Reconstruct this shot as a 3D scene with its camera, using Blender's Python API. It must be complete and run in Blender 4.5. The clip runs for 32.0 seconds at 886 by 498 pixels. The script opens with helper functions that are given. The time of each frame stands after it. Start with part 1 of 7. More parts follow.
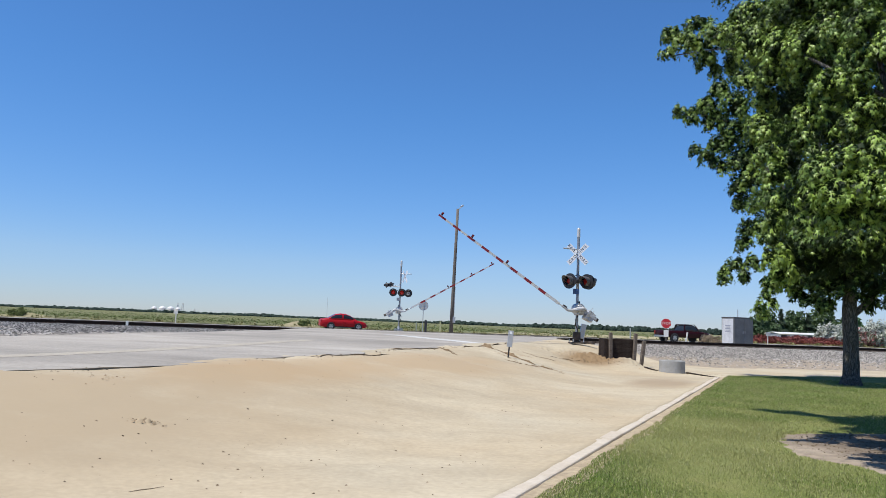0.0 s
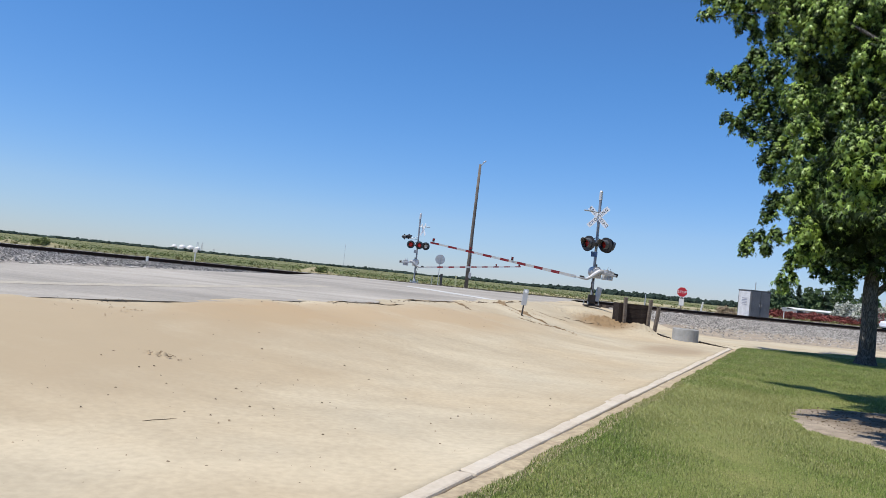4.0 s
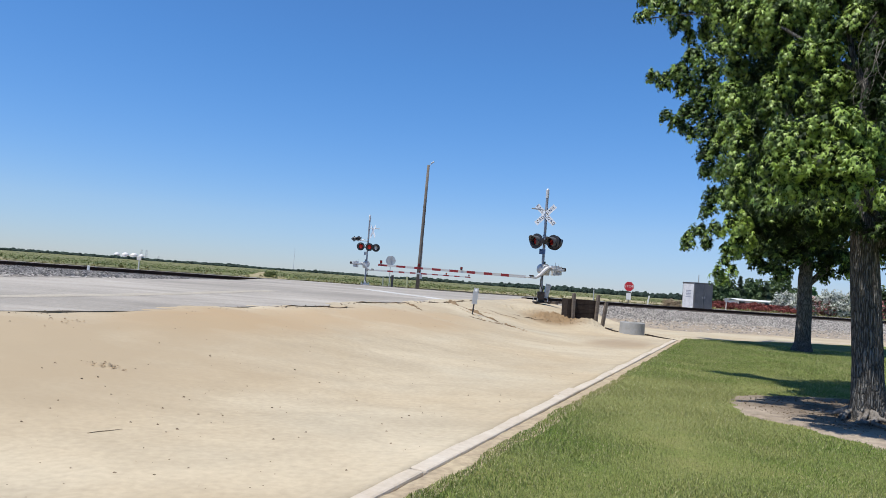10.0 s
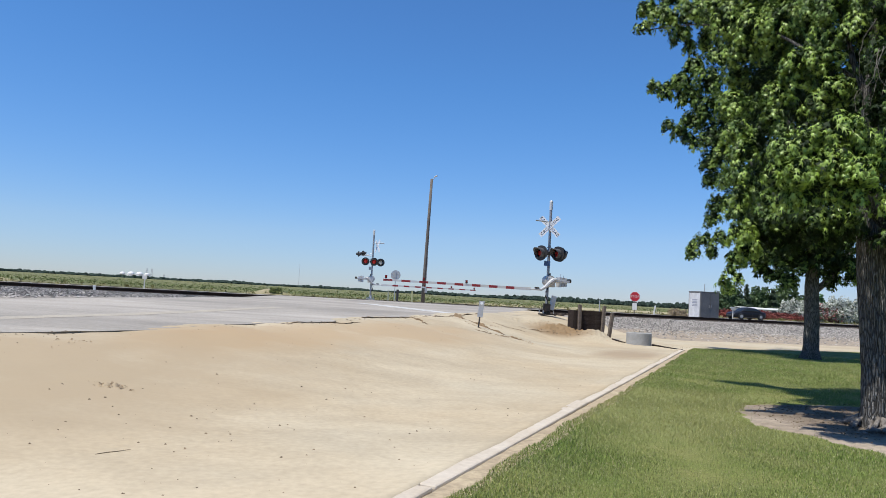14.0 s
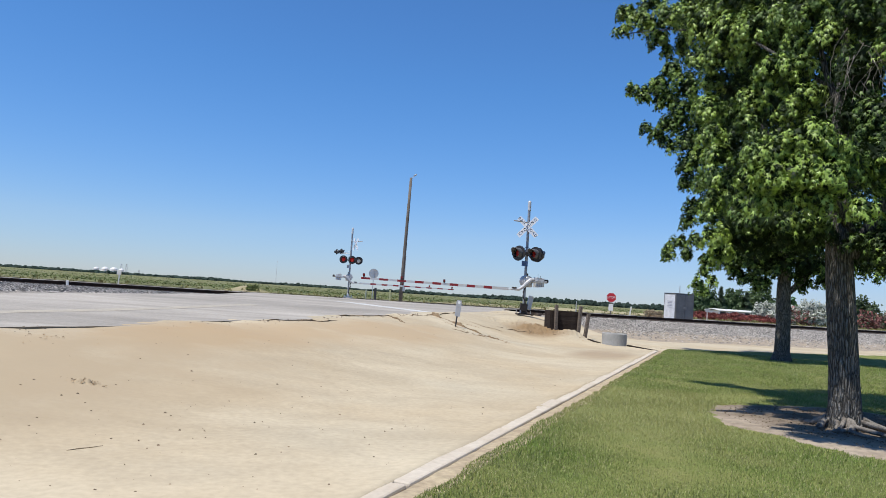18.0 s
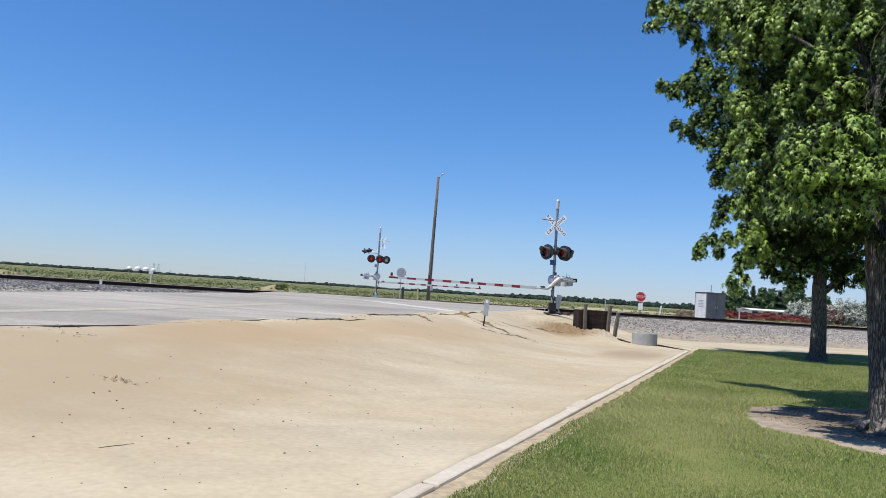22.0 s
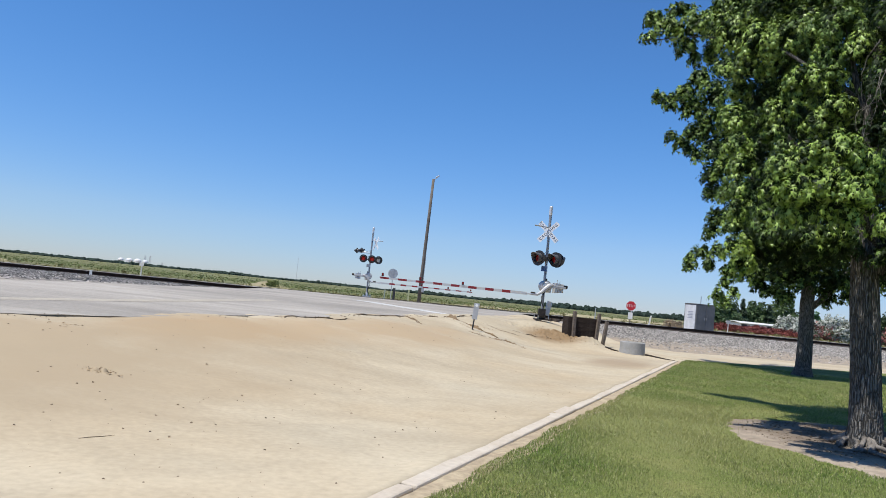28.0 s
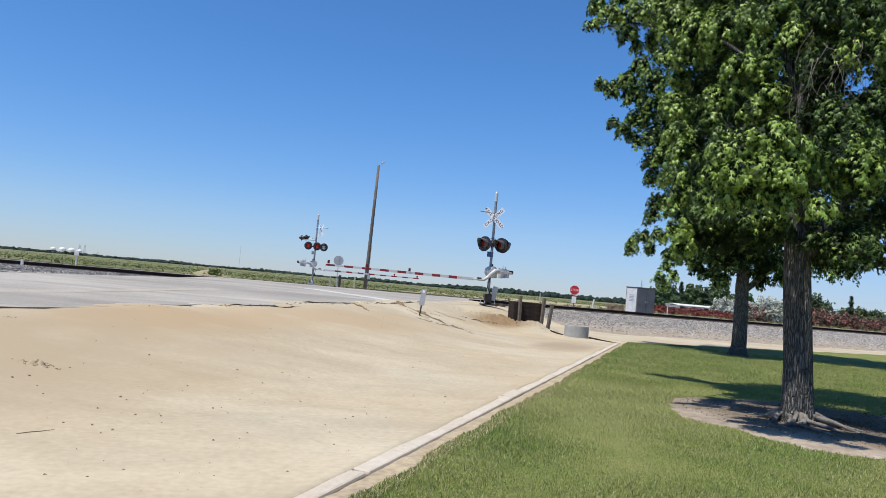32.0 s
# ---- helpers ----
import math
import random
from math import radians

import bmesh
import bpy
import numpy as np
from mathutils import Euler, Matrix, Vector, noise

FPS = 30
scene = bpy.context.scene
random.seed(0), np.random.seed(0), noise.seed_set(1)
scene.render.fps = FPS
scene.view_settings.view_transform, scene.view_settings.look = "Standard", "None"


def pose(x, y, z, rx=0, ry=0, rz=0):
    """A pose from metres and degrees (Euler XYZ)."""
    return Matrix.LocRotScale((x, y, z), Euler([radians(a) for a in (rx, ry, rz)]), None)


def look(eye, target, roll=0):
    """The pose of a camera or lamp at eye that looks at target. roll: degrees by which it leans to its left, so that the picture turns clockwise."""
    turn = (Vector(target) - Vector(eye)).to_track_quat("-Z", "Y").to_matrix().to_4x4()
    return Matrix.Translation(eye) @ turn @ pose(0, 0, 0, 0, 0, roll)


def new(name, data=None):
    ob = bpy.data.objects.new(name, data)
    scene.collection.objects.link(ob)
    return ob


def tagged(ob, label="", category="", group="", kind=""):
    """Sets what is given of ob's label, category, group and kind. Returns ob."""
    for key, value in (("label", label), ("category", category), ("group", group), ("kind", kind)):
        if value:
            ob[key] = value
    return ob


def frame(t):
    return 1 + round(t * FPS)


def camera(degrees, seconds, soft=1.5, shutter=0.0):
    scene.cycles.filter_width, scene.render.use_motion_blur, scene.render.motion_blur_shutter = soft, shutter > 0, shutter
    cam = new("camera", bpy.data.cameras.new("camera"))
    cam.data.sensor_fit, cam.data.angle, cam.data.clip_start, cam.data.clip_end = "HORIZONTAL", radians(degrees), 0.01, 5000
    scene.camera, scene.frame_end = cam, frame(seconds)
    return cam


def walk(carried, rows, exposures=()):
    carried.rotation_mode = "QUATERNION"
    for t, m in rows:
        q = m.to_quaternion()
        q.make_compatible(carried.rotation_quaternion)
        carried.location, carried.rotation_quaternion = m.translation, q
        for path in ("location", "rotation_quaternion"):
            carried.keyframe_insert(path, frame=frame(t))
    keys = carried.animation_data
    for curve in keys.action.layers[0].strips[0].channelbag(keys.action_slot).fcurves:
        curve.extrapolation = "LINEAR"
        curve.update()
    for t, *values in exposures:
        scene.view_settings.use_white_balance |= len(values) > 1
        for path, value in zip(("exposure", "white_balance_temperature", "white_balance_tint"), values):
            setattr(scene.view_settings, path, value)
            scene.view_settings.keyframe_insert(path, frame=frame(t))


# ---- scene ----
cam = camera(63.0, 32.0, soft=0.6)
PATH = [
    (0, (0.006, 0.183, 1.621), (0.013, 2.172, 1.824), 2.3),
    (0.5, (0.015, 0.144, 1.619), (0.023, 2.136, 1.805), 3.3),
    (1, (0.035, 0.12, 1.615), (0.045, 2.113, 1.779), 4.3),
    (1.5, (0.031, 0.128, 1.581), (0.057, 2.122, 1.726), 4.9),
    (2, (0.011, 0.159, 1.576), (0.05, 2.155, 1.692), 6.1),
    (2.5, (-0.003, 0.208, 1.586), (0.017, 2.204, 1.699), 6.0),
    (3, (-0.009, 0.23, 1.575), (0.0, 2.228, 1.673), 6.0),
    (3.5, (-0.013, 0.253, 1.587), (-0.026, 2.251, 1.666), 5.8),
    (5.5, (0.006, 0.214, 1.594), (-0.062, 2.211, 1.665), 6.3),
    (6, (0.014, 0.164, 1.601), (-0.011, 2.163, 1.661), 5.8),
    (6.5, (0.016, 0.193, 1.586), (0.045, 2.192, 1.636), 5.3),
    (7, (0.013, 0.19, 1.589), (0.068, 2.189, 1.624), 4.9),
    (7.5, (0.011, 0.19, 1.588), (0.08, 2.188, 1.626), 4.9),
    (8, (0.015, 0.18, 1.594), (0.086, 2.178, 1.649), 4.3),
    (8.5, (0.021, 0.157, 1.593), (0.115, 2.154, 1.648), 3.9),
    (9, (0.017, 0.163, 1.599), (0.119, 2.16, 1.663), 4.4),
    (9.5, (0.027, 0.178, 1.594), (0.123, 2.174, 1.67), 4.5),
    (10, (0.036, 0.159, 1.594), (0.136, 2.154, 1.683), 4.2),
    (10.5, (0.039, 0.145, 1.607), (0.176, 2.138, 1.704), 4.1),
    (11, (0.035, 0.117, 1.609), (0.186, 2.108, 1.724), 3.3),
    (11.5, (0.03, 0.11, 1.603), (0.178, 2.101, 1.718), 3.0),
    (12, (0.028, 0.131, 1.609), (0.155, 2.123, 1.723), 3.3),
    (12.5, (0.029, 0.13, 1.596), (0.138, 2.123, 1.718), 3.6),
    (13, (0.027, 0.131, 1.602), (0.116, 2.125, 1.716), 3.2),
    (13.5, (0.03, 0.132, 1.604), (0.112, 2.127, 1.718), 2.9),
    (14, (0.032, 0.152, 1.605), (0.117, 2.146, 1.73), 3.2),
    (14.5, (0.034, 0.123, 1.608), (0.13, 2.116, 1.738), 3.2),
    (16.5, (0.036, 0.132, 1.602), (0.139, 2.124, 1.747), 3.9),
    (17, (0.04, 0.133, 1.604), (0.152, 2.125, 1.744), 3.8),
    (17.5, (0.036, 0.112, 1.6), (0.153, 2.104, 1.739), 3.7),
    (18, (0.046, 0.103, 1.604), (0.19, 2.093, 1.73), 3.8),
    (18.5, (0.019, 0.155, 1.599), (0.147, 2.148, 1.716), 3.8),
    (19, (0.036, 0.181, 1.602), (0.125, 2.176, 1.726), 3.8),
    (19.5, (0.039, 0.16, 1.604), (0.133, 2.153, 1.737), 3.4),
    (20, (0.042, 0.15, 1.607), (0.133, 2.143, 1.745), 3.6),
    (20.5, (0.047, 0.162, 1.606), (0.13, 2.155, 1.748), 3.6),
    (21, (0.045, 0.166, 1.596), (0.128, 2.16, 1.735), 3.5),
    (21.5, (0.034, 0.163, 1.6), (0.114, 2.158, 1.724), 3.9),
    (22, (0.036, 0.189, 1.596), (0.105, 2.184, 1.715), 3.8),
    (22.5, (0.044, 0.154, 1.595), (0.121, 2.15, 1.698), 3.7),
    (23, (0.042, 0.144, 1.599), (0.136, 2.139, 1.691), 3.6),
    (23.5, (0.046, 0.175, 1.596), (0.158, 2.169, 1.692), 3.9),
    (24, (0.046, 0.162, 1.599), (0.171, 2.156, 1.693), 3.9),
    (24.5, (0.044, 0.163, 1.587), (0.181, 2.157, 1.677), 4.2),
    (25, (0.047, 0.184, 1.598), (0.158, 2.179, 1.696), 3.1),
    (25.5, (0.055, 0.178, 1.603), (0.155, 2.172, 1.725), 4.0),
    (27.5, (0.069, 0.179, 1.607), (0.131, 2.174, 1.739), 6.7),
    (28, (0.091, 0.144, 1.606), (0.178, 2.138, 1.733), 5.8),
    (28.5, (0.093, 0.149, 1.606), (0.256, 2.139, 1.734), 5.1),
    (29, (0.095, 0.088, 1.611), (0.298, 2.074, 1.732), 4.3),
    (29.5, (0.086, 0.088, 1.613), (0.293, 2.073, 1.743), 4.0),
    (30, (0.074, 0.131, 1.608), (0.27, 2.117, 1.745), 4.0),
    (30.5, (0.049, 0.108, 1.591), (0.231, 2.095, 1.728), 4.3),
    (31, (0.055, 0.125, 1.604), (0.265, 2.11, 1.723), 4.2),
    (31.5, (0.055, 0.133, 1.593), (0.285, 2.116, 1.707), 3.5),
    (32, (0.051, 0.144, 1.595), (0.291, 2.127, 1.699), 5.1),
]
walk(cam, [(t, look(eye, target, roll)) for t, eye, target, roll in PATH])

# ---- light ----
SUN_FROM = Vector((-0.86, -0.51, 0)).normalized()
SUN_EL = radians(68)
world = bpy.data.worlds.new("world")
world.use_nodes = True
scene.world = world
wn = world.node_tree
sky = wn.nodes.new("ShaderNodeTexSky")
sky.sky_type, sky.sun_disc = "NISHITA", False
sky.sun_elevation, sky.sun_rotation = SUN_EL, math.atan2(SUN_FROM.x, SUN_FROM.y)
sky.air_density, sky.dust_density, sky.ozone_density = 1.0, 0.1, 4.0
grey = wn.nodes.new("ShaderNodeRGBToBW")
wn.links.new(sky.outputs[0], grey.inputs[0])
haze = wn.nodes.new("ShaderNodeMapRange")
haze.inputs[1].default_value, haze.inputs[2].default_value = 2.6, 5.5
wn.links.new(grey.outputs[0], haze.inputs[0])
tone = wn.nodes.new("ShaderNodeMix")
tone.data_type = "RGBA"
tone.inputs[6].default_value, tone.inputs[7].default_value = (0.545, 0.925, 1.30, 1), (0.712, 0.855, 1.145, 1)
wn.links.new(haze.outputs[0], tone.inputs[0])
low = wn.nodes.new("ShaderNodeMapRange")
low.inputs[1].default_value, low.inputs[2].default_value = 5.5, 8.0
wn.links.new(grey.outputs[0], low.inputs[0])
rim = wn.nodes.new("ShaderNodeMix")
rim.data_type = "RGBA"
rim.inputs[7].default_value = (0.60, 0.725, 1.13, 1)
wn.links.new(low.outputs[0], rim.inputs[0])
wn.links.new(tone.outputs[2], rim.inputs[6])
tint = wn.nodes.new("ShaderNodeMix")
tint.data_type, tint.blend_type = "RGBA", "MULTIPLY"
tint.inputs[0].default_value = 1.0
wn.links.new(sky.outputs[0], tint.inputs[6])
wn.links.new(rim.outputs[2], tint.inputs[7])
wn.links.new(tint.outputs[2], wn.nodes["Background"].inputs[0])
wn.nodes["Background"].inputs[1].default_value = 0.0985
sun = new("sun", bpy.data.lights.new("sun", "SUN"))
sun.data.energy, sun.data.angle, sun.data.color = 5.0, radians(0.53), (1.0, 0.95, 0.87)
sun.matrix_world = look((0, 0, 30), Vector((0, 0, 30)) - (SUN_FROM * math.cos(SUN_EL) + Vector((0, 0, math.sin(SUN_EL)))))
scene.view_settings.exposure = 0.184

# ---- materials ----
def mat(name, base, rough=0.7, metal=0.0, second=None, scale=8.0, bump=0.0, bump_scale=40.0, grain=0.0, emit=0.0, objvar=0.0, spec=0.5, island=False, fine=6.0):
    m = bpy.data.materials.new(name)
    m.use_nodes = True
    nt, b = m.node_tree, m.node_tree.nodes["Principled BSDF"]
    b.inputs["Roughness"].default_value, b.inputs["Metallic"].default_value = rough, metal
    b.inputs["Specular IOR Level"].default_value = spec
    b.inputs["Base Color"].default_value = (*base, 1)
    pos = nt.nodes.new("ShaderNodeTexCoord").outputs["Object"]
    out = None
    if second:
        n1 = nt.nodes.new("ShaderNodeTexNoise")
        n1.inputs["Scale"].default_value, n1.inputs["Detail"].default_value = scale, 5
        nt.links.new(pos, n1.inputs["Vector"])
        ramp = nt.nodes.new("ShaderNodeMapRange")
        ramp.inputs[1].default_value, ramp.inputs[2].default_value = 0.35, 0.68
        nt.links.new(n1.outputs["Fac"], ramp.inputs[0])
        mix = nt.nodes.new("ShaderNodeMix")
        mix.data_type = "RGBA"
        mix.inputs[6].default_value, mix.inputs[7].default_value = (*base, 1), (*second, 1)
        nt.links.new(ramp.outputs[0], mix.inputs[0])
        out = mix.outputs[2]
    if grain or objvar:
        hsv = nt.nodes.new("ShaderNodeHueSaturation")
        if out:
            nt.links.new(out, hsv.inputs["Color"])
        else:
            hsv.inputs["Color"].default_value = (*base, 1)
        if grain:
            n2 = nt.nodes.new("ShaderNodeTexNoise")
            n2.inputs["Scale"].default_value, n2.inputs["Detail"].default_value = scale * fine, 4
            nt.links.new(pos, n2.inputs["Vector"])
            fac, lo, hi, amount = n2.outputs["Fac"], 0.3, 0.7, grain
        else:
            src = nt.nodes.new("ShaderNodeNewGeometry").outputs["Random Per Island"] if island else nt.nodes.new("ShaderNodeObjectInfo").outputs["Random"]
            fac, lo, hi, amount = src, 0.0, 1.0, objvar
        rng = nt.nodes.new("ShaderNodeMapRange")
        rng.inputs[1].default_value, rng.inputs[2].default_value = lo, hi
        rng.inputs[3].default_value, rng.inputs[4].default_value = 1 - amount, 1 + amount
        nt.links.new(fac, rng.inputs[0])
        nt.links.new(rng.outputs[0], hsv.inputs["Value"])
        out = hsv.outputs[0]
    if out:
        nt.links.new(out, b.inputs["Base Color"])
    if bump:
        n3 = nt.nodes.new("ShaderNodeTexNoise")
        n3.inputs["Scale"].default_value, n3.inputs["Detail"].default_value = bump_scale, 6
        nt.links.new(pos, n3.inputs["Vector"])
        bp = nt.nodes.new("ShaderNodeBump")
        bp.inputs["Strength"].default_value, bp.inputs["Distance"].default_value = bump, 0.02
        nt.links.new(n3.outputs["Fac"], bp.inputs["Height"])
        nt.links.new(bp.outputs[0], b.inputs["Normal"])
    if emit:
        b.inputs["Emission Color"].default_value, b.inputs["Emission Strength"].default_value = (*base, 1), emit
    return m


SAND = mat("sand", (0.376, 0.307, 0.207), 0.95, second=(0.416, 0.367, 0.273), scale=0.22, grain=0.07, bump=0.12, bump_scale=30, spec=0.1, fine=60)
ASPHALT = mat("asphalt", (0.268, 0.247, 0.215), 0.9, second=(0.325, 0.30, 0.262), scale=0.3, grain=0.10, bump=0.2, bump_scale=60, spec=0.2, fine=40)
def worn_bands(m, dark, turn=-12):
    """Long wear bands along the lanes: sand drifted pale, tyres worn dark."""
    nt = m.node_tree
    b = nt.nodes["Principled BSDF"]
    old = b.inputs["Base Color"].links[0].from_socket
    tc, mp = nt.nodes.new("ShaderNodeTexCoord"), nt.nodes.new("ShaderNodeMapping")
    mp.inputs["Scale"].default_value, mp.inputs["Rotation"].default_value = (0.05, 0.42, 1), (0, 0, radians(turn))
    nt.links.new(tc.outputs["Object"], mp.inputs[0])
    n = nt.nodes.new("ShaderNodeTexNoise")
    n.inputs["Scale"].default_value, n.inputs["Detail"].default_value = 1.0, 6
    nt.links.new(mp.outputs[0], n.inputs["Vector"])
    r = nt.nodes.new("ShaderNodeMapRange")
    r.inputs[1].default_value, r.inputs[2].default_value, r.inputs[3].default_value, r.inputs[4].default_value = 0.35, 0.65, dark, 1.12
    nt.links.new(n.outputs["Fac"], r.inputs[0])
    h = nt.nodes.new("ShaderNodeHueSaturation")
    nt.links.new(old, h.inputs["Color"])
    nt.links.new(r.outputs[0], h.inputs["Value"])
    nt.links.new(h.outputs[0], b.inputs["Base Color"])


worn_bands(ASPHALT, 0.91)


def mottle(m, scale, amount, stretch=(1, 1, 1)):
    """Soft blotches, trodden or washed, lighter and darker than the rest."""
    nt = m.node_tree
    b = nt.nodes["Principled BSDF"]
    old = b.inputs["Base Color"].links[0].from_socket
    tc, mp = nt.nodes.new("ShaderNodeTexCoord"), nt.nodes.new("ShaderNodeMapping")
    mp.inputs["Scale"].default_value = stretch
    nt.links.new(tc.outputs["Object"], mp.inputs[0])
    n = nt.nodes.new("ShaderNodeTexNoise")
    n.inputs["Scale"].default_value, n.inputs["Detail"].default_value, n.inputs["Distortion"].default_value = scale, 7, 1.2
    nt.links.new(mp.outputs[0], n.inputs["Vector"])
    r = nt.nodes.new("ShaderNodeMapRange")
    r.inputs[1].default_value, r.inputs[2].default_value, r.inputs[3].default_value, r.inputs[4].default_value = 0.36, 0.62, 1 - amount, 1 + 0.8 * amount
    nt.links.new(n.outputs["Fac"], r.inputs[0])
    h = nt.nodes.new("ShaderNodeHueSaturation")
    nt.links.new(old, h.inputs["Color"])
    nt.links.new(r.outputs[0], h.inputs["Value"])
    nt.links.new(h.outputs[0], b.inputs["Base Color"])


mottle(ASPHALT, 0.35, 0.11, (0.5, 1.6, 1))
mottle(SAND, 0.9, 0.055, (0.8, 1.2, 1))
mottle(SAND, 4.0, 0.025)
CONCRETE = mat("concrete", (0.445, 0.382, 0.30), 0.9, second=(0.51, 0.455, 0.375), scale=3, grain=0.06, bump=0.3, bump_scale=80, spec=0.2)
BALLAST = mat("ballast", (0.315, 0.288, 0.255), 0.9, second=(0.165, 0.15, 0.136), scale=6, grain=0.35, bump=1.0, bump_scale=14, spec=0.2)
GRIT = mat("sandy_grit", (0.326, 0.268, 0.198), 0.95, second=(0.255, 0.22, 0.18), scale=1.6, grain=0.25, bump=0.6, bump_scale=20, spec=0.1, fine=14)
STONE = mat("ballast_stone", (0.325, 0.30, 0.268), 0.9, objvar=0.65, island=True, spec=0.2)
RAIL = mat("rail_steel", (0.020, 0.015, 0.012), 0.8, second=(0.036, 0.022, 0.016), scale=12, spec=0.15)
RAILTOP = mat("rail_head", (0.253, 0.238, 0.224), 0.35, 0.9)
TIE = mat("tie_wood", (0.065, 0.05, 0.04), 0.9, second=(0.101, 0.079, 0.065), scale=5, grain=0.2)
GRASS = mat("grass_soil", (0.122, 0.155, 0.04), 0.95, second=(0.194, 0.194, 0.069), scale=0.9, grain=0.25, bump=0.8, bump_scale=50, spec=0.1, fine=25)
DRYBLADE = mat("dry_blade", (0.387, 0.37, 0.194), 0.7, objvar=0.3, island=True, spec=0.2)
BLADE = mat("grass_blade", (0.168, 0.228, 0.050), 0.6, second=(0.252, 0.268, 0.090), scale=0.8, objvar=0.50, island=True, spec=0.3)
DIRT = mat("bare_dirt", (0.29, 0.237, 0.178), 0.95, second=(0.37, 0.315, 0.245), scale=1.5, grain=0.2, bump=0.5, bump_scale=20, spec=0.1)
STRIPDIRT = mat("sandy_soil", (0.385, 0.318, 0.212), 0.95, second=(0.315, 0.25, 0.17), scale=2.5, grain=0.2, bump=0.5, bump_scale=25, spec=0.1)
BARK = mat("bark", (0.067, 0.054, 0.043), 0.95, spec=0.1)
def bark_relief(m):
    """Upright plates parted by dark furrows, with fine grain."""
    nt, b = m.node_tree, m.node_tree.nodes["Principled BSDF"]
    tc = nt.nodes.new("ShaderNodeTexCoord")
    warp = nt.nodes.new("ShaderNodeTexNoise")
    warp.inputs["Scale"].default_value, warp.inputs["Detail"].default_value = 7, 3
    nt.links.new(tc.outputs["Object"], warp.inputs["Vector"])
    add = nt.nodes.new("ShaderNodeVectorMath")
    add.operation = "MULTIPLY_ADD"
    add.inputs[1].default_value = (0.035, 0.035, 0.3)
    nt.links.new(warp.outputs["Color"], add.inputs[0])
    nt.links.new(tc.outputs["Object"], add.inputs[2])
    mp = nt.nodes.new("ShaderNodeMapping")
    mp.inputs["Scale"].default_value = (1, 1, 0.11)
    nt.links.new(add.outputs[0], mp.inputs[0])
    v = nt.nodes.new("ShaderNodeTexVoronoi")
    v.feature = "DISTANCE_TO_EDGE"
    v.inputs["Scale"].default_value = 36
    nt.links.new(mp.outputs[0], v.inputs["Vector"])
    ramp = nt.nodes.new("ShaderNodeValToRGB")
    ramp.color_ramp.elements[0].position, ramp.color_ramp.elements[0].color = 0.0, (0.040, 0.037, 0.033, 1)
    ramp.color_ramp.elements[1].position, ramp.color_ramp.elements[1].color = 0.24, (0.190, 0.182, 0.166, 1)
    nt.links.new(v.outputs["Distance"], ramp.inputs[0])
    fine = nt.nodes.new("ShaderNodeTexNoise")
    fine.inputs["Scale"].default_value, fine.inputs["Detail"].default_value = 60, 5
    nt.links.new(mp.outputs[0], fine.inputs["Vector"])
    rng = nt.nodes.new("ShaderNodeMapRange")
    rng.inputs[1].default_value, rng.inputs[2].default_value, rng.inputs[3].default_value, rng.inputs[4].default_value = 0.3, 0.7, 0.55, 1.35
    nt.links.new(fine.outputs["Fac"], rng.inputs[0])
    hsv = nt.nodes.new("ShaderNodeHueSaturation")
    nt.links.new(ramp.outputs[0], hsv.inputs["Color"])
    nt.links.new(rng.outputs[0], hsv.inputs["Value"])
    nt.links.new(hsv.outputs[0], b.inputs["Base Color"])
    bp = nt.nodes.new("ShaderNodeBump")
    bp.inputs["Strength"].default_value, bp.inputs["Distance"].default_value = 1.0, 0.06
    nt.links.new(v.outputs["Distance"], bp.inputs["Height"])
    nt.links.new(bp.outputs[0], b.inputs["Normal"])


bark_relief(BARK)
ROOT = mat("root_bark", (0.22, 0.20, 0.175), 0.9, second=(0.10, 0.088, 0.075), scale=9, grain=0.3, bump=0.8, bump_scale=30, spec=0.1)
GALV = mat("galvanised_steel", (0.394, 0.41, 0.426), 0.5, 0.6, second=(0.476, 0.492, 0.5), scale=6, grain=0.1)
MAST = mat("mast_grey", (0.20, 0.215, 0.245), 0.45, 0.4, second=(0.33, 0.345, 0.37), scale=6, grain=0.1)
ALU = mat("aluminium_paint", (0.558, 0.566, 0.574), 0.45, 0.3, second=(0.492, 0.5, 0.508), scale=5, grain=0.06)
WHITE = mat("white_paint", (0.64, 0.64, 0.623), 0.5, second=(0.574, 0.574, 0.558), scale=6)
SHEET = mat("white_sheeting", (0.66, 0.70, 0.76), 0.4, second=(0.60, 0.64, 0.70), scale=5)
RED = mat("red_reflective", (0.300, 0.022, 0.027), 0.45, second=(0.245, 0.024, 0.030), scale=10)
BLACK = mat("black_paint", (0.025, 0.025, 0.028), 0.5)
LENS = mat("red_lens", (0.216, 0.011, 0.009), 0.15)
LENSON = mat("red_lens_lit", (0.50, 0.022, 0.016), 0.2, emit=0.16)
ARMLAMP = mat("arm_lamp_case", (0.055, 0.012, 0.014), 0.5)
# Red lens copy, toned for shade under the near signal's hoods.
LENSDIM = mat("red_lens_hood_shade", (0.30, 0.018, 0.014), 0.25)
CLEAR = mat("clear_lens", (0.84, 0.86, 0.86), 0.12)
BLUE = mat("blue_sign", (0.058, 0.115, 0.26), 0.5)
STOPRED = mat("stop_red", (0.397, 0.014, 0.026), 0.45)
OLDWOOD = mat("weathered_wood", (0.122, 0.098, 0.079), 0.9, second=(0.18, 0.151, 0.126), scale=4, grain=0.3, bump=0.6, bump_scale=30, spec=0.1)
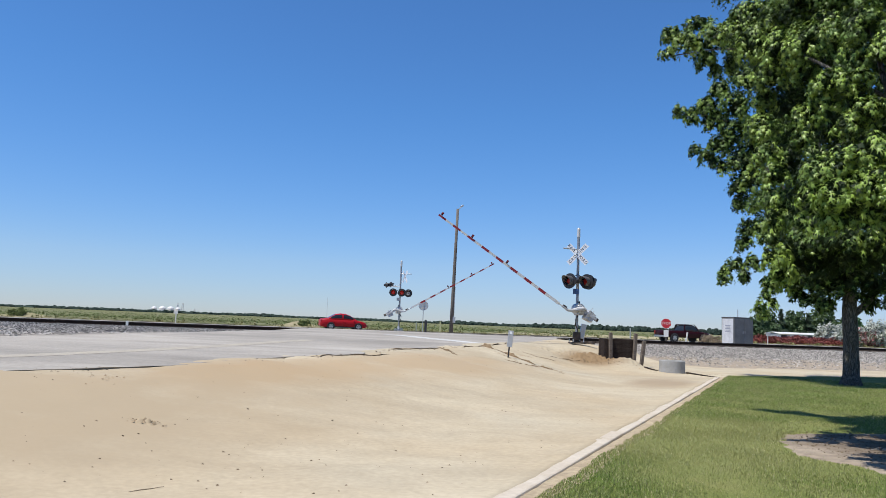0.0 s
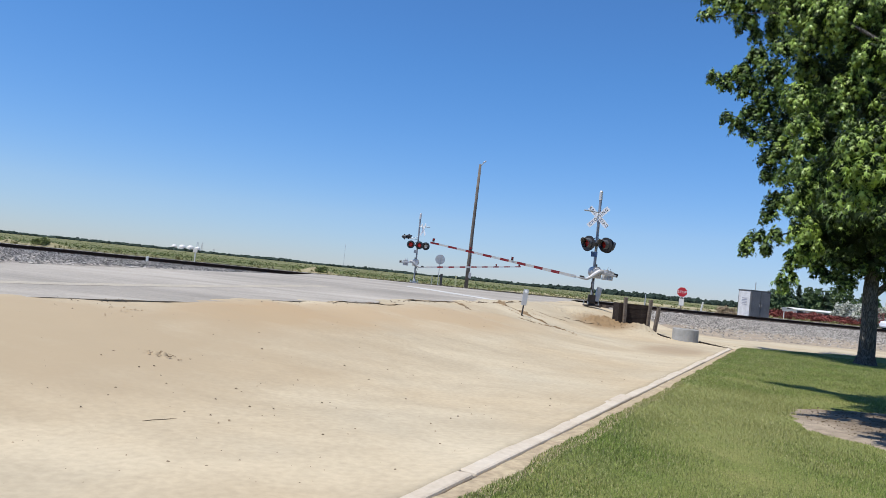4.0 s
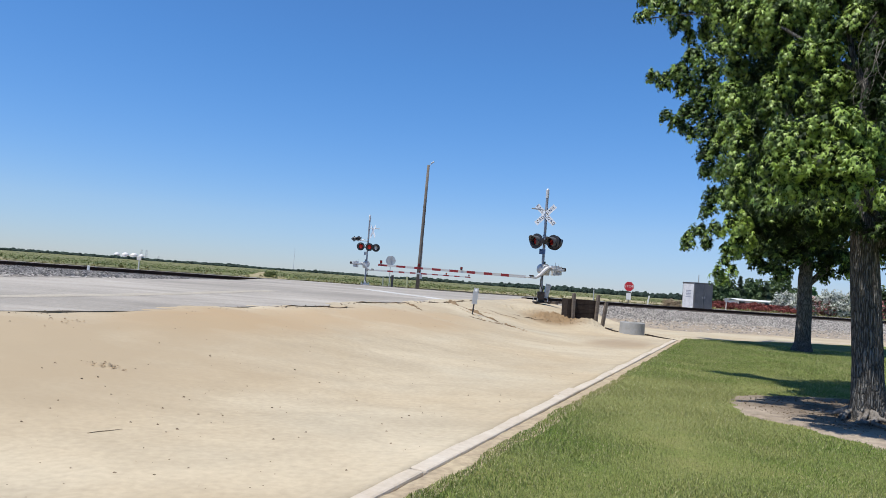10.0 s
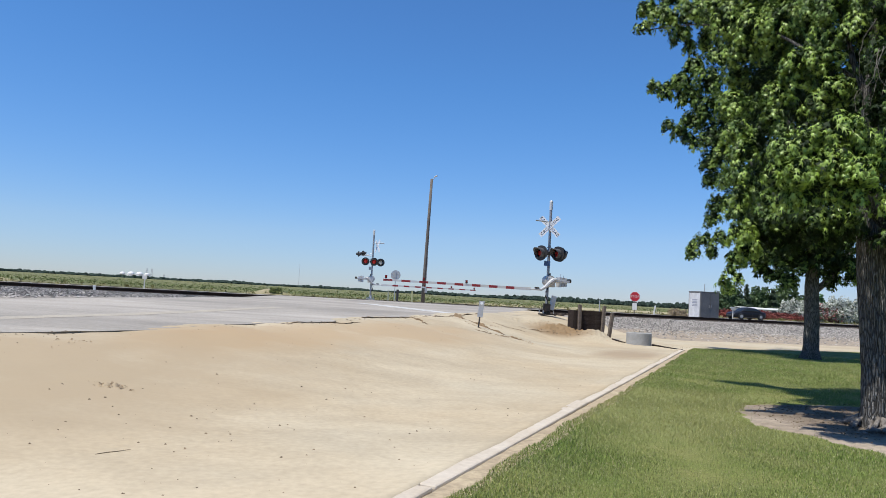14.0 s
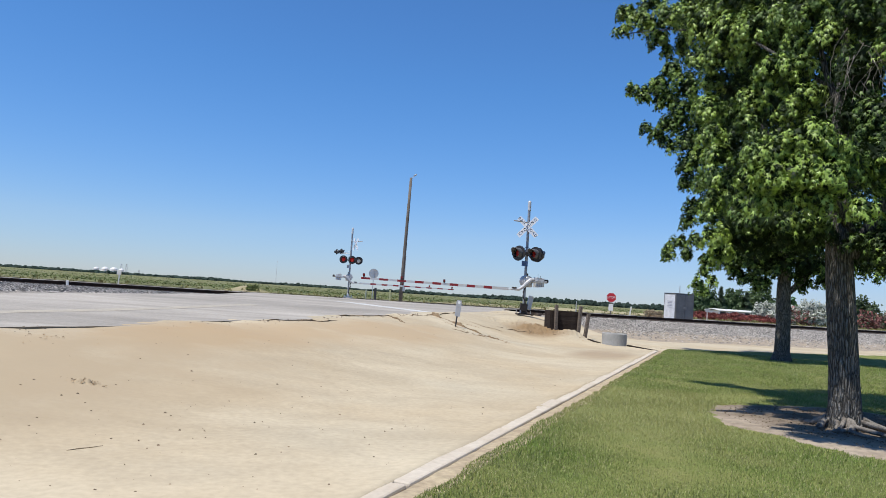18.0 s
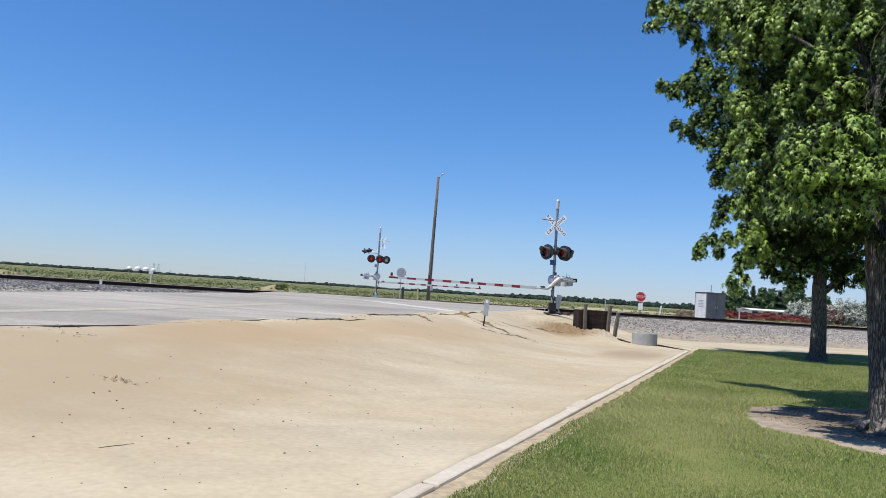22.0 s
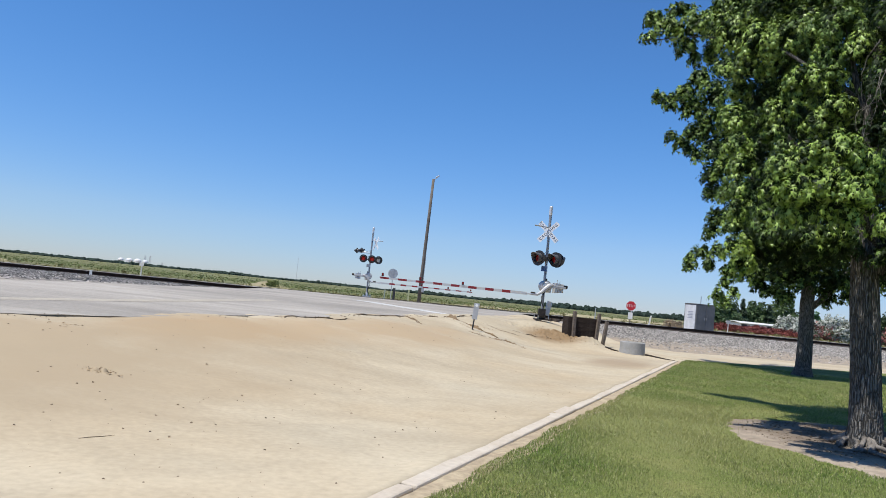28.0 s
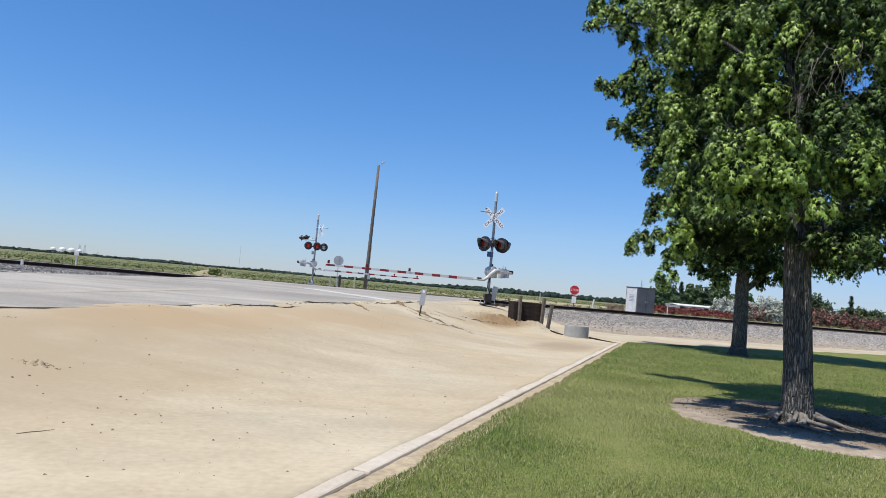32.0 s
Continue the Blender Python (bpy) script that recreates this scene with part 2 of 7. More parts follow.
CREOSOTE = mat("creosoted_wood", (0.026, 0.018, 0.015), 0.85, second=(0.047, 0.036, 0.029), scale=4, grain=0.3, bump=0.6, bump_scale=30, spec=0.15)
POLE = mat("pole_wood", (0.118, 0.102, 0.088), 0.9, second=(0.17, 0.152, 0.132), scale=2, grain=0.2, spec=0.1)
BOXGREY = mat("box_aluminium", (0.118, 0.120, 0.122), 0.6, 0.1, second=(0.155, 0.157, 0.16), scale=1.5, grain=0.12)

worn_bands(SAND, 0.955, -52)
HOOD = mat("hood_grey", (0.075, 0.076, 0.080), 0.45, second=(0.10, 0.10, 0.106), scale=6)
GATEGREY = mat("cast_grey", (0.47, 0.475, 0.48), 0.55, 0.1, second=(0.37, 0.375, 0.38), scale=4, grain=0.15)


def soil_or_shade_patch(m, centre, size, turn, rgb):
    """A patch of redder soil, other grass or painted tree shade, with a ragged outline."""
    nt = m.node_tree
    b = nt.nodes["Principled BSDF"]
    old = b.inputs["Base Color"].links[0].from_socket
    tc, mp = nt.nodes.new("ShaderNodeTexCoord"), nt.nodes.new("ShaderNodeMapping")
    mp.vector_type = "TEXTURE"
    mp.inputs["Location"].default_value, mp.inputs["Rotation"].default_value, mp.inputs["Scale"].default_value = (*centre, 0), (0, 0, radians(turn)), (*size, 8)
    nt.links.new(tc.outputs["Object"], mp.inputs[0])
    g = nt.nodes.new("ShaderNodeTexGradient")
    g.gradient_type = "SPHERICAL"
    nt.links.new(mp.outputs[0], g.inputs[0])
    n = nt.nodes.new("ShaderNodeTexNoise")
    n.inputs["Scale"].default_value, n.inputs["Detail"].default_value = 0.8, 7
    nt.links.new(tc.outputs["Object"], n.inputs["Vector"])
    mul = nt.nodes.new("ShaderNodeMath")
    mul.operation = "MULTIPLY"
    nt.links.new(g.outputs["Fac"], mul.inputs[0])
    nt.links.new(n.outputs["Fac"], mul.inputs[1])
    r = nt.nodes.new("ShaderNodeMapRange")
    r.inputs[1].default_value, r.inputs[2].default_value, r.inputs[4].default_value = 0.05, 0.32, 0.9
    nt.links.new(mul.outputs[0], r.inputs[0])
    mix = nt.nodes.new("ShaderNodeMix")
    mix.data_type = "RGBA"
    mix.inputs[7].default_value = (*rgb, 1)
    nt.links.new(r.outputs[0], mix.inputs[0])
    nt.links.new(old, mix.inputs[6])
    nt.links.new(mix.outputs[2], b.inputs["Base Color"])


soil_or_shade_patch(SAND, (-3.6, 14.2), (5.2, 2.2), 62, (0.355, 0.26, 0.155))
soil_or_shade_patch(SAND, (-0.3, 19.6), (7.5, 2.4), 60, (0.375, 0.287, 0.182))
soil_or_shade_patch(SAND, (7.3, 23.6), (3.6, 1.3), 62, (0.30, 0.235, 0.16))
soil_or_shade_patch(SAND, (-5.6, 9.6), (7.0, 4.5), 50, (0.345, 0.275, 0.182))
soil_or_shade_patch(SAND, (6.6, 30.8), (2.0, 1.5), 0, (0.21, 0.14, 0.075))
# Paints the tree's shade on the bare earth into the dirt colour.
soil_or_shade_patch(DIRT, (7.9, 10.5), (4.2, 3.2), -32, (0.105, 0.080, 0.057))

soil_or_shade_patch(BLADE, (4.4, 11.6), (5.0, 2.6), 62, (0.292, 0.294, 0.105))
soil_or_shade_patch(GRASS, (4.4, 11.6), (5.0, 2.6), 62, (0.195, 0.205, 0.075))

# ---- mesh tools ----
def ob_from(name, verts, faces, material, parent=None, smooth=False):
    me = bpy.data.meshes.new(name)
    me.from_pydata([tuple(v) for v in verts], [], [tuple(int(i) for i in f) for f in faces])
    for one in material if isinstance(material, (list, tuple)) else [material]:
        me.materials.append(one)
    if smooth:
        me.polygons.foreach_set("use_smooth", [True] * len(me.polygons))
    ob = new(name, me)
    ob.parent = parent
    return ob


def part(name, bm, material, parent, label="", smooth=False):
    me = bpy.data.meshes.new(name)
    bm.normal_update()
    bm.to_mesh(me)
    bm.free()
    for one in material if isinstance(material, (list, tuple)) else [material]:
        me.materials.append(one)
    if smooth:
        me.polygons.foreach_set("use_smooth", [True] * len(me.polygons))
    ob = new(name, me)
    ob.parent = parent
    return tagged(ob, label)


def empty(name, m, label, category, group=""):
    ob = new(name)
    ob.empty_display_size = 0.2
    ob.matrix_basis = m
    return tagged(ob, label, category, group)


def box(bm, size, m=Matrix(), bevel=0.0):
    made = bmesh.ops.create_cube(bm, size=1, matrix=m @ Matrix.Diagonal((*size, 1)))
    if bevel:
        edges = {e for v in made["verts"] for e in v.link_edges}
        bmesh.ops.bevel(bm, geom=list(edges), offset=bevel, segments=2, affect="EDGES", profile=0.5)


def rod(bm, a, b, r0, r1=None, seg=12, caps=True):
    a, b = Vector(a), Vector(b)
    d = b - a
    m = Matrix.Translation((a + b) / 2) @ d.to_track_quat("Z", "Y").to_matrix().to_4x4()
    bmesh.ops.create_cone(bm, cap_ends=caps, segments=seg, radius1=r0, radius2=r0 if r1 is None else r1, depth=d.length, matrix=m)


def bmnew():
    return bmesh.new()


def sweep(bm, pts, radii, seg=8):
    rings = []
    pts = [Vector(p) for p in pts]
    for i, p in enumerate(pts):
        d = (pts[min(i + 1, len(pts) - 1)] - pts[max(i - 1, 0)]).normalized()
        q = d.to_track_quat("Z", "Y")
        rings.append([bm.verts.new(p + q @ Vector((math.cos(2 * math.pi * k / seg) * radii[i], math.sin(2 * math.pi * k / seg) * radii[i], 0))) for k in range(seg)])
    for a, b in zip(rings, rings[1:]):
        for k in range(seg):
            bm.faces.new((a[k], a[(k + 1) % seg], b[(k + 1) % seg], b[k]))
    bm.faces.new(rings[0][::-1])
    bm.faces.new(rings[-1])


# ---- lie of the land ----
ANG = radians(18)
CU, SU = math.cos(ANG), math.sin(ANG)
RAIL_V = 40.6
EDGE = [(-60, -42), (-30, -14), (-14, 2), (-9, 8.6), (-6.8, 11.7), (-5.1, 14.0), (-4.0, 16.8), (-2.1, 19.8), (-1.3, 23.2), (0.2, 25.5), (2.1, 30.2), (4.6, 33.6), (5.6, 36.5), (7.0, 42), (9, 48)]


K0, K1 = Vector((-2.75, 0.08, 0)), Vector((10.42, 27.25, 0))
KD = (K1 - K0).normalized()
KN = Vector((KD.y, -KD.x, 0))


def uv(x, y):
    return x * CU + y * SU, -x * SU + y * CU


def xy(u, v):
    return u * CU - v * SU, u * SU + v * CU


def smooth(a, b, x):
    t = min(1.0, max(0.0, (x - a) / (b - a)))
    return t * t * (3 - 2 * t)


def edge_distance(x, y):
    """Metres to the asphalt's near edge; negative on the asphalt."""
    best, side = 1e9, 1
    for (ax, ay), (bx, by) in zip(EDGE, EDGE[1:]):
        dx, dy = bx - ax, by - ay
        t = min(1, max(0, ((x - ax) * dx + (y - ay) * dy) / (dx * dx + dy * dy)))
        px, py = ax + t * dx, ay + t * dy
        d = math.hypot(x - px, y - py)
        if d < best:
            best, side = d, 1 if (x - ax) * dy - (y - ay) * dx > 0 else -1
    return best * side


def road_height(v):
    return 0.92 - 0.0166 * max(0.0, 34 - v)


def height(x, y):
    u, v = uv(x, y)
    if v > 39.5:
        return 0.70 - 0.12 * smooth(46, 60, v)
    d = edge_distance(x, y)
    road = road_height(max(v, 8))
    drift = 0.05 * noise.noise((x * 0.45, y * 0.45, 6)) + 0.03 * noise.noise((x * 1.7, y * 1.7, 2)) + 0.026
    for cx, cy, q in ((-5.55, 13.2, 1.0), (-2.1, 20.0, 0.9), (-0.2, 24.9, 0.8)):
        drift -= 0.050 * math.exp(-((x - cx) ** 2 + (y - cy) ** 2) / (2 * q * q))
    z = road + drift - 0.2 * smooth(0.25, 1.4, -d) if d < 0 else (road + drift) * (1 - smooth(0.0, 6.5 if y < 24 else 4.5, d))
    hill = 0.70 * smooth(31.0, 39.5, v)
    mound = 0.94 * math.exp(-(((x - 5.7) / 3.0) ** 2 + ((y - 34.0) / 3.3) ** 2) ** 1.25)
    heap = 0.42 * math.exp(-(((x - 7.6) / 1.1) ** 2 + ((y - 30.7) / 1.3) ** 2))
    post = 0.6 * math.exp(-(((x - 2.0) / 1.9) ** 2 + ((y - 26.8) / 2.6) ** 2))
    rough = 0.10 * math.exp(-(((x - 6.4) / 1.0) ** 2 + ((y - 31.0) / 0.8) ** 2)) * noise.noise((x * 4, y * 4, 1))
    wob = 0.016 * noise.noise((x * 0.35, y * 0.35, 0)) + 0.012 * noise.noise((x * 1.4, y * 1.4, 3))
    wob *= smooth(-0.5, 2.0, d)
    across = (x - K0.x) * KN.x + (y - K0.y) * KN.y
    bed = 0.14 * smooth(-0.12, 0.10, across) * smooth(0.3, 1.1, 27.6 + 0.46 * (x - 10.2) - y)
    return max(z, hill, mound, heap, post) + wob + rough - bed


def grid_sheet(name, xs, ys, zfun, material, keep=None):
    pts, idx, faces = [], {}, []
    for i, x in enumerate(xs):
        for j, y in enumerate(ys):
            idx[i, j] = len(pts)
            pts.append((x, y, zfun(x, y)))
    for i in range(len(xs) - 1):
        for j in range(len(ys) - 1):
            if keep is None or keep((xs[i] + xs[i + 1]) / 2, (ys[j] + ys[j + 1]) / 2):
                faces.append((idx[i, j], idx[i + 1, j], idx[i + 1, j + 1], idx[i, j + 1]))
    return ob_from(name, pts, faces, material, smooth=True)


def spaced(*stretches):
    out = []
    for a, b, step in stretches:
        n = max(1, round((b - a) / step))
        out += [a + (b - a) * k / n for k in range(n)]
    return out + [stretches[-1][1]]


ground = tagged(grid_sheet("ground", spaced((-4000, -200, 950), (-200, -40, 20), (-40, -14, 2), (-14, 14, 0.24), (14, 40, 1.5), (40, 200, 20), (200, 4000, 950)),
                           spaced((-600, -40, 140), (-40, 2, 3), (2, 42, 0.24), (42, 80, 3), (80, 200, 20), (200, 4500, 700)), lambda x, y: height(x, y), SAND),
                "pale sandy ground with tyre tracks and a low bank", "ground", kind="structure")


def strip(name, left, right, zfun, material, label, steps=1, skirt=0.0):
    """A sheet between two polylines of equally many points."""
    pts, faces = [], []
    n = len(left)
    for i in range(n):
        for k in range(steps + 1):
            f = k / steps
            x, y = left[i][0] + (right[i][0] - left[i][0]) * f, left[i][1] + (right[i][1] - left[i][1]) * f
            pts.append((x, y, zfun(x, y)))
    for i in range(n - 1):
        for k in range(steps):
            a = i * (steps + 1) + k
            faces.append((a, a + 1, a + steps + 2, a + steps + 1))
    if skirt:
        base = len(pts)
        pts += [(right[i][0] - 0.05, right[i][1] + 0.03, pts[i * (steps + 1) + steps][2] - skirt) for i in range(n)]
        faces += [(i * (steps + 1) + steps, base + i, base + i + 1, (i + 1) * (steps + 1) + steps) for i in range(n - 1)]
    return tagged(ob_from(name, pts, faces, material), label, "road", kind="structure")


def resample(line, step):
    out = []
    for (ax, ay), (bx, by) in zip(line, line[1:]):
        n = max(1, round(math.hypot(bx - ax, by - ay) / step))
        out += [(ax + (bx - ax) * k / n, ay + (by - ay) * k / n) for k in range(n)]
    return out + [line[-1]]


def lay(x, y):
    u, v = uv(x, y)
    hump = 0.10 * (1 - smooth(1.3, 5.5, abs(v - RAIL_V)))
    return (road_height(max(v, 8)) if v < 39 else 0.92 - 0.29 * smooth(44, 60, v)) + 0.012 + hump


# The side road: its near edge is broken, its far edge follows the track's ballast.
near_edge = resample(EDGE, 0.22)
near_edge = [(x + 0.22 * noise.noise((x * 1.3, y * 1.3, 7)) + 0.12 * noise.noise((x * 5, y * 5, 2)), y + 0.22 * noise.noise((x * 1.1, y * 1.1, 1)) + 0.12 * noise.noise((x * 5, y * 5, 8))) for x, y in near_edge]
FAR_EDGE = [(-75, -42), (-38, -14), (-18.5, 2), (-14.2, 14), (-11.8, 22.0), (-10.4, 26.5), (-9.2, 30.0), (-8.0, 35.0), (-7.0, 40.0), (-6.9, 43)]
def at_share(line, f):
    lens = [math.hypot(b[0] - a[0], b[1] - a[1]) for a, b in zip(line, line[1:])]
    d = f * sum(lens)
    for (a, b), n in zip(zip(line, line[1:]), lens):
        if d <= n:
            return a[0] + (b[0] - a[0]) * d / n, a[1] + (b[1] - a[1]) * d / n
        d -= n
    return line[-1]


count = len(near_edge)
far_edge = [at_share(FAR_EDGE, k / (count - 1)) for k in range(count)]
road = strip("road", far_edge, near_edge, lay, ASPHALT, "worn grey asphalt side road with a crumbling edge", 14, 0.05)
def split_line(line, n):
    return [(ax + (bx - ax) * k / n, ay + (by - ay) * k / n) for (ax, ay), (bx, by) in zip(line, line[1:]) for k in range(n)] + [line[-1]]


strip("road_crossing", split_line([(-7.3, 42.5), (-7.2, 46), (-7.5, 50), (-9.0, 56), (-14, 60.5)], 10), split_line([(7.6, 42.5), (8.8, 46), (10.5, 50), (14.5, 58), (24, 69)], 10), lay, ASPHALT, "grey asphalt road over the rail crossing", 12)
HW_V = 66.5
highway = strip("highway", [xy(u, HW_V + 5.2) for u in (-900, -60, 0, 60, 900)], [xy(u, HW_V - 5.2) for u in (-900, -60, 0, 60, 900)], lambda x, y: 0.63, ASPHALT, "two-lane asphalt highway beyond the tracks", 2)

# ---- railway ----
def rail_line(v0):
    bm = bmnew()
    prof = [(-0.07, 0), (0.07, 0), (0.07, 0.015), (0.012, 0.035), (0.012, 0.125), (0.036, 0.135), (0.036, 0.17), (-0.036, 0.17), (-0.036, 0.135), (-0.012, 0.125), (-0.012, 0.035), (-0.07, 0.015)]
    ends = []
    for u in (-320, 360):
        ends.append([bm.verts.new((*xy(u, v0 + a), 0.85 + b)) for a, b in prof])
    n = len(prof)
    for k in range(n):
        f = bm.faces.new((ends[0][k], ends[0][(k + 1) % n], ends[1][(k + 1) % n], ends[1][k]))
        f.material_index = 1 if k == 6 else 0
    return bm


track = empty("railway_track", Matrix(), "single railway track with rusty rails on grey ballast", "railway")
for dv in (-0.75, 0.75):
    part("rail", rail_line(RAIL_V + dv), [RAIL, RAILTOP], track)
bm = bmnew()
def beyond_road(x, y):
    """Metres past the side road's far edge; negative on the road."""
    best, side = 1e9, 1
    for (ax, ay), (bx, by) in zip(FAR_EDGE, FAR_EDGE[1:]):
        dx, dy = bx - ax, by - ay
        t = min(1, max(0, ((x - ax) * dx + (y - ay) * dy) / (dx * dx + dy * dy)))
        d = math.hypot(x - ax - t * dx, y - ay - t * dy)
        if d < best:
            best, side = d, -1 if (x - ax) * dy - (y - ay) * dx > 0 else 1
    return best * side


def left_bed(x, y, v):
    return min(0.80, road_height(v)) + 0.03 - 0.16 * (1 - smooth(-0.35, 0.1, beyond_road(x, y)))


prof = [(-11.5, -0.02), (-9.0, 0.10), (-6.6, 0.30), (-5.2, 0.42), (-2.3, 0.74), (-1.9, 0.80), (1.9, 0.80), (2.4, 0.74), (4.0, 0.5)]
for k, (u0, u1) in enumerate(((-320, 3.6), (20.6, 360))):
    us = spaced((u0, -60, 20), (-60, u1, 0.6)) if k == 0 else spaced((u0, 80, 0.6), (80, u1, 20))
    rows = []
    for j, u in enumerate(us):
        row = []
        for a, b in prof if k else [(-30, 0), (-26, 0), (-22, 0), (-19, 0), (-17, 0), (-15, 0), (-13, 0)] + prof:
            b -= 0.45 * max(0.0, 1 - j / 5) if k else 0.0
            if k == 0:
                b = left_bed(*xy(u, RAIL_V + a), RAIL_V + a) if a < -1.8 else b
            row.append(bm.verts.new((*xy(u, RAIL_V + a), b + (0.05 if k else 0.02) * noise.noise((u * 1.3, a * 2, 5)))))
        rows.append(row)
    for a, b in zip(rows, rows[1:]):
        for i in range(len(a) - 1):
            if k == 0 and beyond_road(*(a[i].co.xy + b[i + 1].co.xy) / 2) < -1.2:
                continue
            bm.faces.new((a[i], b[i], b[i + 1], a[i + 1])).material_index = 1 if k and i < 2 else 0
part("ballast_bed", bm, [BALLAST, GRIT], track, smooth=True)
bm = bmnew()
box(bm, (0.23, 2.6, 0.18), Matrix(), 0.01)
tie = part("tie", bm, TIE, track)
tie_mesh = tie.data
spots = [u for u in spaced((-60, 3, 0.6), (3, 21, 18), (21, 70, 0.6)) if not 3 < u < 21]
for k, u in enumerate(spots):
    ob = tie if k == 0 else new("tie", tie_mesh)
    ob.parent, ob.matrix_basis = track, pose(*xy(u, RAIL_V), 0.765, 0, 0, 18 + 1.5 * noise.noise((u * 3, 0, 0)))

# ---- crossing signals ----
DARKBASE = mat("rusty_dark_iron", (0.05, 0.045, 0.04), 0.8, 0.2, second=(0.086, 0.065, 0.05), scale=8, grain=0.2)


def letters(text, size, m, parent, material, name="lettering", spread=1.1):
    cu = bpy.data.curves.new(name, "FONT")
    cu.body, cu.size, cu.align_x, cu.align_y, cu.extrude, cu.space_character = text, size, "CENTER", "CENTER", 0.002, spread
    tmp = bpy.data.objects.new(name, cu)
    me = bpy.data.meshes.new_from_object(tmp)
    bpy.data.objects.remove(tmp)
    me.materials.clear()
    me.materials.append(material)
    ob = new(name, me)
    ob.parent, ob.matrix_basis = parent, m
    return ob


def sub(name, bm, material, parent, m=None, label="", smooth=False):
    ob = part(name, bm, material, parent, label, smooth)
    if m is not None:
        ob.matrix_basis = m
    return ob


def flasher(parent, m, lens, label="", radius=0.33):
    """A flashing light: backing disc, housing, deep hood and lens; it looks to its own -y."""
    bm = bmnew()
    rod(bm, (0, -0.008, 0), (0, 0.008, 0), radius, seg=36)
    light = sub("flasher_light", bm, BLACK, parent, m, label or "round black signal light with a red lens")
    bm = bmnew()
    rod(bm, (0, 0.008, 0), (0, 0.10, 0), 0.58 * radius, 0.55 * radius, seg=20)
    rod(bm, (0, 0.10, 0), (0, 0.20, 0), 0.55 * radius, 0.3 * radius, seg=20)
    sub("housing", bm, BLACK, light)
    bm = bmnew()
    rows = []
    for k in range(5):
        e = radians(90 * k / 4)
        rows.append([bm.verts.new((0.5 * radius * math.cos(e) * math.cos(a), -0.012 - 0.05 * math.sin(e), 0.5 * radius * math.cos(e) * math.sin(a))) for a in [2 * math.pi * j / 24 for j in range(24)]] if k < 4 else [bm.verts.new((0, -0.062, 0))])
    for a, b in zip(rows, rows[1:]):
        for j in range(24):
            bm.faces.new((a[j], a[(j + 1) % 24], b[(j + 1) % 24], b[j]) if len(b) > 1 else (a[j], a[(j + 1) % 24], b[0]))
    sub("lens", bm, lens, light, smooth=True)
    bm = bmnew()
    seg, rows, deep = 22, [], 1.35 * radius
    for r in (0.61 * radius, 0.65 * radius):
        for yy in (-0.009, -deep):
            rows.append([bm.verts.new((math.cos(a) * r, -0.009 + (yy + 0.009) * (0.55 + 0.45 * max(0.0, math.sin(a))), math.sin(a) * r)) for a in [radians(-62 + 304 * k / seg) for k in range(seg + 1)]])
    for a, b in ((rows[0], rows[1]), (rows[1], rows[3]), (rows[3], rows[2])):
        for k in range(seg):
            bm.faces.new((a[k], a[k + 1], b[k + 1], b[k]))
    sub("hood", bm, HOOD, light, smooth=True)
    return light


def crossbuck(parent, m):
    for k, (turn, text) in enumerate(((-45, "CROSSING"), (45, "RAIL  ROAD"))):
        bm = bmnew()
        box(bm, (1.22, 0.006, 0.23), Matrix())
        blade = sub("crossbuck_blade", bm, SHEET, parent, m @ pose(0, -0.012 * (1 - k), 0, 0, turn, 0), "white crossbuck blade with black letters")
        letters(text, 0.18, pose(0, -0.0045, 0, 90, 0, 0), blade, BLACK, spread=1.32)


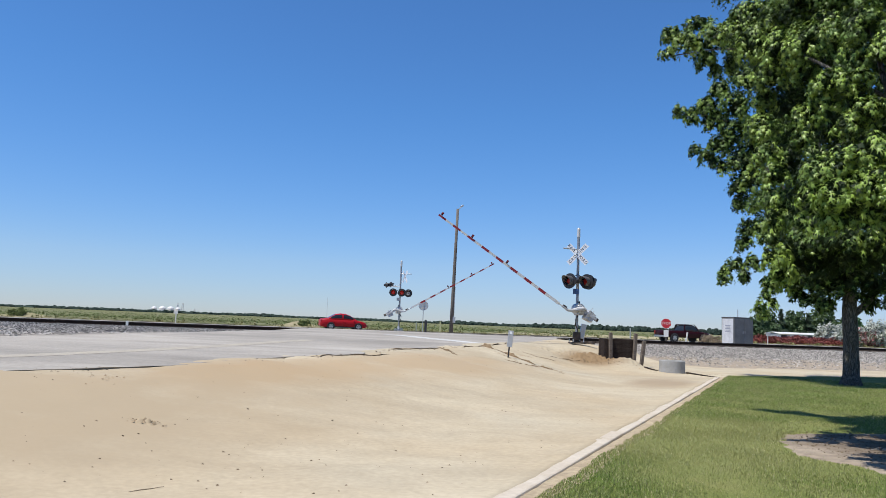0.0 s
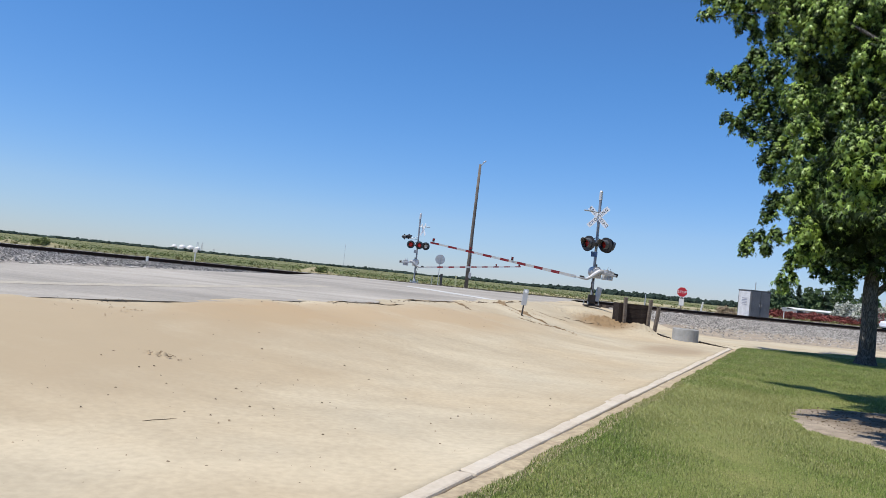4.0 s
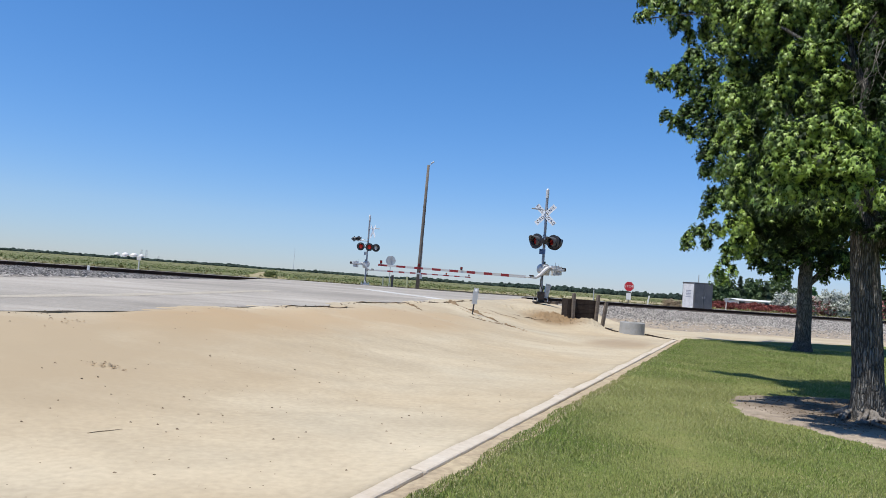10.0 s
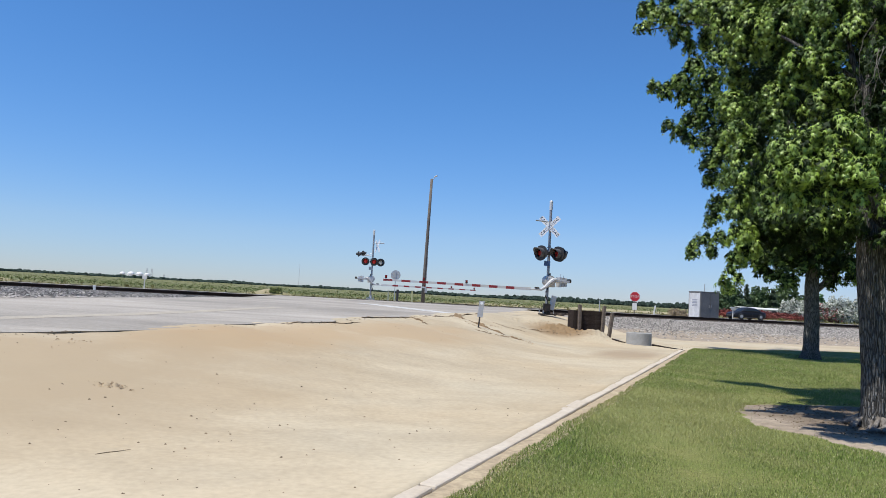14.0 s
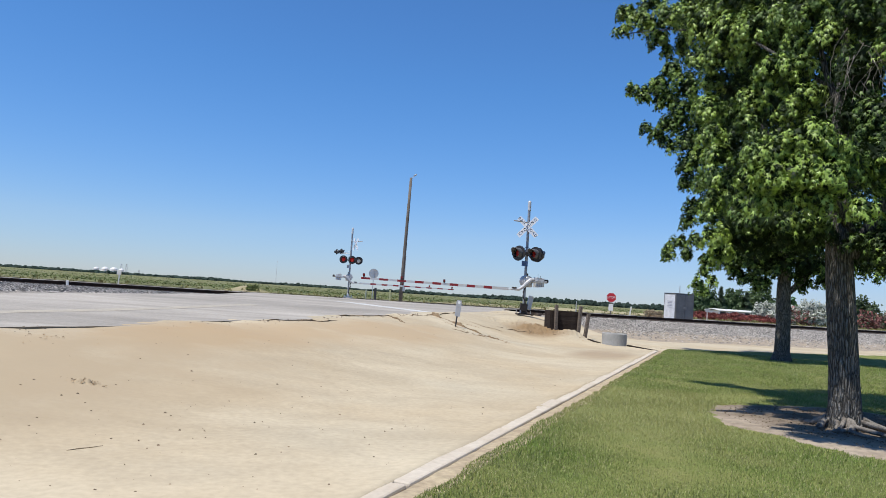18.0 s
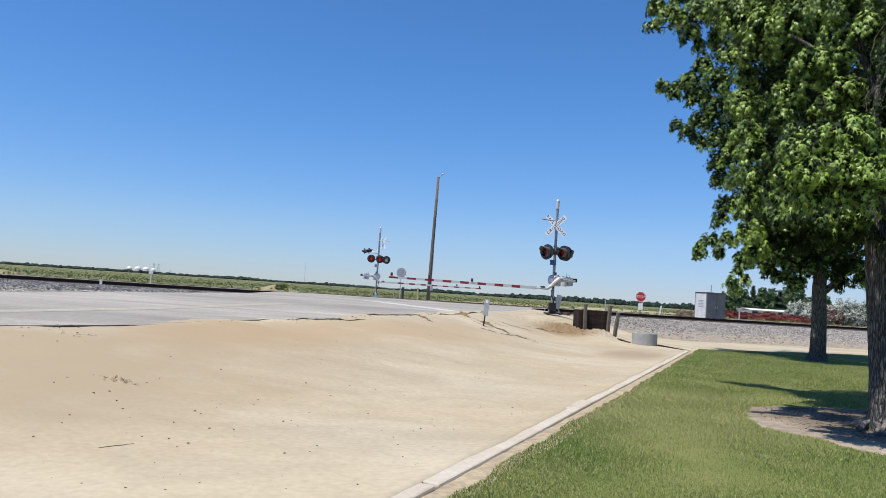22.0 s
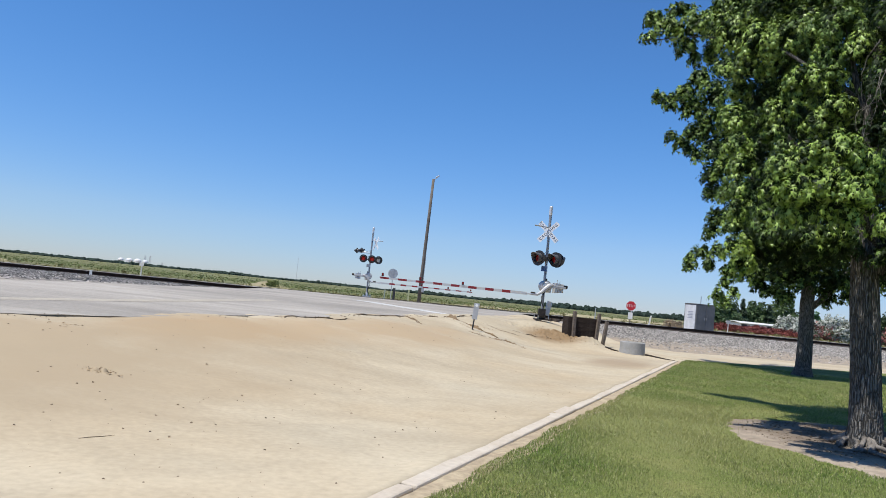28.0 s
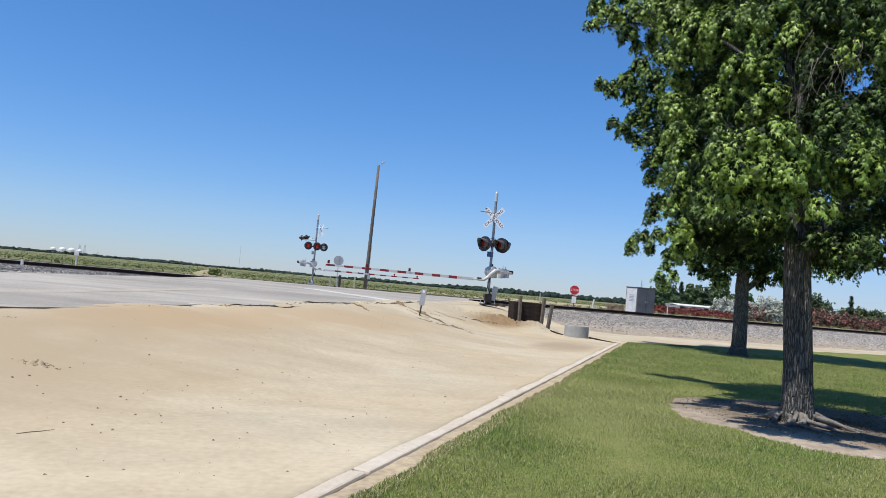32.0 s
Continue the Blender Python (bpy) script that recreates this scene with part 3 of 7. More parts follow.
def build_signal(m, label, sign, length, lights, buck, pivot, drop):
    sg = empty("crossing_signal", m, label, "crossing signal", "signals at the rail crossing")
    bm = bmnew()
    box(bm, (0.62, 0.5, 0.06), Matrix.Translation((0, 0, 0.03)), 0.012)
    box(bm, (0.30, 0.30, 0.08), Matrix.Translation((0, 0, 0.10)), 0.02)
    rod(bm, (0, 0, 0.12), (0, 0, 0.36), 0.11, 0.085, seg=16)
    sub("base", bm, DARKBASE if sign < 0 else GATEGREY, sg)
    for a in (-0.25, 0.25):
        for b in (-0.25, 0.25):
            bm = bmnew()
            rod(bm, (a, b, 0.07), (a, b, 0.2), 0.022, seg=6)
            sub("anchor_bolt", bm, GALV, sg)
    bm = bmnew()
    rod(bm, (0, 0, 0.3), (0, 0, 5.2), 0.064, seg=18)
    sub("mast", bm, MAST, sg, smooth=False)
    bm = bmnew()
    rod(bm, (0, 0, 4.86), (0, 0, 5.24), 0.078, 0.078, seg=18)
    rod(bm, (0, 0, 5.24), (0, 0, 5.3), 0.078, 0.05, seg=18)
    sub("mast_cap", bm, ALU, sg)
    bm = bmnew()
    rod(bm, (-0.62, 0, 2.83), (0.62, 0, 2.83), 0.035)
    box(bm, (0.22, 0.2, 0.18), Matrix.Translation((0, 0, 2.83)), 0.03)
    for s in (-1, 1):
        rod(bm, (0.5 * s, 0, 2.83), (0.06 * s, 0, 3.12), 0.014, seg=8)
    sub("light_bracket", bm, BLACK, sg)
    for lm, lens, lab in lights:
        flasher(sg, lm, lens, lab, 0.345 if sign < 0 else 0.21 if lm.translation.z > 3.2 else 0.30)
    crossbuck(sg, buck)
    bm = bmnew()
    rod(bm, (-0.05 * sign, -0.07, 4.28), (0.5 * sign, -0.2, 4.29), 0.02)
    rod(bm, (0.38 * sign, -0.2, 4.29), (0.80 * sign, -0.22, 4.30), 0.035, 0.03)
    sub("bracket_arm", bm, GALV, sg)
    bm = bmnew()
    box(bm, (0.30, 0.015, 0.24), Matrix.Translation((-0.10, -0.085, 2.36)), 0.004)
    sub("notice_plate", bm, BLUE if sign < 0 else GALV, sg, label="small blue notice plate" if sign < 0 else "small grey plate")
    # gate mechanism: a cast case on the mast
    bm = bmnew()
    box(bm, (0.40, 0.40, 0.44), Matrix.Translation((-0.08 * sign, -0.06, 0.0)), 0.05)
    rod(bm, (-0.02 * sign, -0.30, 0.06), (-0.02 * sign, 0.16, 0.06), 0.25, seg=26)
    mech = sub("gate_mechanism", bm, GATEGREY, sg, Matrix.Translation((0, 0, 1.5)), "cast grey gate mechanism")
    bm = bmnew()
    rod(bm, (-0.02 * sign, -0.30, 0.06), (-0.02 * sign, -0.33, 0.06), 0.19, 0.17, seg=26)
    sub("cover_plate", bm, ALU, mech)
    for k in range(6):
        bm = bmnew()
        ex, ez = -0.02 * sign + 0.15 * math.cos(k * math.pi / 3), 0.06 + 0.15 * math.sin(k * math.pi / 3)
        rod(bm, (ex, -0.33, ez), (ex, -0.345, ez), 0.018, seg=6)
        sub("bolt", bm, DARKBASE, mech)
    bm = bmnew()
    rod(bm, (-0.10 * sign, 0.0, 0.25), (-0.10 * sign, 0.0, 0.42), 0.035, 0.03, seg=10)
    sub("cable_gland", bm, DARKBASE, mech)
    bm = bmnew()
    sweep(bm, [(0.02, -0.1, 1.32), (0.14 * sign, -0.2, 1.05), (0.12 * sign, -0.16, 0.85), (0.02, -0.09, 0.62), (0.03, -0.09, 0.3)], [0.03] * 5, 8)
    sub("cable", bm, BLACK, sg, smooth=True)
    if sign < 0:
        bm = bmnew()
        box(bm, (0.24, 0.10, 0.66), Matrix(), 0.015)
        sub("junction_box", bm, ALU, sg, pose(-0.28 * sign, -0.02, 0.56, 0, -12 * sign, 0), "pale grey junction box")
        bm = bmnew()
        box(bm, (0.34, 0.14, 0.36), Matrix(), 0.02)
        sub("terminal_case", bm, DARKBASE, sg, pose(0.06 * sign, -0.16, 0.34, 0, 0, 0))
    # the arm turns about its pivot
    bm = bmnew()
    sweep(bm, [(-0.22 * sign, 0, 0.10), (-0.05 * sign, 0, 0.04), (0.14 * sign, 0, -0.12), (0.30 * sign, 0, -0.28), (0.50 * sign, 0, -drop), (0.86 * sign, 0, -drop)], [0.06, 0.11, 0.10, 0.08, 0.06, 0.045], 10)
    arm = sub("gate_arm", bm, GATEGREY, sg, Matrix.Translation(pivot), "long striped gate arm, lowering across the road")
    bm = bmnew()
    for y in (-0.03, 0.42):
        box(bm, (0.80, 0.035, 0.11), pose(-0.44 * sign, y, 0.0, 0, 0, 0), 0.01)
    sub("counterweight_arm", bm, GATEGREY, arm, label="pair of grey lever arms")
    for k in range(3):
        bm = bmnew()
        box(bm, (0.125, 0.40, 0.46 - 0.03 * k), Matrix.Translation((-(0.40 + 0.135 * k) * sign, 0.195, -0.03)), 0.012)
        sub("counterweight", bm, GATEGREY if k % 2 else ALU, arm, label="grey cast counterweight plate")
    bm = bmnew()
    rod(bm, (-0.82 * sign, 0.19, 0.05), (-0.98 * sign, 0.19, 0.05), 0.085, seg=16)
    sub("end_cap", bm, DARKBASE, arm, label="dark round end cap")
    for k in (0, 1):
        bm = bmnew()
        rod(bm, (-(0.40 + 0.13 * k) * sign, 0.0, 0.18), (-(0.40 + 0.13 * k) * sign, 0.0, 0.34 - 0.06 * k), 0.012, seg=6)
        sub("threaded_rod", bm, GALV, arm)
    bm = bmnew()
    box(bm, (0.20, 0.10, 0.06), Matrix.Translation((0.72 * sign, 0, 0.07 - drop)), 0.01)
    sub("arm_clamp", bm, DARKBASE, arm)
    bm = bmnew()
    rod(bm, (0.8 * sign, 0, -drop), (1.08 * sign, 0, -drop), 0.028, seg=10)
    sub("shear_pin", bm, ALU, arm)
    n = 17
    for k in range(n):
        a, b = 1.0 + (length - 1.0) * k / n, 1.0 + (length - 1.0) * (k + 1) / n
        h0 = 0.13 - 0.05 * k / n
        bm = bmnew()
        box(bm, (b - a, 0.032, h0), Matrix.Translation((sign * (a + b) / 2, 0, -drop)))
        red = k > 1 and k % 2 == 0
        sub("stripe", bm, RED if red else WHITE, arm, label="red reflective stripe" if red else "white stripe")
    for f in (0.52, 0.77, 0.985):
        bm = bmnew()
        x = sign * length * f
        box(bm, (0.10, 0.07, 0.15), Matrix.Translation((x, 0, 0.135 - drop)), 0.02)
        light = sub("arm_light", bm, ARMLAMP, arm, label="small dark red light on the arm")
        for y in (-0.035, 0.035):
            bm = bmnew()
            rod(bm, (x, y, 0.15 - drop), (x, y * 1.5, 0.15 - drop), 0.045, 0.04, seg=14)
            sub("lens", bm, LENS, light)
    return sg, arm


NEAR_AT, FAR_AT = (6.36, 33.3, 0.93), (-2.91, 55.0, 0.90)
NEAR_PIVOT, FAR_PIVOT = (0.08, -0.36, 1.56), (-0.28, -0.40, 1.54)
near_arm = build_signal(pose(*NEAR_AT, 0, 0, 10), "grey railway crossing signal with red flashing lights and striped gate", -1, 7.76,
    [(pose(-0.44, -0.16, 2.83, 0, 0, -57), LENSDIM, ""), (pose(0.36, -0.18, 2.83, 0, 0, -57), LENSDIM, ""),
     (pose(-0.34, 0.2, 2.83, 0, 0, 123), LENS, ""), (pose(0.60, 0.16, 2.83, 0, 0, 123), LENS, "")],
    Matrix.Translation((-0.06, -0.085, 4.07)) @ pose(0, 0, 0, 0, 0, -32), NEAR_PIVOT, 0.42)[1]
far_signal, far_arm = build_signal(pose(*FAR_AT, 0, 0, 8), "grey crossing signal beyond the tracks with lit red lights", 1, 8.3,
    [(pose(-0.54, -0.16, 2.86, 0, 0, -6), LENSON, "round black signal light glowing red"), (pose(0.11, -0.19, 2.86, 0, 0, -6), LENSON, "round black signal light glowing red"),
     (pose(0.61, -0.13, 2.84, 0, 0, -6), CLEAR, "round black signal light with a clear lens"), (pose(-1.06, 0.1, 3.40, 0, 0, 66), LENS, ""), (pose(-0.72, 0.25, 3.46, 0, 0, 118), LENS, "")],
    Matrix.Translation((0.30, -0.05, 4.07)) @ pose(0, 0, 0, 0, 0, 108), FAR_PIVOT, 0.39)
bm = bmnew()
rod(bm, (0, 0, 3.3), (-1.15, 0.08, 3.32), 0.03)
rod(bm, (0, 0, 3.5), (-0.6, 0.05, 3.34), 0.015)
rod(bm, (-0.75, 0.2, 3.3), (-0.75, 0.2, 3.62), 0.02)
sub("side_bracket", bm, GALV, far_signal)
NEAR_GATE = [(0, 33), (1, 25.8), (2, 19.4), (3, 13.4), (3.5, 10.3), (4.5, 3.6), (5.2, 0.2), (5.5, -0.2), (8, 0.2), (32, 0.2)]
FAR_GATE = [(0, 30.3), (1, 22.6), (2, 17.1), (3, 12), (3.5, 9.1), (4.5, 3.2), (5.2, 0.5), (5.5, 0.3), (8, 0.0), (32, 0.0)]

# ---- poles, posts and signs by the crossing ----
def utility_pole():
    p = empty("utility_pole", Matrix.Translation((1.18, 62, 0.72)) @ pose(0, 0, 0, 0, 1.0, 0), "tall weathered wooden utility pole", "pole")
    bm = bmnew()
    sweep(bm, [(0, 0, -0.3), (0, 0, 3), (0, 0, 7), (0, 0, 10.75)], [0.165, 0.15, 0.13, 0.11], 14)
    sub("shaft", bm, POLE, p, smooth=True)
    bm = bmnew()
    rod(bm, (0, 0, 10.6), (0.3, -0.05, 10.95), 0.03)
    box(bm, (0.30, 0.16, 0.12), pose(0.34, -0.05, 11.0, 0, -35, 0), 0.03)
    sub("lamp_head", bm, GALV, p)
    bm = bmnew()
    box(bm, (0.22, 0.16, 0.5), Matrix.Translation((0.2, -0.12, 1.2)), 0.02)
    rod(bm, (0.17, -0.08, 1.4), (0.15, -0.1, 4), 0.025)
    sub("meter_box", bm, GALV, p)


utility_pole()


def disc_sign(at, radius, h):
    s = empty("round_sign", Matrix.Translation(at), "grey back of a round warning sign on a post", "sign")
    bm = bmnew()
    rod(bm, (0, -0.006, h), (0, 0.006, h), radius, seg=32)
    sub("disc", bm, GALV, s)
    bm = bmnew()
    box(bm, (0.06, 0.04, h + radius * 0.8), Matrix.Translation((0, -0.03, (h + radius * 0.8) / 2 - 0.1)))
    sub("post", bm, GALV, s)


disc_sign((-1.2, 60, 0.72), 0.40, 2.25)


def stake(at, h, w, material, label, lean=0):
    s = empty("marker_post", Matrix.Translation(at) @ pose(0, 0, 0, 0, lean, 0), label, "marker post")
    bm = bmnew()
    box(bm, (w, w * 0.5, h + 0.2), Matrix.Translation((0, 0, h / 2 - 0.1)), w * 0.12)
    sub("post", bm, material, s)


stake((-0.93, 58, 0.74), 1.05, 0.20, BLACK, "squat black post by the road")
stake((0.25, 60, 0.72), 1.0, 0.13, mat("faded_yellow", (0.397, 0.397, 0.216), 0.6), "faded yellow marker post in the verge")
stake((-1.75, 61, 0.72), 0.9, 0.10, mat("grey_green", (0.275, 0.303, 0.246), 0.6), "thin grey marker post in the verge")
stake((22.2, 65.0, 0.72), 0.95, 0.13, WHITE, "white marker post leaning by the highway", 9)
stake((15.9, 60.0, 0.72), 1.1, 0.08, GALV, "thin grey marker post by the highway")
stake((-15.25, 36.05, 0.70), 0.40, 0.12, WHITE, "short white post beside the rail")


def track_sign(at, h, w, material):
    s = empty("track_sign", Matrix.Translation(at), "small white sign on a post beyond the track", "sign")
    bm = bmnew()
    rod(bm, (0, 0, -0.2), (0, 0, h), 0.035)
    sub("post", bm, WHITE, s)
    bm = bmnew()
    box(bm, (w, 0.02, 0.8 * w), Matrix.Translation((0, -0.05, h - 0.1)), 0.005)
    sub("panel", bm, material, s)


track_sign((-15.6, 43.6, 0.68), 1.05, 0.26, WHITE)
track_sign((25.8, 56.8, 0.66), 1.2, 0.34, GALV)


def delineator(at):
    s = empty("delineator", Matrix.Translation(at) @ pose(0, 0, 0, 0, 5, 0), "white plate on a dark leaning stake in sand", "marker post")
    bm = bmnew()
    box(bm, (0.05, 0.03, 1.05), Matrix.Translation((0, 0, 0.32)))
    sub("stake", bm, BLACK, s)
    bm = bmnew()
    box(bm, (0.19, 0.012, 0.58), Matrix.Translation((0, -0.025, 0.66)), 0.006)
    sub("plate", bm, mat("plate_grey_white", (0.508, 0.517, 0.525), 0.45, 0.2, second=(0.41, 0.418, 0.426), scale=5), s)
    bm = bmnew()
    rod(bm, (0, -0.034, 0.87), (0, -0.03, 0.87), 0.05, seg=16)
    sub("reflector", bm, CLEAR, s)


delineator((2.55, 26.0, height(2.55, 26.0)))


def stop_sign():
    s = empty("stop_sign", Matrix.Translation((20.75, 66, 0.72)) @ pose(0, 0, 0, 0, 0, -12), "red octagonal stop sign on a wooden post", "stop sign")
    bm = bmnew()
    box(bm, (0.10, 0.10, 2.2), Matrix.Translation((0, 0.06, 0.9)))
    sub("post", bm, POLE, s)
    for r, y, m, n in ((0.47, 0.0, WHITE, "border"), (0.445, -0.006, STOPRED, "face")):
        bm = bmnew()
        bmesh.ops.create_cone(bm, cap_ends=True, segments=8, radius1=r, radius2=r, depth=0.008, matrix=Matrix.Translation((0, y, 1.66)) @ pose(0, 0, 0, 90, 0, 0) @ pose(0, 0, 0, 0, 0, 22.5))
        face = sub(n, bm, m, s)
    letters("STOP", 0.31, pose(0, -0.012, 1.66, 90, 0, 0), face, WHITE)
    bm = bmnew()
    box(bm, (0.42, 0.02, 0.62), Matrix.Translation((0, -0.01, 0.75)), 0.005)
    sub("lower_plate", bm, WHITE, s, label="blank white plate below the sign")


stop_sign()


# ---- wooden retaining boards, concrete ring, cabinet ----
def retaining():
    s = empty("retaining_boards", pose(7.75, 31.0, 0.25, 0, 0, 8), "dark wooden boards between leaning posts holding sand", "retaining wall")
    rnd = random.Random(4)
    for k in range(5):
        bm = bmnew()
        box(bm, (1.32, 0.05, 0.192), Matrix.Translation((0, 0.02 + 0.006 * (k % 2), 0.0)), 0.008)
        sub("board", bm, CREOSOTE, s, pose(-0.02, 0, 0.14 + 0.189 * k, 0, 0.25 * rnd.uniform(-1, 1), 0))
    for k in range(5):
        bm = bmnew()
        box(bm, (0.05, 0.6, 0.192), Matrix(), 0.008)
        sub("board", bm, CREOSOTE, s, pose(-0.66, 0.32, 0.14 + 0.189 * k, 0, 0, 2))
    for x, lean, h in ((-0.42, -1, 1.45), (0.60, 3, 1.45), (0.92, 7, 1.15)):
        bm = bmnew()
        box(bm, (0.13, 0.13, h), Matrix.Translation((0, 0, h / 2)), 0.012)
        sub("post", bm, OLDWOOD, s, pose(x, -0.1, -0.2, 0, lean, 5))


retaining()


def ring():
    bm = bmnew()
    n, prof = 40, ((0.42, 0.0), (0.50, 0.0), (0.50, 0.51), (0.485, 0.53), (0.43, 0.53), (0.42, 0.51))
    rows = [[bm.verts.new((math.cos(2 * math.pi * k / n) * r, math.sin(2 * math.pi * k / n) * r, z - 0.06)) for k in range(n)] for r, z in prof]
    for i in range(len(rows)):
        a, b = rows[i], rows[(i + 1) % len(rows)]
        for k in range(n):
            bm.faces.new((a[k], a[(k + 1) % n], b[(k + 1) % n], b[k]))
    me = bpy.data.meshes.new("concrete_ring")
    bmesh.ops.recalc_face_normals(bm, faces=bm.faces)
    bm.to_mesh(me)
    me.materials.append(mat("ring_concrete", (0.352, 0.352, 0.339), 0.9, second=(0.299, 0.295, 0.277), scale=3, grain=0.08, bump=0.2, bump_scale=60, spec=0.2))
    ob = new("concrete_ring", me)
    ob.matrix_basis = pose(9.45, 29.35, height(9.45, 29.35) + 0.02)
    tagged(ob, "pale round concrete ring standing in the sand", "concrete ring")


ring()


def cabinet():
    s = empty("relay_cabinet", pose(21.72, 52.69, 0.70, 0, 0, 18), "large grey metal railway equipment cabinet", "cabinet")
    w, d, h = 1.68, 1.30, 2.0
    bm = bmnew()
    box(bm, (w, d, h), Matrix.Translation((0, 0, h / 2 + 0.12)), 0.02)
    sub("body", bm, BOXGREY, s)
    bm = bmnew()
    box(bm, (w + 0.05, d + 0.05, 0.05), Matrix.Translation((0, 0, h + 0.145)), 0.015)
    sub("roof", bm, BOXGREY, s)
    bm = bmnew()
    box(bm, (w + 0.2, d + 0.2, 0.3), Matrix.Translation((0, 0, -0.02)), 0.02)
    sub("plinth", bm, CONCRETE, s)
    for x in (-w / 4, w / 4):
        bm = bmnew()
        box(bm, (w / 2 - 0.07, 0.025, h - 0.2), Matrix.Translation((x, -d / 2 - 0.01, h / 2 + 0.12)), 0.008)
        door = sub("door", bm, BOXGREY, s)
        bm = bmnew()
        box(bm, (0.03, 0.05, 0.2), Matrix.Translation((x * 0.2, -d / 2 - 0.045, h / 2 + 0.1)), 0.006)
        sub("door_handle", bm, MAST, door)
    bm = bmnew()
    box(bm, (0.015, d - 0.16, h - 0.16), Matrix.Translation((-w / 2 - 0.006, 0, h / 2 + 0.12)), 0.004)
    # Sun and shade are in the colours: pale side panel, dark grey front.
    side = sub("side_panel", bm, mat("sunlit_panel", (0.62, 0.63, 0.65), 0.6, 0.05, second=(0.50, 0.51, 0.53), scale=2.5, grain=0.1), s)
    for k in range(5):
        bm = bmnew()
        box(bm, (0.006, 0.55 - 0.08 * (k % 2), 0.05), Matrix.Translation((-w / 2 - 0.017, -0.02, 1.55 - 0.11 * k)))
        sub("label_line", bm, mat("faded_blue", (0.26, 0.275, 0.332), 0.6), side)
    bm = bmnew()
    rod(bm, (0.3, 0.3, h + 0.15), (0.3, 0.3, h + 0.75), 0.03)
    sub("aerial", bm, GALV, s)


cabinet()

# ---- kerb and lawn ----
kerb = empty("kerb", Matrix(), "low concrete kerb along the lawn, cracked at a joint", "kerb")
tagged(kerb, kind="structure")
total = (K1 - K0).length
joints = [-9, -8.36, -5.31, -2.26, 0.79, 3.84, 6.85, 9.94, 12.99, 16.04, 19.09, 22.14, 25.19, 28.24, total]
rnd = random.Random(11)
for a, b in zip(joints, joints[1:]):
    bm = bmnew()
    la = b - a - 0.018
    box(bm, (0.22, la, 0.24), Matrix(), 0.025)
    c = K0 + KD * ((a + b) / 2) + KN * (0.02 * rnd.uniform(-1, 1))
    m = Matrix.Translation((c.x, c.y, -0.094 + 0.003 * rnd.uniform(-1, 1))) @ pose(0, 0, 0, 0.15 * rnd.uniform(-1, 1), rnd.uniform(-1, 1), -math.degrees(math.atan2(KD.x, KD.y)) + 0.2 * rnd.uniform(-1, 1))
    sub("kerb_stone", bm, CONCRETE, kerb, m)


def lawn_inside(x, y):
    p = Vector((x, y, 0)) - K0
    d = p.dot(KN)
    wob = 0.06 * noise.noise((x * 2.1, y * 2.1, 4)) + 0.05 * noise.noise((x * 0.7, y * 0.7, 9))
    if d < 0.30 + wob or p.dot(KD) < -8:
        return False
    u, v = uv(x, y)
    return y < 27.8 + 0.46 * (x - 10.2) + 2 * wob and x < 60


RING_AT, RING_R = (7.5, 10.3), 2.48


def ring_edge(a):
    """Uneven radius of the bare earth round the trunk, by direction."""
    ex, ey = math.cos(a) * RING_R, math.sin(a) * RING_R
    return RING_R * (1 + 0.10 * noise.noise((ex * 0.8, ey * 0.8, 2)) + 0.06 * noise.noise((ex * 3, ey * 3, 5)) + 0.03 * noise.noise((ex * 9, ey * 9, 5)))


def dirt_patch(x, y):
    dx, dy = x - RING_AT[0], y - RING_AT[1]
    return math.hypot(dx, dy) < 0.985 * ring_edge(math.atan2(dy, dx))


def lawn_height(x, y):
    return 0.03 + 0.015 * noise.noise((x * 0.8, y * 0.8, 2)) + max(0, height(x, y) - 0.05) * smooth(25, 29, y - 0.46 * (x - 10.2))


FAR_LAWN = Vector((-0.46, 1.0, 0))
pts, faces = [], []
cols = spaced((0, 4, 0.2), (4, 16, 0.5), (16, 60, 2.5))
rows = 150
for d in cols:
    a = K0 + KN * d
    s1 = (28.0 - 0.46 * 10.2 - FAR_LAWN.dot(a)) / FAR_LAWN.dot(KD)
    for k in range(rows + 1):
        s = -9 + (s1 + 9) * (k / rows)
        p = a + KD * s
        wob = 0.07 * noise.noise((p.x * 2.3, p.y * 2.3, 4)) + 0.05 * noise.noise((p.x * 7, p.y * 7, 9))
        p = p + KN * ((0.29 + wob) if d == 0 else 0.29) + KD * (0.25 * noise.noise((p.x * 0.9, p.y, 1)) if k == rows else 0)
        pts.append((p.x, p.y, lawn_height(p.x, p.y) - (0.03 if d == 0 else 0)))
for i in range(len(cols) - 1):
    for k in range(rows):
        b = i * (rows + 1) + k
        faces.append((b, b + rows + 1, b + rows + 2, b + 1))
lawn = tagged(ob_from("lawn", pts, faces, GRASS, smooth=True), "mown green lawn under the trees", "lawn", kind="structure")
pts, faces = [(*RING_AT, 0.075)], []
n = 160
for k in range(n):
    a = 2 * math.pi * k / n
    for g, z in ((0.5, 0.07), (0.85, 0.058), (1.02, 0.018)):
        ex, ey = math.cos(a) * ring_edge(a) * g, math.sin(a) * ring_edge(a) * g
        pts.append((RING_AT[0] + ex, RING_AT[1] + ey, z + 0.012 * noise.noise((ex * 4, ey * 4, g * 7))))
for k in range(n):
    a, b = 1 + 3 * k, 1 + 3 * ((k + 1) % n)
    faces += [(0, a, b), (a, a + 1, b + 1, b), (a + 1, a + 2, b + 2, b + 1)]
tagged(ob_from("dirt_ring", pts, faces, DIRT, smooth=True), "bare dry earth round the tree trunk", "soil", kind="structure")


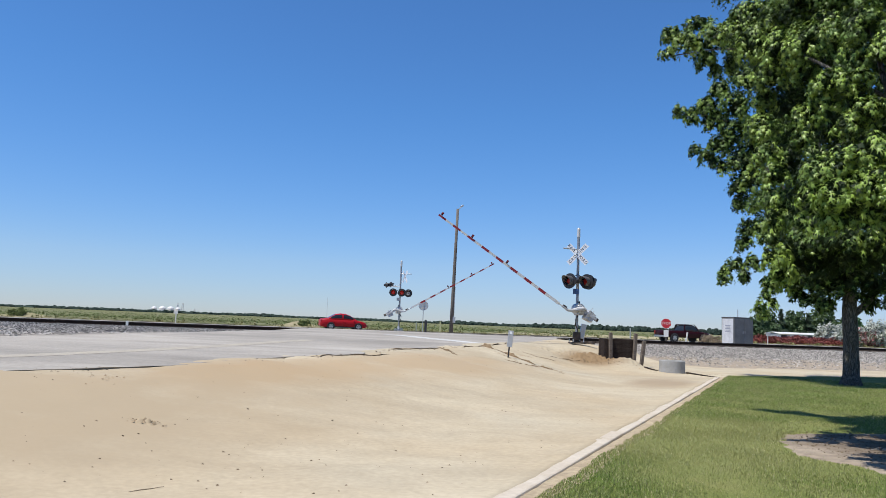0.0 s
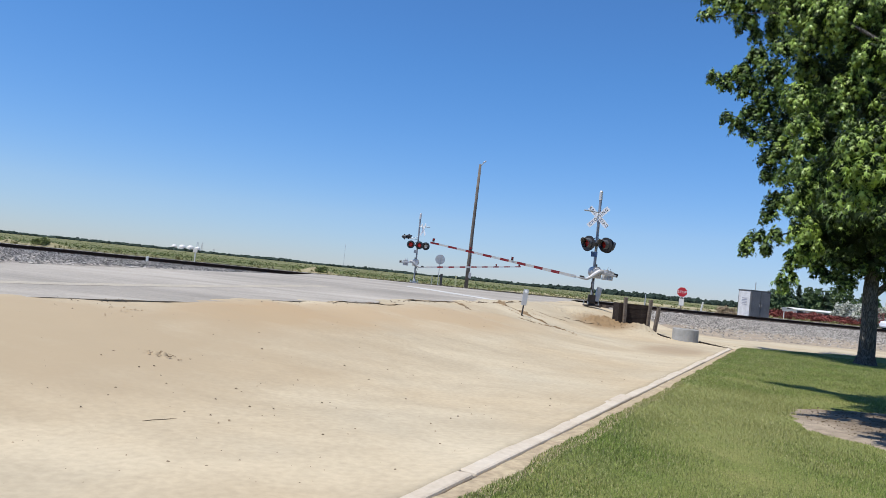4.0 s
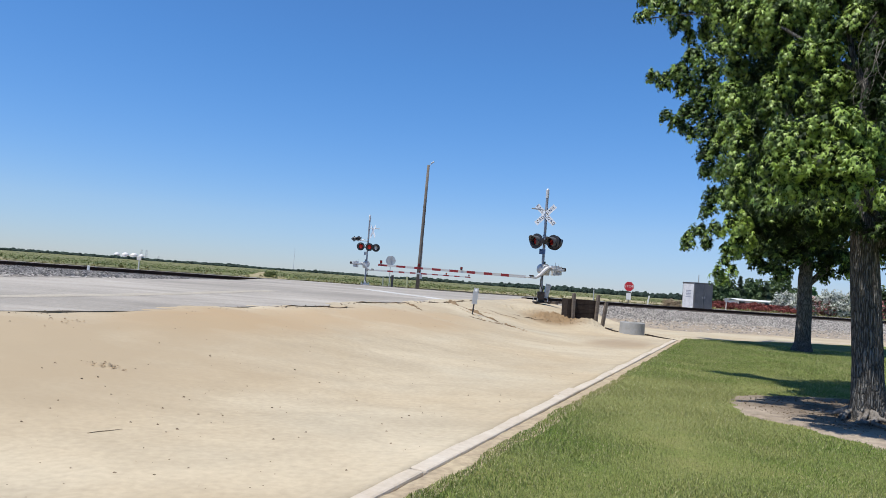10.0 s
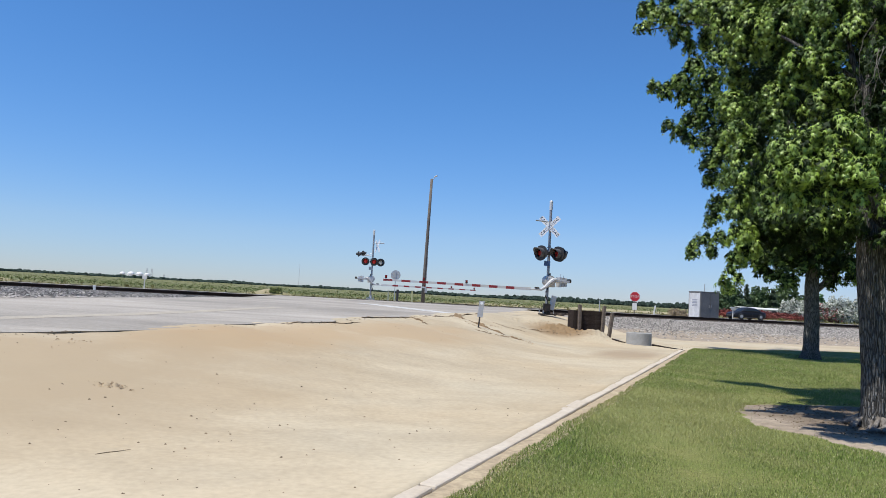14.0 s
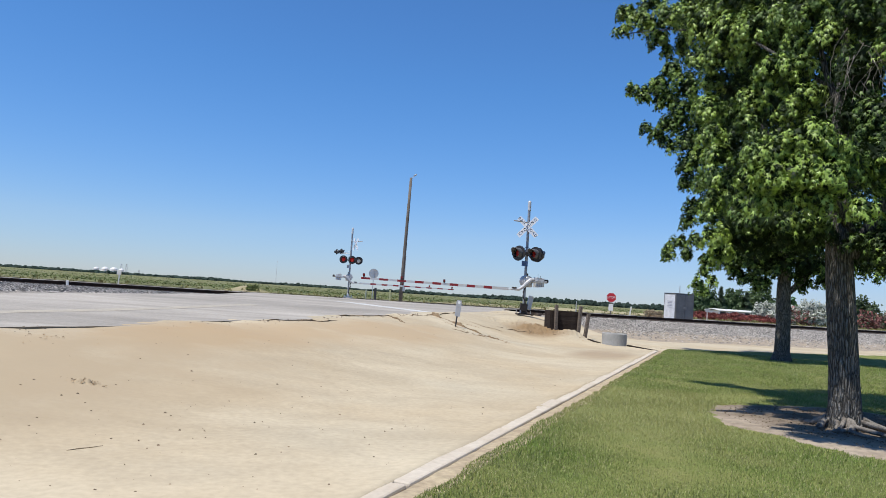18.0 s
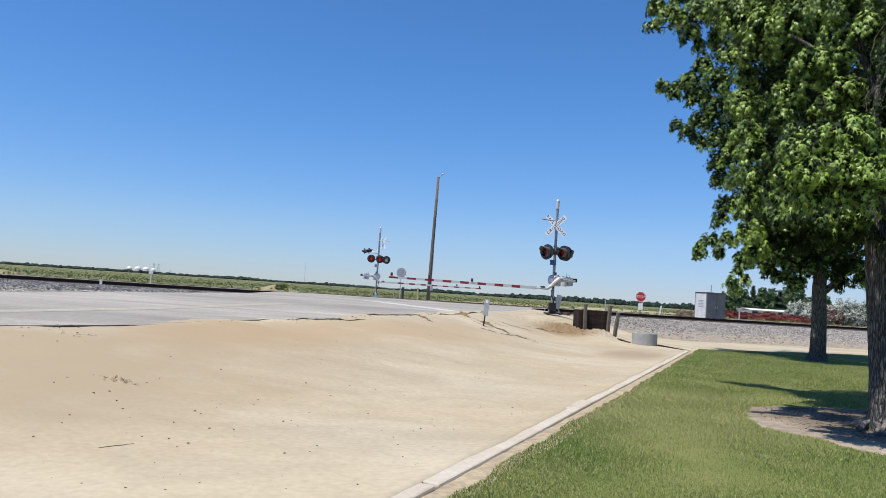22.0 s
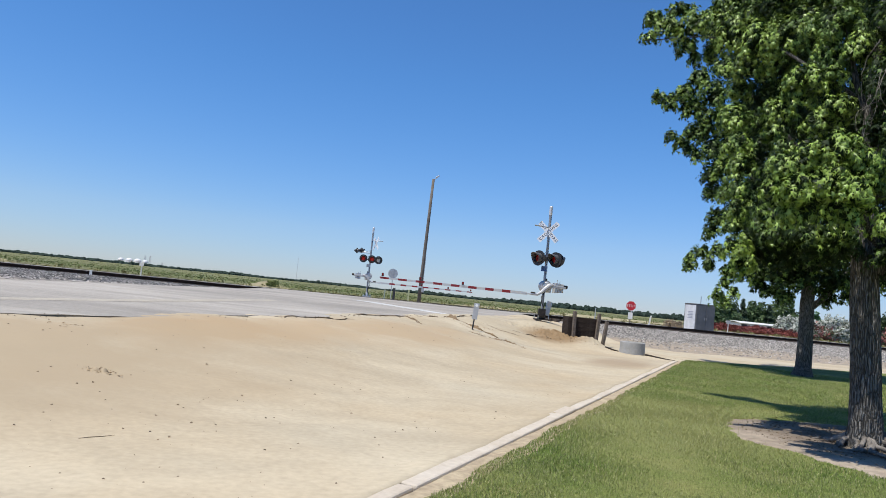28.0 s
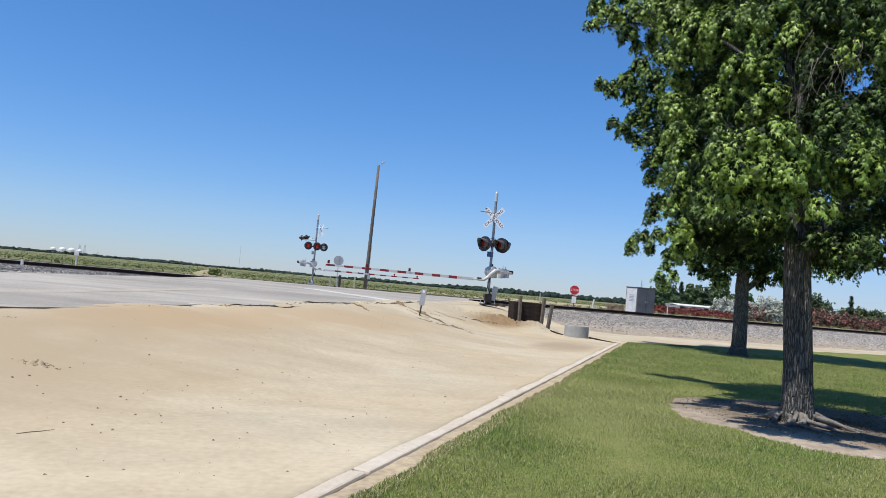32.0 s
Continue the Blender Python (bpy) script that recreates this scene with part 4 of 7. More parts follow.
pts, faces = [], []
steps = 420
for k in range(steps + 1):
    p = K0 + KD * (-9 + (total + 9.3) * k / steps)
    for d, z in ((0.10, -0.012), (0.118 + 0.010 * noise.noise((p.x * 3, p.y * 3, 3)), -0.002), (0.135 + 0.02 * noise.noise((p.x * 2, p.y * 2, 8)), 0.015), (0.26, 0.020 + 0.012 * noise.noise((p.x * 3, p.y * 3, 0))), (0.50, 0.02)):
        q = p + KN * (d + (0.02 * noise.noise((p.x * 4, p.y * 4, d)) if d > 0.1 else 0))
        pts.append((q.x, q.y, z))
for k in range(steps):
    for j in range(4):
        b = 5 * k + j
        faces.append((b, b + 1, b + 6, b + 5))
tagged(ob_from("dirt_strip", pts, faces, STRIPDIRT, smooth=True), "narrow strip of bare earth between kerb and lawn", "soil", kind="structure")


pts, faces = [], []
for k in range(steps + 1):
    p = K0 + KD * (-9 + (total + 9) * k / steps)
    lap = -0.045 + 0.055 * noise.noise((p.x * 0.8, p.y * 0.8, 3)) + 0.010 * noise.noise((p.x * 4.5, p.y * 4.5, 7))
    for d, z in ((-0.60, -0.012), (-0.32, 0.006), (-0.13, 0.028), (lap, 0.031), (lap + 0.012, 0.018)):
        q = p + KN * d
        pts.append((q.x, q.y, z + max(0.0, height(q.x, q.y)) + 0.004 * noise.noise((q.x * 3, q.y * 3, 5))))
for k in range(steps):
    for j in range(4):
        b = 5 * k + j
        faces.append((b, b + 1, b + 6, b + 5))
tagged(ob_from("sand_drift", pts, faces, SAND, smooth=True), "pale sand blown up against the kerb", "ground", kind="structure")


def blades(name, count, material, label, rnd):
    """Grass blades: three-sided tapering leaves, standing in tufts, denser near the viewer."""
    verts, faces = [], []
    made = 0
    while made < count:
        r = 3.6 + (rnd.random() ** 1.6) * 28
        a = radians(rnd.uniform(-12, 45))
        x, y = r * math.sin(a), r * math.cos(a)
        if not lawn_inside(x, y) or dirt_patch(x, y) and rnd.random() > 0.06:
            continue
        made += 1
        k = 0.55 + r / 14
        h = rnd.uniform(0.010, 0.028) * (0.9 + r / 40)
        w = 0.0036 * k
        t = rnd.uniform(0, math.pi)
        dx, dy = math.cos(t) * w, math.sin(t) * w
        lx, ly = rnd.uniform(-0.014, 0.014), rnd.uniform(-0.014, 0.014)
        i = len(verts)
        verts += [(x - dx, y - dy, 0.025), (x + dx, y + dy, 0.025), (x + lx, y + ly, 0.03 + h)]
        faces.append((i, i + 1, i + 2))
    return tagged(ob_from(name, verts, faces, material), label, "grass", kind="stuff")


blades("grass", 430000, BLADE, "short green grass blades of the lawn", random.Random(5))
blades("dry_grass", 60000, DRYBLADE, "pale dry blades among the green grass", random.Random(6))

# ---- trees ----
# Mid green, then painted tones for leaves in shade and in sun.
LEAF_TONES = [mat("leaf_a", (0.096, 0.158, 0.033), 0.5, objvar=0.40, island=True, spec=0.3), mat("leaf_shade", (0.014, 0.027, 0.008), 0.6, objvar=0.45, island=True, spec=0.15), mat("leaf_sunlit", (0.218, 0.318, 0.053), 0.42, objvar=0.30, island=True, spec=0.45)]
for m in LEAF_TONES:
    nt = m.node_tree
    pr = nt.nodes["Principled BSDF"]
    tr = nt.nodes.new("ShaderNodeBsdfTranslucent")
    mx = nt.nodes.new("ShaderNodeMixShader")
    mx.inputs[0].default_value = 0.06
    tr.inputs[0].default_value = (0.11, 0.20, 0.02, 1)
    nt.links.new(pr.outputs[0], mx.inputs[1])
    nt.links.new(tr.outputs[0], mx.inputs[2])
    nt.links.new(mx.outputs[0], nt.nodes["Material Output"].inputs[0])


def leaf_mesh(name, places, ways, sizes, tones, star, parent):
    """Many leaves in one mesh; star: five-lobed leaves, else simple pointed ones."""
    rng = np.random.default_rng(3)
    n = len(places)
    if star:
        ang = np.radians([90, 118, 148, 186, 222, 270, 318, 354, 32, 62])
        rad = np.array([1.15, 0.34, 0.98, 0.32, 0.58, 0.16, 0.58, 0.32, 0.98, 0.34]) * 0.68
        tpl = np.stack([np.cos(ang) * rad * 0.82, np.sin(ang) * rad * 1.15 + 0.25, -0.75 * rad * rad], 1)
        tpl = np.vstack([[0, 0.25, 0.03], tpl])
        tri = np.array([(0, 1 + k, 1 + (k + 1) % 10) for k in range(10)])
    else:
        tpl = np.array([(0, -0.22, 0), (0.52, 0.25, -0.14), (0.13, 0.22, 0.0), (0, 0.82, -0.12), (-0.13, 0.22, 0.0), (-0.52, 0.25, -0.14)])
        tri = np.array([(0, 1, 2), (0, 2, 4), (2, 3, 4), (0, 4, 5)])
    z = ways / np.linalg.norm(ways, axis=1, keepdims=True)
    down = np.tile([0.0, 0.0, -1.0], (n, 1)) + rng.normal(0, 0.5, (n, 3))
    yv = down - z * (down * z).sum(1, keepdims=True)
    yv /= np.linalg.norm(yv, axis=1, keepdims=True) + 1e-9
    xv = np.cross(yv, z)
    co = places[:, None] + sizes[:, None, None] * (tpl[None, :, :1] * xv[:, None] + tpl[None, :, 1:2] * yv[:, None] + tpl[None, :, 2:] * z[:, None])
    faces = (tri[None] + (np.arange(n) * len(tpl))[:, None, None]).reshape(-1, 3)
    me = bpy.data.meshes.new(name)
    me.vertices.add(n * len(tpl))
    me.vertices.foreach_set("co", co.ravel())
    me.loops.add(faces.size)
    me.loops.foreach_set("vertex_index", faces.ravel())
    me.polygons.add(len(faces))
    me.polygons.foreach_set("loop_start", np.arange(0, faces.size, 3))
    me.polygons.foreach_set("material_index", np.repeat(tones, len(tri)))
    me.update(calc_edges=True)
    for m in LEAF_TONES:
        me.materials.append(m)
    ob = new(name, me)
    ob.parent = parent
    return ob


def crown_leaves(lobes, right, ahead, rng, clump, per_clump, leaf):
    """Leaves hang in drooping sprays round the skin of each lobe; near-black leaves paint the shade inside."""
    P, W, S, T, Q = [], [], [], [], []
    axes = np.array([[*right, 0], [*ahead, 0], [0, 0, 1]])
    for r, f, h, a, b, c, dens, tone in lobes:
        cen = np.array([r, f, h]) @ axes
        area = 4 * math.pi * ((a * b) ** 1.6 / 3 + (a * c) ** 1.6 / 3 + (b * c) ** 1.6 / 3) ** (1 / 1.6)
        spray = min(clump, max(1.35 * leaf, 0.62 * (a * b * c) ** (1 / 3)))
        # Negative tone: most leaves take the painted shade colour.
        shaded = tone < 0
        n = max(4, int(area * dens * (0.20 if shaded else 0.55) / (spray * spray)))
        i = np.arange(n) + rng.random(n) * 0.6
        zz = 1 - 1.75 * i / n
        aa = i * 2.39996 + rng.random() * 6
        d = np.stack([np.cos(aa) * np.sqrt(np.clip(1 - zz * zz, 0, 1)), np.sin(aa) * np.sqrt(np.clip(1 - zz * zz, 0, 1)), zz], 1)
        loc = d * np.array([a, b, c]) * rng.uniform(0.55, 1.10, n)[:, None]
        sp, dd = cen + loc @ axes, d @ axes
        size = spray * rng.uniform(0.55, 1.25, n)
        k = np.maximum(5, (0.5 if shaded else 1.0) * per_clump * (size / clump) ** 1.6 * rng.uniform(0.7, 1.1, n)).astype(int)
        idx = np.repeat(np.arange(n), k)
        o = rng.normal(size=(len(idx), 3)) + np.array([0, 0, 0.2]) + 0.6 * dd[idx]
        o /= np.linalg.norm(o, axis=1, keepdims=True)
        q = o * rng.uniform(0.35, 1.05, len(idx))[:, None]
        off = q * np.array([0.8, 0.8, 0.7])
        off[:, 2] -= 1.25 * (q[:, 0] ** 2 + q[:, 1] ** 2)
        P.append(sp[idx] + off * size[idx][:, None])
        W.append(o * 0.8 + dd[idx] * 0.45 + np.array([0, 0, 0.22]) + rng.normal(0, 0.38, (len(idx), 3)))
        S.append(rng.uniform(0.65, 1.2, len(idx)) * leaf)
        # Bright sprays carry sunlight in their leaf colour.
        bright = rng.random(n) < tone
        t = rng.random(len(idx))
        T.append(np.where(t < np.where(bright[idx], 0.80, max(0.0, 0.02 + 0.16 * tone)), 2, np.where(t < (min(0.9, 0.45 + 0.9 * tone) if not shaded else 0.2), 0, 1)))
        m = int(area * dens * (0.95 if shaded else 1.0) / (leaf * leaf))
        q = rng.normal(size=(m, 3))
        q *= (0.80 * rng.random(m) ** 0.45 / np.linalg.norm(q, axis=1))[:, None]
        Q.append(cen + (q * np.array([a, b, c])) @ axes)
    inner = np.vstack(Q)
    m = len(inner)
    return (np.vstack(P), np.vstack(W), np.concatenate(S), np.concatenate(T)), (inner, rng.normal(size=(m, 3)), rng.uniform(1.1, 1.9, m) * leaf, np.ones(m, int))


def trunk_mesh(pts, radii, seg, rough, seed):
    bm = bmnew()
    rings = []
    pts = [Vector(p) for p in pts]
    fine, fr = [], []
    for i in range(len(pts) - 1):
        for k in range(6):
            t = k / 6
            fine.append(pts[i].lerp(pts[i + 1], t))
            fr.append(radii[i] * (1 - t) + radii[i + 1] * t)
    fine.append(pts[-1])
    fr.append(radii[-1])
    for p, r in zip(fine, fr):
        ring = []
        for k in range(seg):
            a = 2 * math.pi * k / seg
            n1 = noise.noise((math.cos(a) * 5 + seed, math.sin(a) * 5, p.z * 0.9))
            n2 = noise.noise((math.cos(a) * 14 + seed, math.sin(a) * 14, p.z * 2.6))
            rr = r * (1 + rough * (0.6 * n1 + 0.5 * (1 - abs(n2) * 2.2)))
            flare = 0.16 * r * max(0.0, 0.35 - p.z) / 0.35 * max(0, math.sin(a * 5 + seed)) if p.z < 0.35 else 0
            ring.append(bm.verts.new((p.x + math.cos(a) * (rr + flare * 2.2), p.y + math.sin(a) * (rr + flare * 2.2), p.z)))
        rings.append(ring)
    for a, b in zip(rings, rings[1:]):
        for k in range(seg):
            bm.faces.new((a[k], a[(k + 1) % seg], b[(k + 1) % seg], b[k]))
    bm.faces.new(rings[-1])
    return bm


def shade_tree(at, label, trunk_pts, trunk_r, limbs, lobes, seed, clump, per_clump, leaf, star, twigs=0):
    t = empty("shade_tree", Matrix.Translation(at), label, "tree", "trees on the lawn")
    sub("trunk", trunk_mesh(trunk_pts, trunk_r, 56 if star else 36, 0.10, seed), BARK, t, smooth=True)
    view = Vector((at[0], at[1], 0)).normalized()
    right, ahead = (view.y, -view.x), (view.x, view.y)
    for pts, radii in limbs:
        w = [(right[0] * r + ahead[0] * f, right[1] * r + ahead[1] * f, h) for r, f, h in pts]
        bm = bmnew()
        sweep(bm, w, radii, 10)
        sub("limb", bm, BARK, t, smooth=True)
    rng = np.random.default_rng(seed)
    outer, inner = crown_leaves(lobes, right, ahead, rng, clump, per_clump, leaf)
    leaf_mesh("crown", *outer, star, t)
    tagged(leaf_mesh("inner_leaves", *inner, False, t), "leaves painted near black for shade inside the crown")
    if twigs:
        bm = bmnew()
        rr = random.Random(seed)
        for k in range(twigs):
            r0, f0, h0 = rr.uniform(-0.2, 0.55), rr.uniform(-0.9, -0.5), rr.uniform(5.0, 5.7)
            pts, lean, turn = [(r0, f0, h0)], rr.uniform(-0.9, 0.9), rr.uniform(-0.5, 0.5)
            for j in range(8):
                lean += turn + rr.uniform(-0.5, 0.5)
                r0, f0, h0 = r0 + 0.075 * math.sin(lean), f0 + rr.uniform(-0.04, 0.04), h0 - 0.09 * abs(math.cos(lean)) - 0.02
                pts.append((r0, f0, h0))
            w = [(right[0] * r + ahead[0] * f, right[1] * r + ahead[1] * f, h) for r, f, h in pts]
            sweep(bm, w, [0.006, 0.005, 0.004, 0.004, 0.004, 0.003, 0.003, 0.002, 0.002], 5)
        sub("bare_twig", bm, mat("dry_twig", (0.17, 0.15, 0.125), 0.9), t, label="bare dry twigs")
    return t


# Lobes of foliage: metres to the right, ahead and up, three half-widths, density, share of sprays in the painted sunlit
# tone (-1: painted shade).
NEAR_TREE, FAR_TREE = (6.72, 10.15, 0.0), (14.36, 25.4, 0.05)
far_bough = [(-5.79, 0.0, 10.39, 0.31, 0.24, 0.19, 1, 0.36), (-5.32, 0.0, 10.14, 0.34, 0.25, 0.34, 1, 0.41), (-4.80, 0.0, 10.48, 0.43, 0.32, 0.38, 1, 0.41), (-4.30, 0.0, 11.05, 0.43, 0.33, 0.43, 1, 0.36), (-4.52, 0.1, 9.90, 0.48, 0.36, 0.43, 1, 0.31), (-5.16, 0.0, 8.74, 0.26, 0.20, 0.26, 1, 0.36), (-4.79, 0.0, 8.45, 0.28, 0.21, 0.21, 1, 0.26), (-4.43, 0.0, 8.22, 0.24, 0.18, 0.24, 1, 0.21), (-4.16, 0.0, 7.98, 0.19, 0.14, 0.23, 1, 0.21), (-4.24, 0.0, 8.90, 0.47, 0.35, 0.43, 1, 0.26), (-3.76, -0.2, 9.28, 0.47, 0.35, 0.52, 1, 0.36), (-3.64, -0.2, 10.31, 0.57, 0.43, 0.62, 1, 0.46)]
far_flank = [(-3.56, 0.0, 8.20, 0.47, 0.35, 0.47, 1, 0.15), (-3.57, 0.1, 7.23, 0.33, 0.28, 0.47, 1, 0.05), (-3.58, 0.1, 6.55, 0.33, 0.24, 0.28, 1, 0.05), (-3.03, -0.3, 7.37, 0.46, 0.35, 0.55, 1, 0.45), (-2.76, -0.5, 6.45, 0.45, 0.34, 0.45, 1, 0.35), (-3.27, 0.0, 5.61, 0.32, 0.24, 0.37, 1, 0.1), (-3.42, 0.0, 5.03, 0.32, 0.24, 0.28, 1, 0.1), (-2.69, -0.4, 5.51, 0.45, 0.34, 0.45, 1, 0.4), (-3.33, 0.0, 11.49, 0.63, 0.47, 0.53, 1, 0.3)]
far_hang = [(-4.09, 0.0, 3.99, 0.21, 0.18, 0.30, 1, 0.35), (-4.12, 0.0, 3.63, 0.16, 0.12, 0.16, 1, 0.3), (-3.67, 0.0, 4.22, 0.32, 0.24, 0.21, 1, 0.2), (-3.40, 0.0, 3.79, 0.21, 0.19, 0.32, 1, 0.1), (-3.11, -0.2, 4.31, 0.27, 0.20, 0.27, 1, 0.3), (-2.41, -0.4, 2.78, 0.16, 0.12, 0.20, 1, 0.4), (-2.72, -0.4, 2.46, 0.13, 0.10, 0.11, 1, 0.3)]
far_eaves = [(-1.96, -0.3, 3.49, 0.32, 0.24, 0.32, 1, 0.05), (-1.63, -0.3, 3.12, 0.27, 0.20, 0.23, 1, 0), (-1.19, -0.3, 2.98, 0.36, 0.27, 0.25, 1, 0.05), (-0.76, -0.3, 2.83, 0.31, 0.24, 0.22, 1, 0.1), (-1.33, -0.5, 3.71, 0.54, 0.40, 0.45, 1, 0.05), (-0.59, -0.6, 3.53, 0.58, 0.43, 0.45, 1, 0.1), (0.05, -0.7, 3.55, 0.53, 0.53, 0.44, 1, -1), (0.65, -0.6, 3.42, 0.45, 0.45, 0.36, 1, -1), (-0.16, -0.9, 4.22, 0.66, 0.50, 0.44, 1, 0.1), (0.76, -0.8, 4.18, 0.66, 0.66, 0.44, 1, -1), (-1.72, -0.4, 4.38, 0.54, 0.41, 0.45, 1, 0.05), (-1.00, -0.7, 4.46, 0.58, 0.43, 0.45, 1, 0.1)]
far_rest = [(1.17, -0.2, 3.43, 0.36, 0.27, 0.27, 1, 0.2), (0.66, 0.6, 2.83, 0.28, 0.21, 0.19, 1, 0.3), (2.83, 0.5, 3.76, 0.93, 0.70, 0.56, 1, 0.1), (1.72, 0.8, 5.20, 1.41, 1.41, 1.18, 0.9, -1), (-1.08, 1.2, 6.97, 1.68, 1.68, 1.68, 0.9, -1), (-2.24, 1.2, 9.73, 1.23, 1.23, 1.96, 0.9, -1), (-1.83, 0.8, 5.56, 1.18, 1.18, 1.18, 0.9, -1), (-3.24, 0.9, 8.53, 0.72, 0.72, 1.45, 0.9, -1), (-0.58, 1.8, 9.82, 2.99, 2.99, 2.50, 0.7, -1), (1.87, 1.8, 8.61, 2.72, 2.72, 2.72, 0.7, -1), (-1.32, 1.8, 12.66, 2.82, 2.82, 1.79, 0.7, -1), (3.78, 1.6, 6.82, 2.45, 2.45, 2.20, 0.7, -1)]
# Last three lobes are added to thicken the shadow on the lawn.
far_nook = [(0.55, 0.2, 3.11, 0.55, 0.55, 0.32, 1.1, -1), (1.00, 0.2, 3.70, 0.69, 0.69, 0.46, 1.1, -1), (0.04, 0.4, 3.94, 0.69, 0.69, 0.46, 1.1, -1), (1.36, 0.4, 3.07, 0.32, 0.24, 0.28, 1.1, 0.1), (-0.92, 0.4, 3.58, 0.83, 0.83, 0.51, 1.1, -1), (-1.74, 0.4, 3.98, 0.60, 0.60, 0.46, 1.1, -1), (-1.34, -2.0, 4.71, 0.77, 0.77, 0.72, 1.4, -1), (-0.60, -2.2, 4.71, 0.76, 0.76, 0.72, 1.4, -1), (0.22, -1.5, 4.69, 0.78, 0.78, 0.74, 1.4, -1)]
far_top = [(-2.36, 0.6, 13.47, 2.00, 1.50, 1.25, 0.45, 0.2), (0.28, 0.4, 13.80, 3.24, 2.43, 1.99, 0.45, 0.3), (-1.41, 0.4, 16.04, 3.08, 2.31, 1.54, 0.45, 0.3), (1.56, 0.4, 15.85, 3.33, 2.50, 1.79, 0.45, 0.3), (0.14, 0.4, 17.86, 2.89, 2.17, 1.58, 0.45, 0.3), (3.36, 0.8, 12.36, 2.74, 2.06, 2.24, 0.45, 0.2), (4.78, 0.4, 8.83, 2.16, 1.62, 2.16, 0.45, 0.2), (4.65, 0.2, 5.20, 1.63, 1.22, 1.40, 0.45, 0.2)]
far_lobes = far_bough + far_flank + far_hang + far_eaves + far_rest + far_nook + far_top
shade_tree(FAR_TREE, "broad leafy shade tree with a dark trunk on the lawn", [(0, 0, -0.1), (0.02, 0, 0.3), (0.03, 0, 1.2), (0, 0, 2.6), (0.1, 0, 4.5), (0.05, 0.1, 7), (0, 0, 10.5), (0, 0, 13.5)], [0.31, 0.265, 0.24, 0.225, 0.19, 0.15, 0.09, 0.03],
           [([(0, 0, 2.3), (0.6, 0.1, 2.9), (1.3, 0.1, 4.0)], [0.13, 0.10, 0.05]), ([(0, 0, 3.0), (-1.0, 0, 4.0), (-2.4, -0.2, 4.5)], [0.11, 0.08, 0.03]), ([(0, 0, 4.2), (-1.4, 0, 6.2), (-3.0, 0, 8.2)], [0.11, 0.07, 0.03]), ([(0, 0, 5.5), (1.4, 0, 7.4), (2.6, 0, 9.4)], [0.1, 0.07, 0.03]), ([(0, 0, 7.5), (-1.6, 0, 9.4), (-3.4, 0, 11.4)], [0.08, 0.05, 0.02]), ([(-1.6, 0, 8.6), (-3.6, 0, 9.6), (-5.7, 0, 10.4)], [0.06, 0.04, 0.012]), ([(-1.8, 0, 7.2), (-3.4, 0, 8.4), (-5.1, 0, 8.8)], [0.05, 0.03, 0.01]), ([(-1.0, 0, 4.0), (-2.6, 0, 4.4), (-4.0, 0, 4.1)], [0.05, 0.03, 0.01])],
           far_lobes, 21, 0.38, 84, 0.148, False)
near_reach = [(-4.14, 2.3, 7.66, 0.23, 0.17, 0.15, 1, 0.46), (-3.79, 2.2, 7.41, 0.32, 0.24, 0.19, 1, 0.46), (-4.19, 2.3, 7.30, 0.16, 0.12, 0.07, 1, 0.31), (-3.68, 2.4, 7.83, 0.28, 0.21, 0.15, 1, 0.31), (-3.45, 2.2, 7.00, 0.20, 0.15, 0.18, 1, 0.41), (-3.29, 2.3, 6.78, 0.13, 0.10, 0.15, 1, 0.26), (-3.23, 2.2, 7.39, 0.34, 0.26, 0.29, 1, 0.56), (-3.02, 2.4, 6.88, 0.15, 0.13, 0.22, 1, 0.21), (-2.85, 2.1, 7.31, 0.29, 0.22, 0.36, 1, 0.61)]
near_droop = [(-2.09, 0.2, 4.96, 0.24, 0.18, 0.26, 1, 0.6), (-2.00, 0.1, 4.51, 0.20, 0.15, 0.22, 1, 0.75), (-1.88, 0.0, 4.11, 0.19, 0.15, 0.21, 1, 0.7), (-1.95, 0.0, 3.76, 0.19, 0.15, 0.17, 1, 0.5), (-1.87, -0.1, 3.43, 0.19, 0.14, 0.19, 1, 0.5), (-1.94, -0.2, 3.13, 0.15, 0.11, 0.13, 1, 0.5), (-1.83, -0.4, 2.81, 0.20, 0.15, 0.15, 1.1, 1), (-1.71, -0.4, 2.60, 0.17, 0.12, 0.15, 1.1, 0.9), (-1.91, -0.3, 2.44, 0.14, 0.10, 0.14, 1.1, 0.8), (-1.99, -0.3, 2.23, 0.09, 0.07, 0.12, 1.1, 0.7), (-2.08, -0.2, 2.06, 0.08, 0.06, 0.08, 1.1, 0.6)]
# Dense dark lobes, added to thicken the shadow on the bare earth.
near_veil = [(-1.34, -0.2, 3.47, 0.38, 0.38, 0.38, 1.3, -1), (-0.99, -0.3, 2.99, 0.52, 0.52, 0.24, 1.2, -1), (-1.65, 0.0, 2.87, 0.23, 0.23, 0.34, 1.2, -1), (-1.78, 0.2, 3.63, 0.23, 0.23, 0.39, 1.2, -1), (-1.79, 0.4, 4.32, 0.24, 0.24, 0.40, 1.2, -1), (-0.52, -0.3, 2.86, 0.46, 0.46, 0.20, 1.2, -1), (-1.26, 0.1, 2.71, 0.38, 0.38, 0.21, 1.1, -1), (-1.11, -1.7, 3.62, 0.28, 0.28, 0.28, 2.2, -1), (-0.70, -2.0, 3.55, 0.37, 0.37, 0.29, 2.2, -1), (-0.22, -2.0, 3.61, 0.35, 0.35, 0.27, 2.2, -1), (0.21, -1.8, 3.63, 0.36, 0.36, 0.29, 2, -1)]
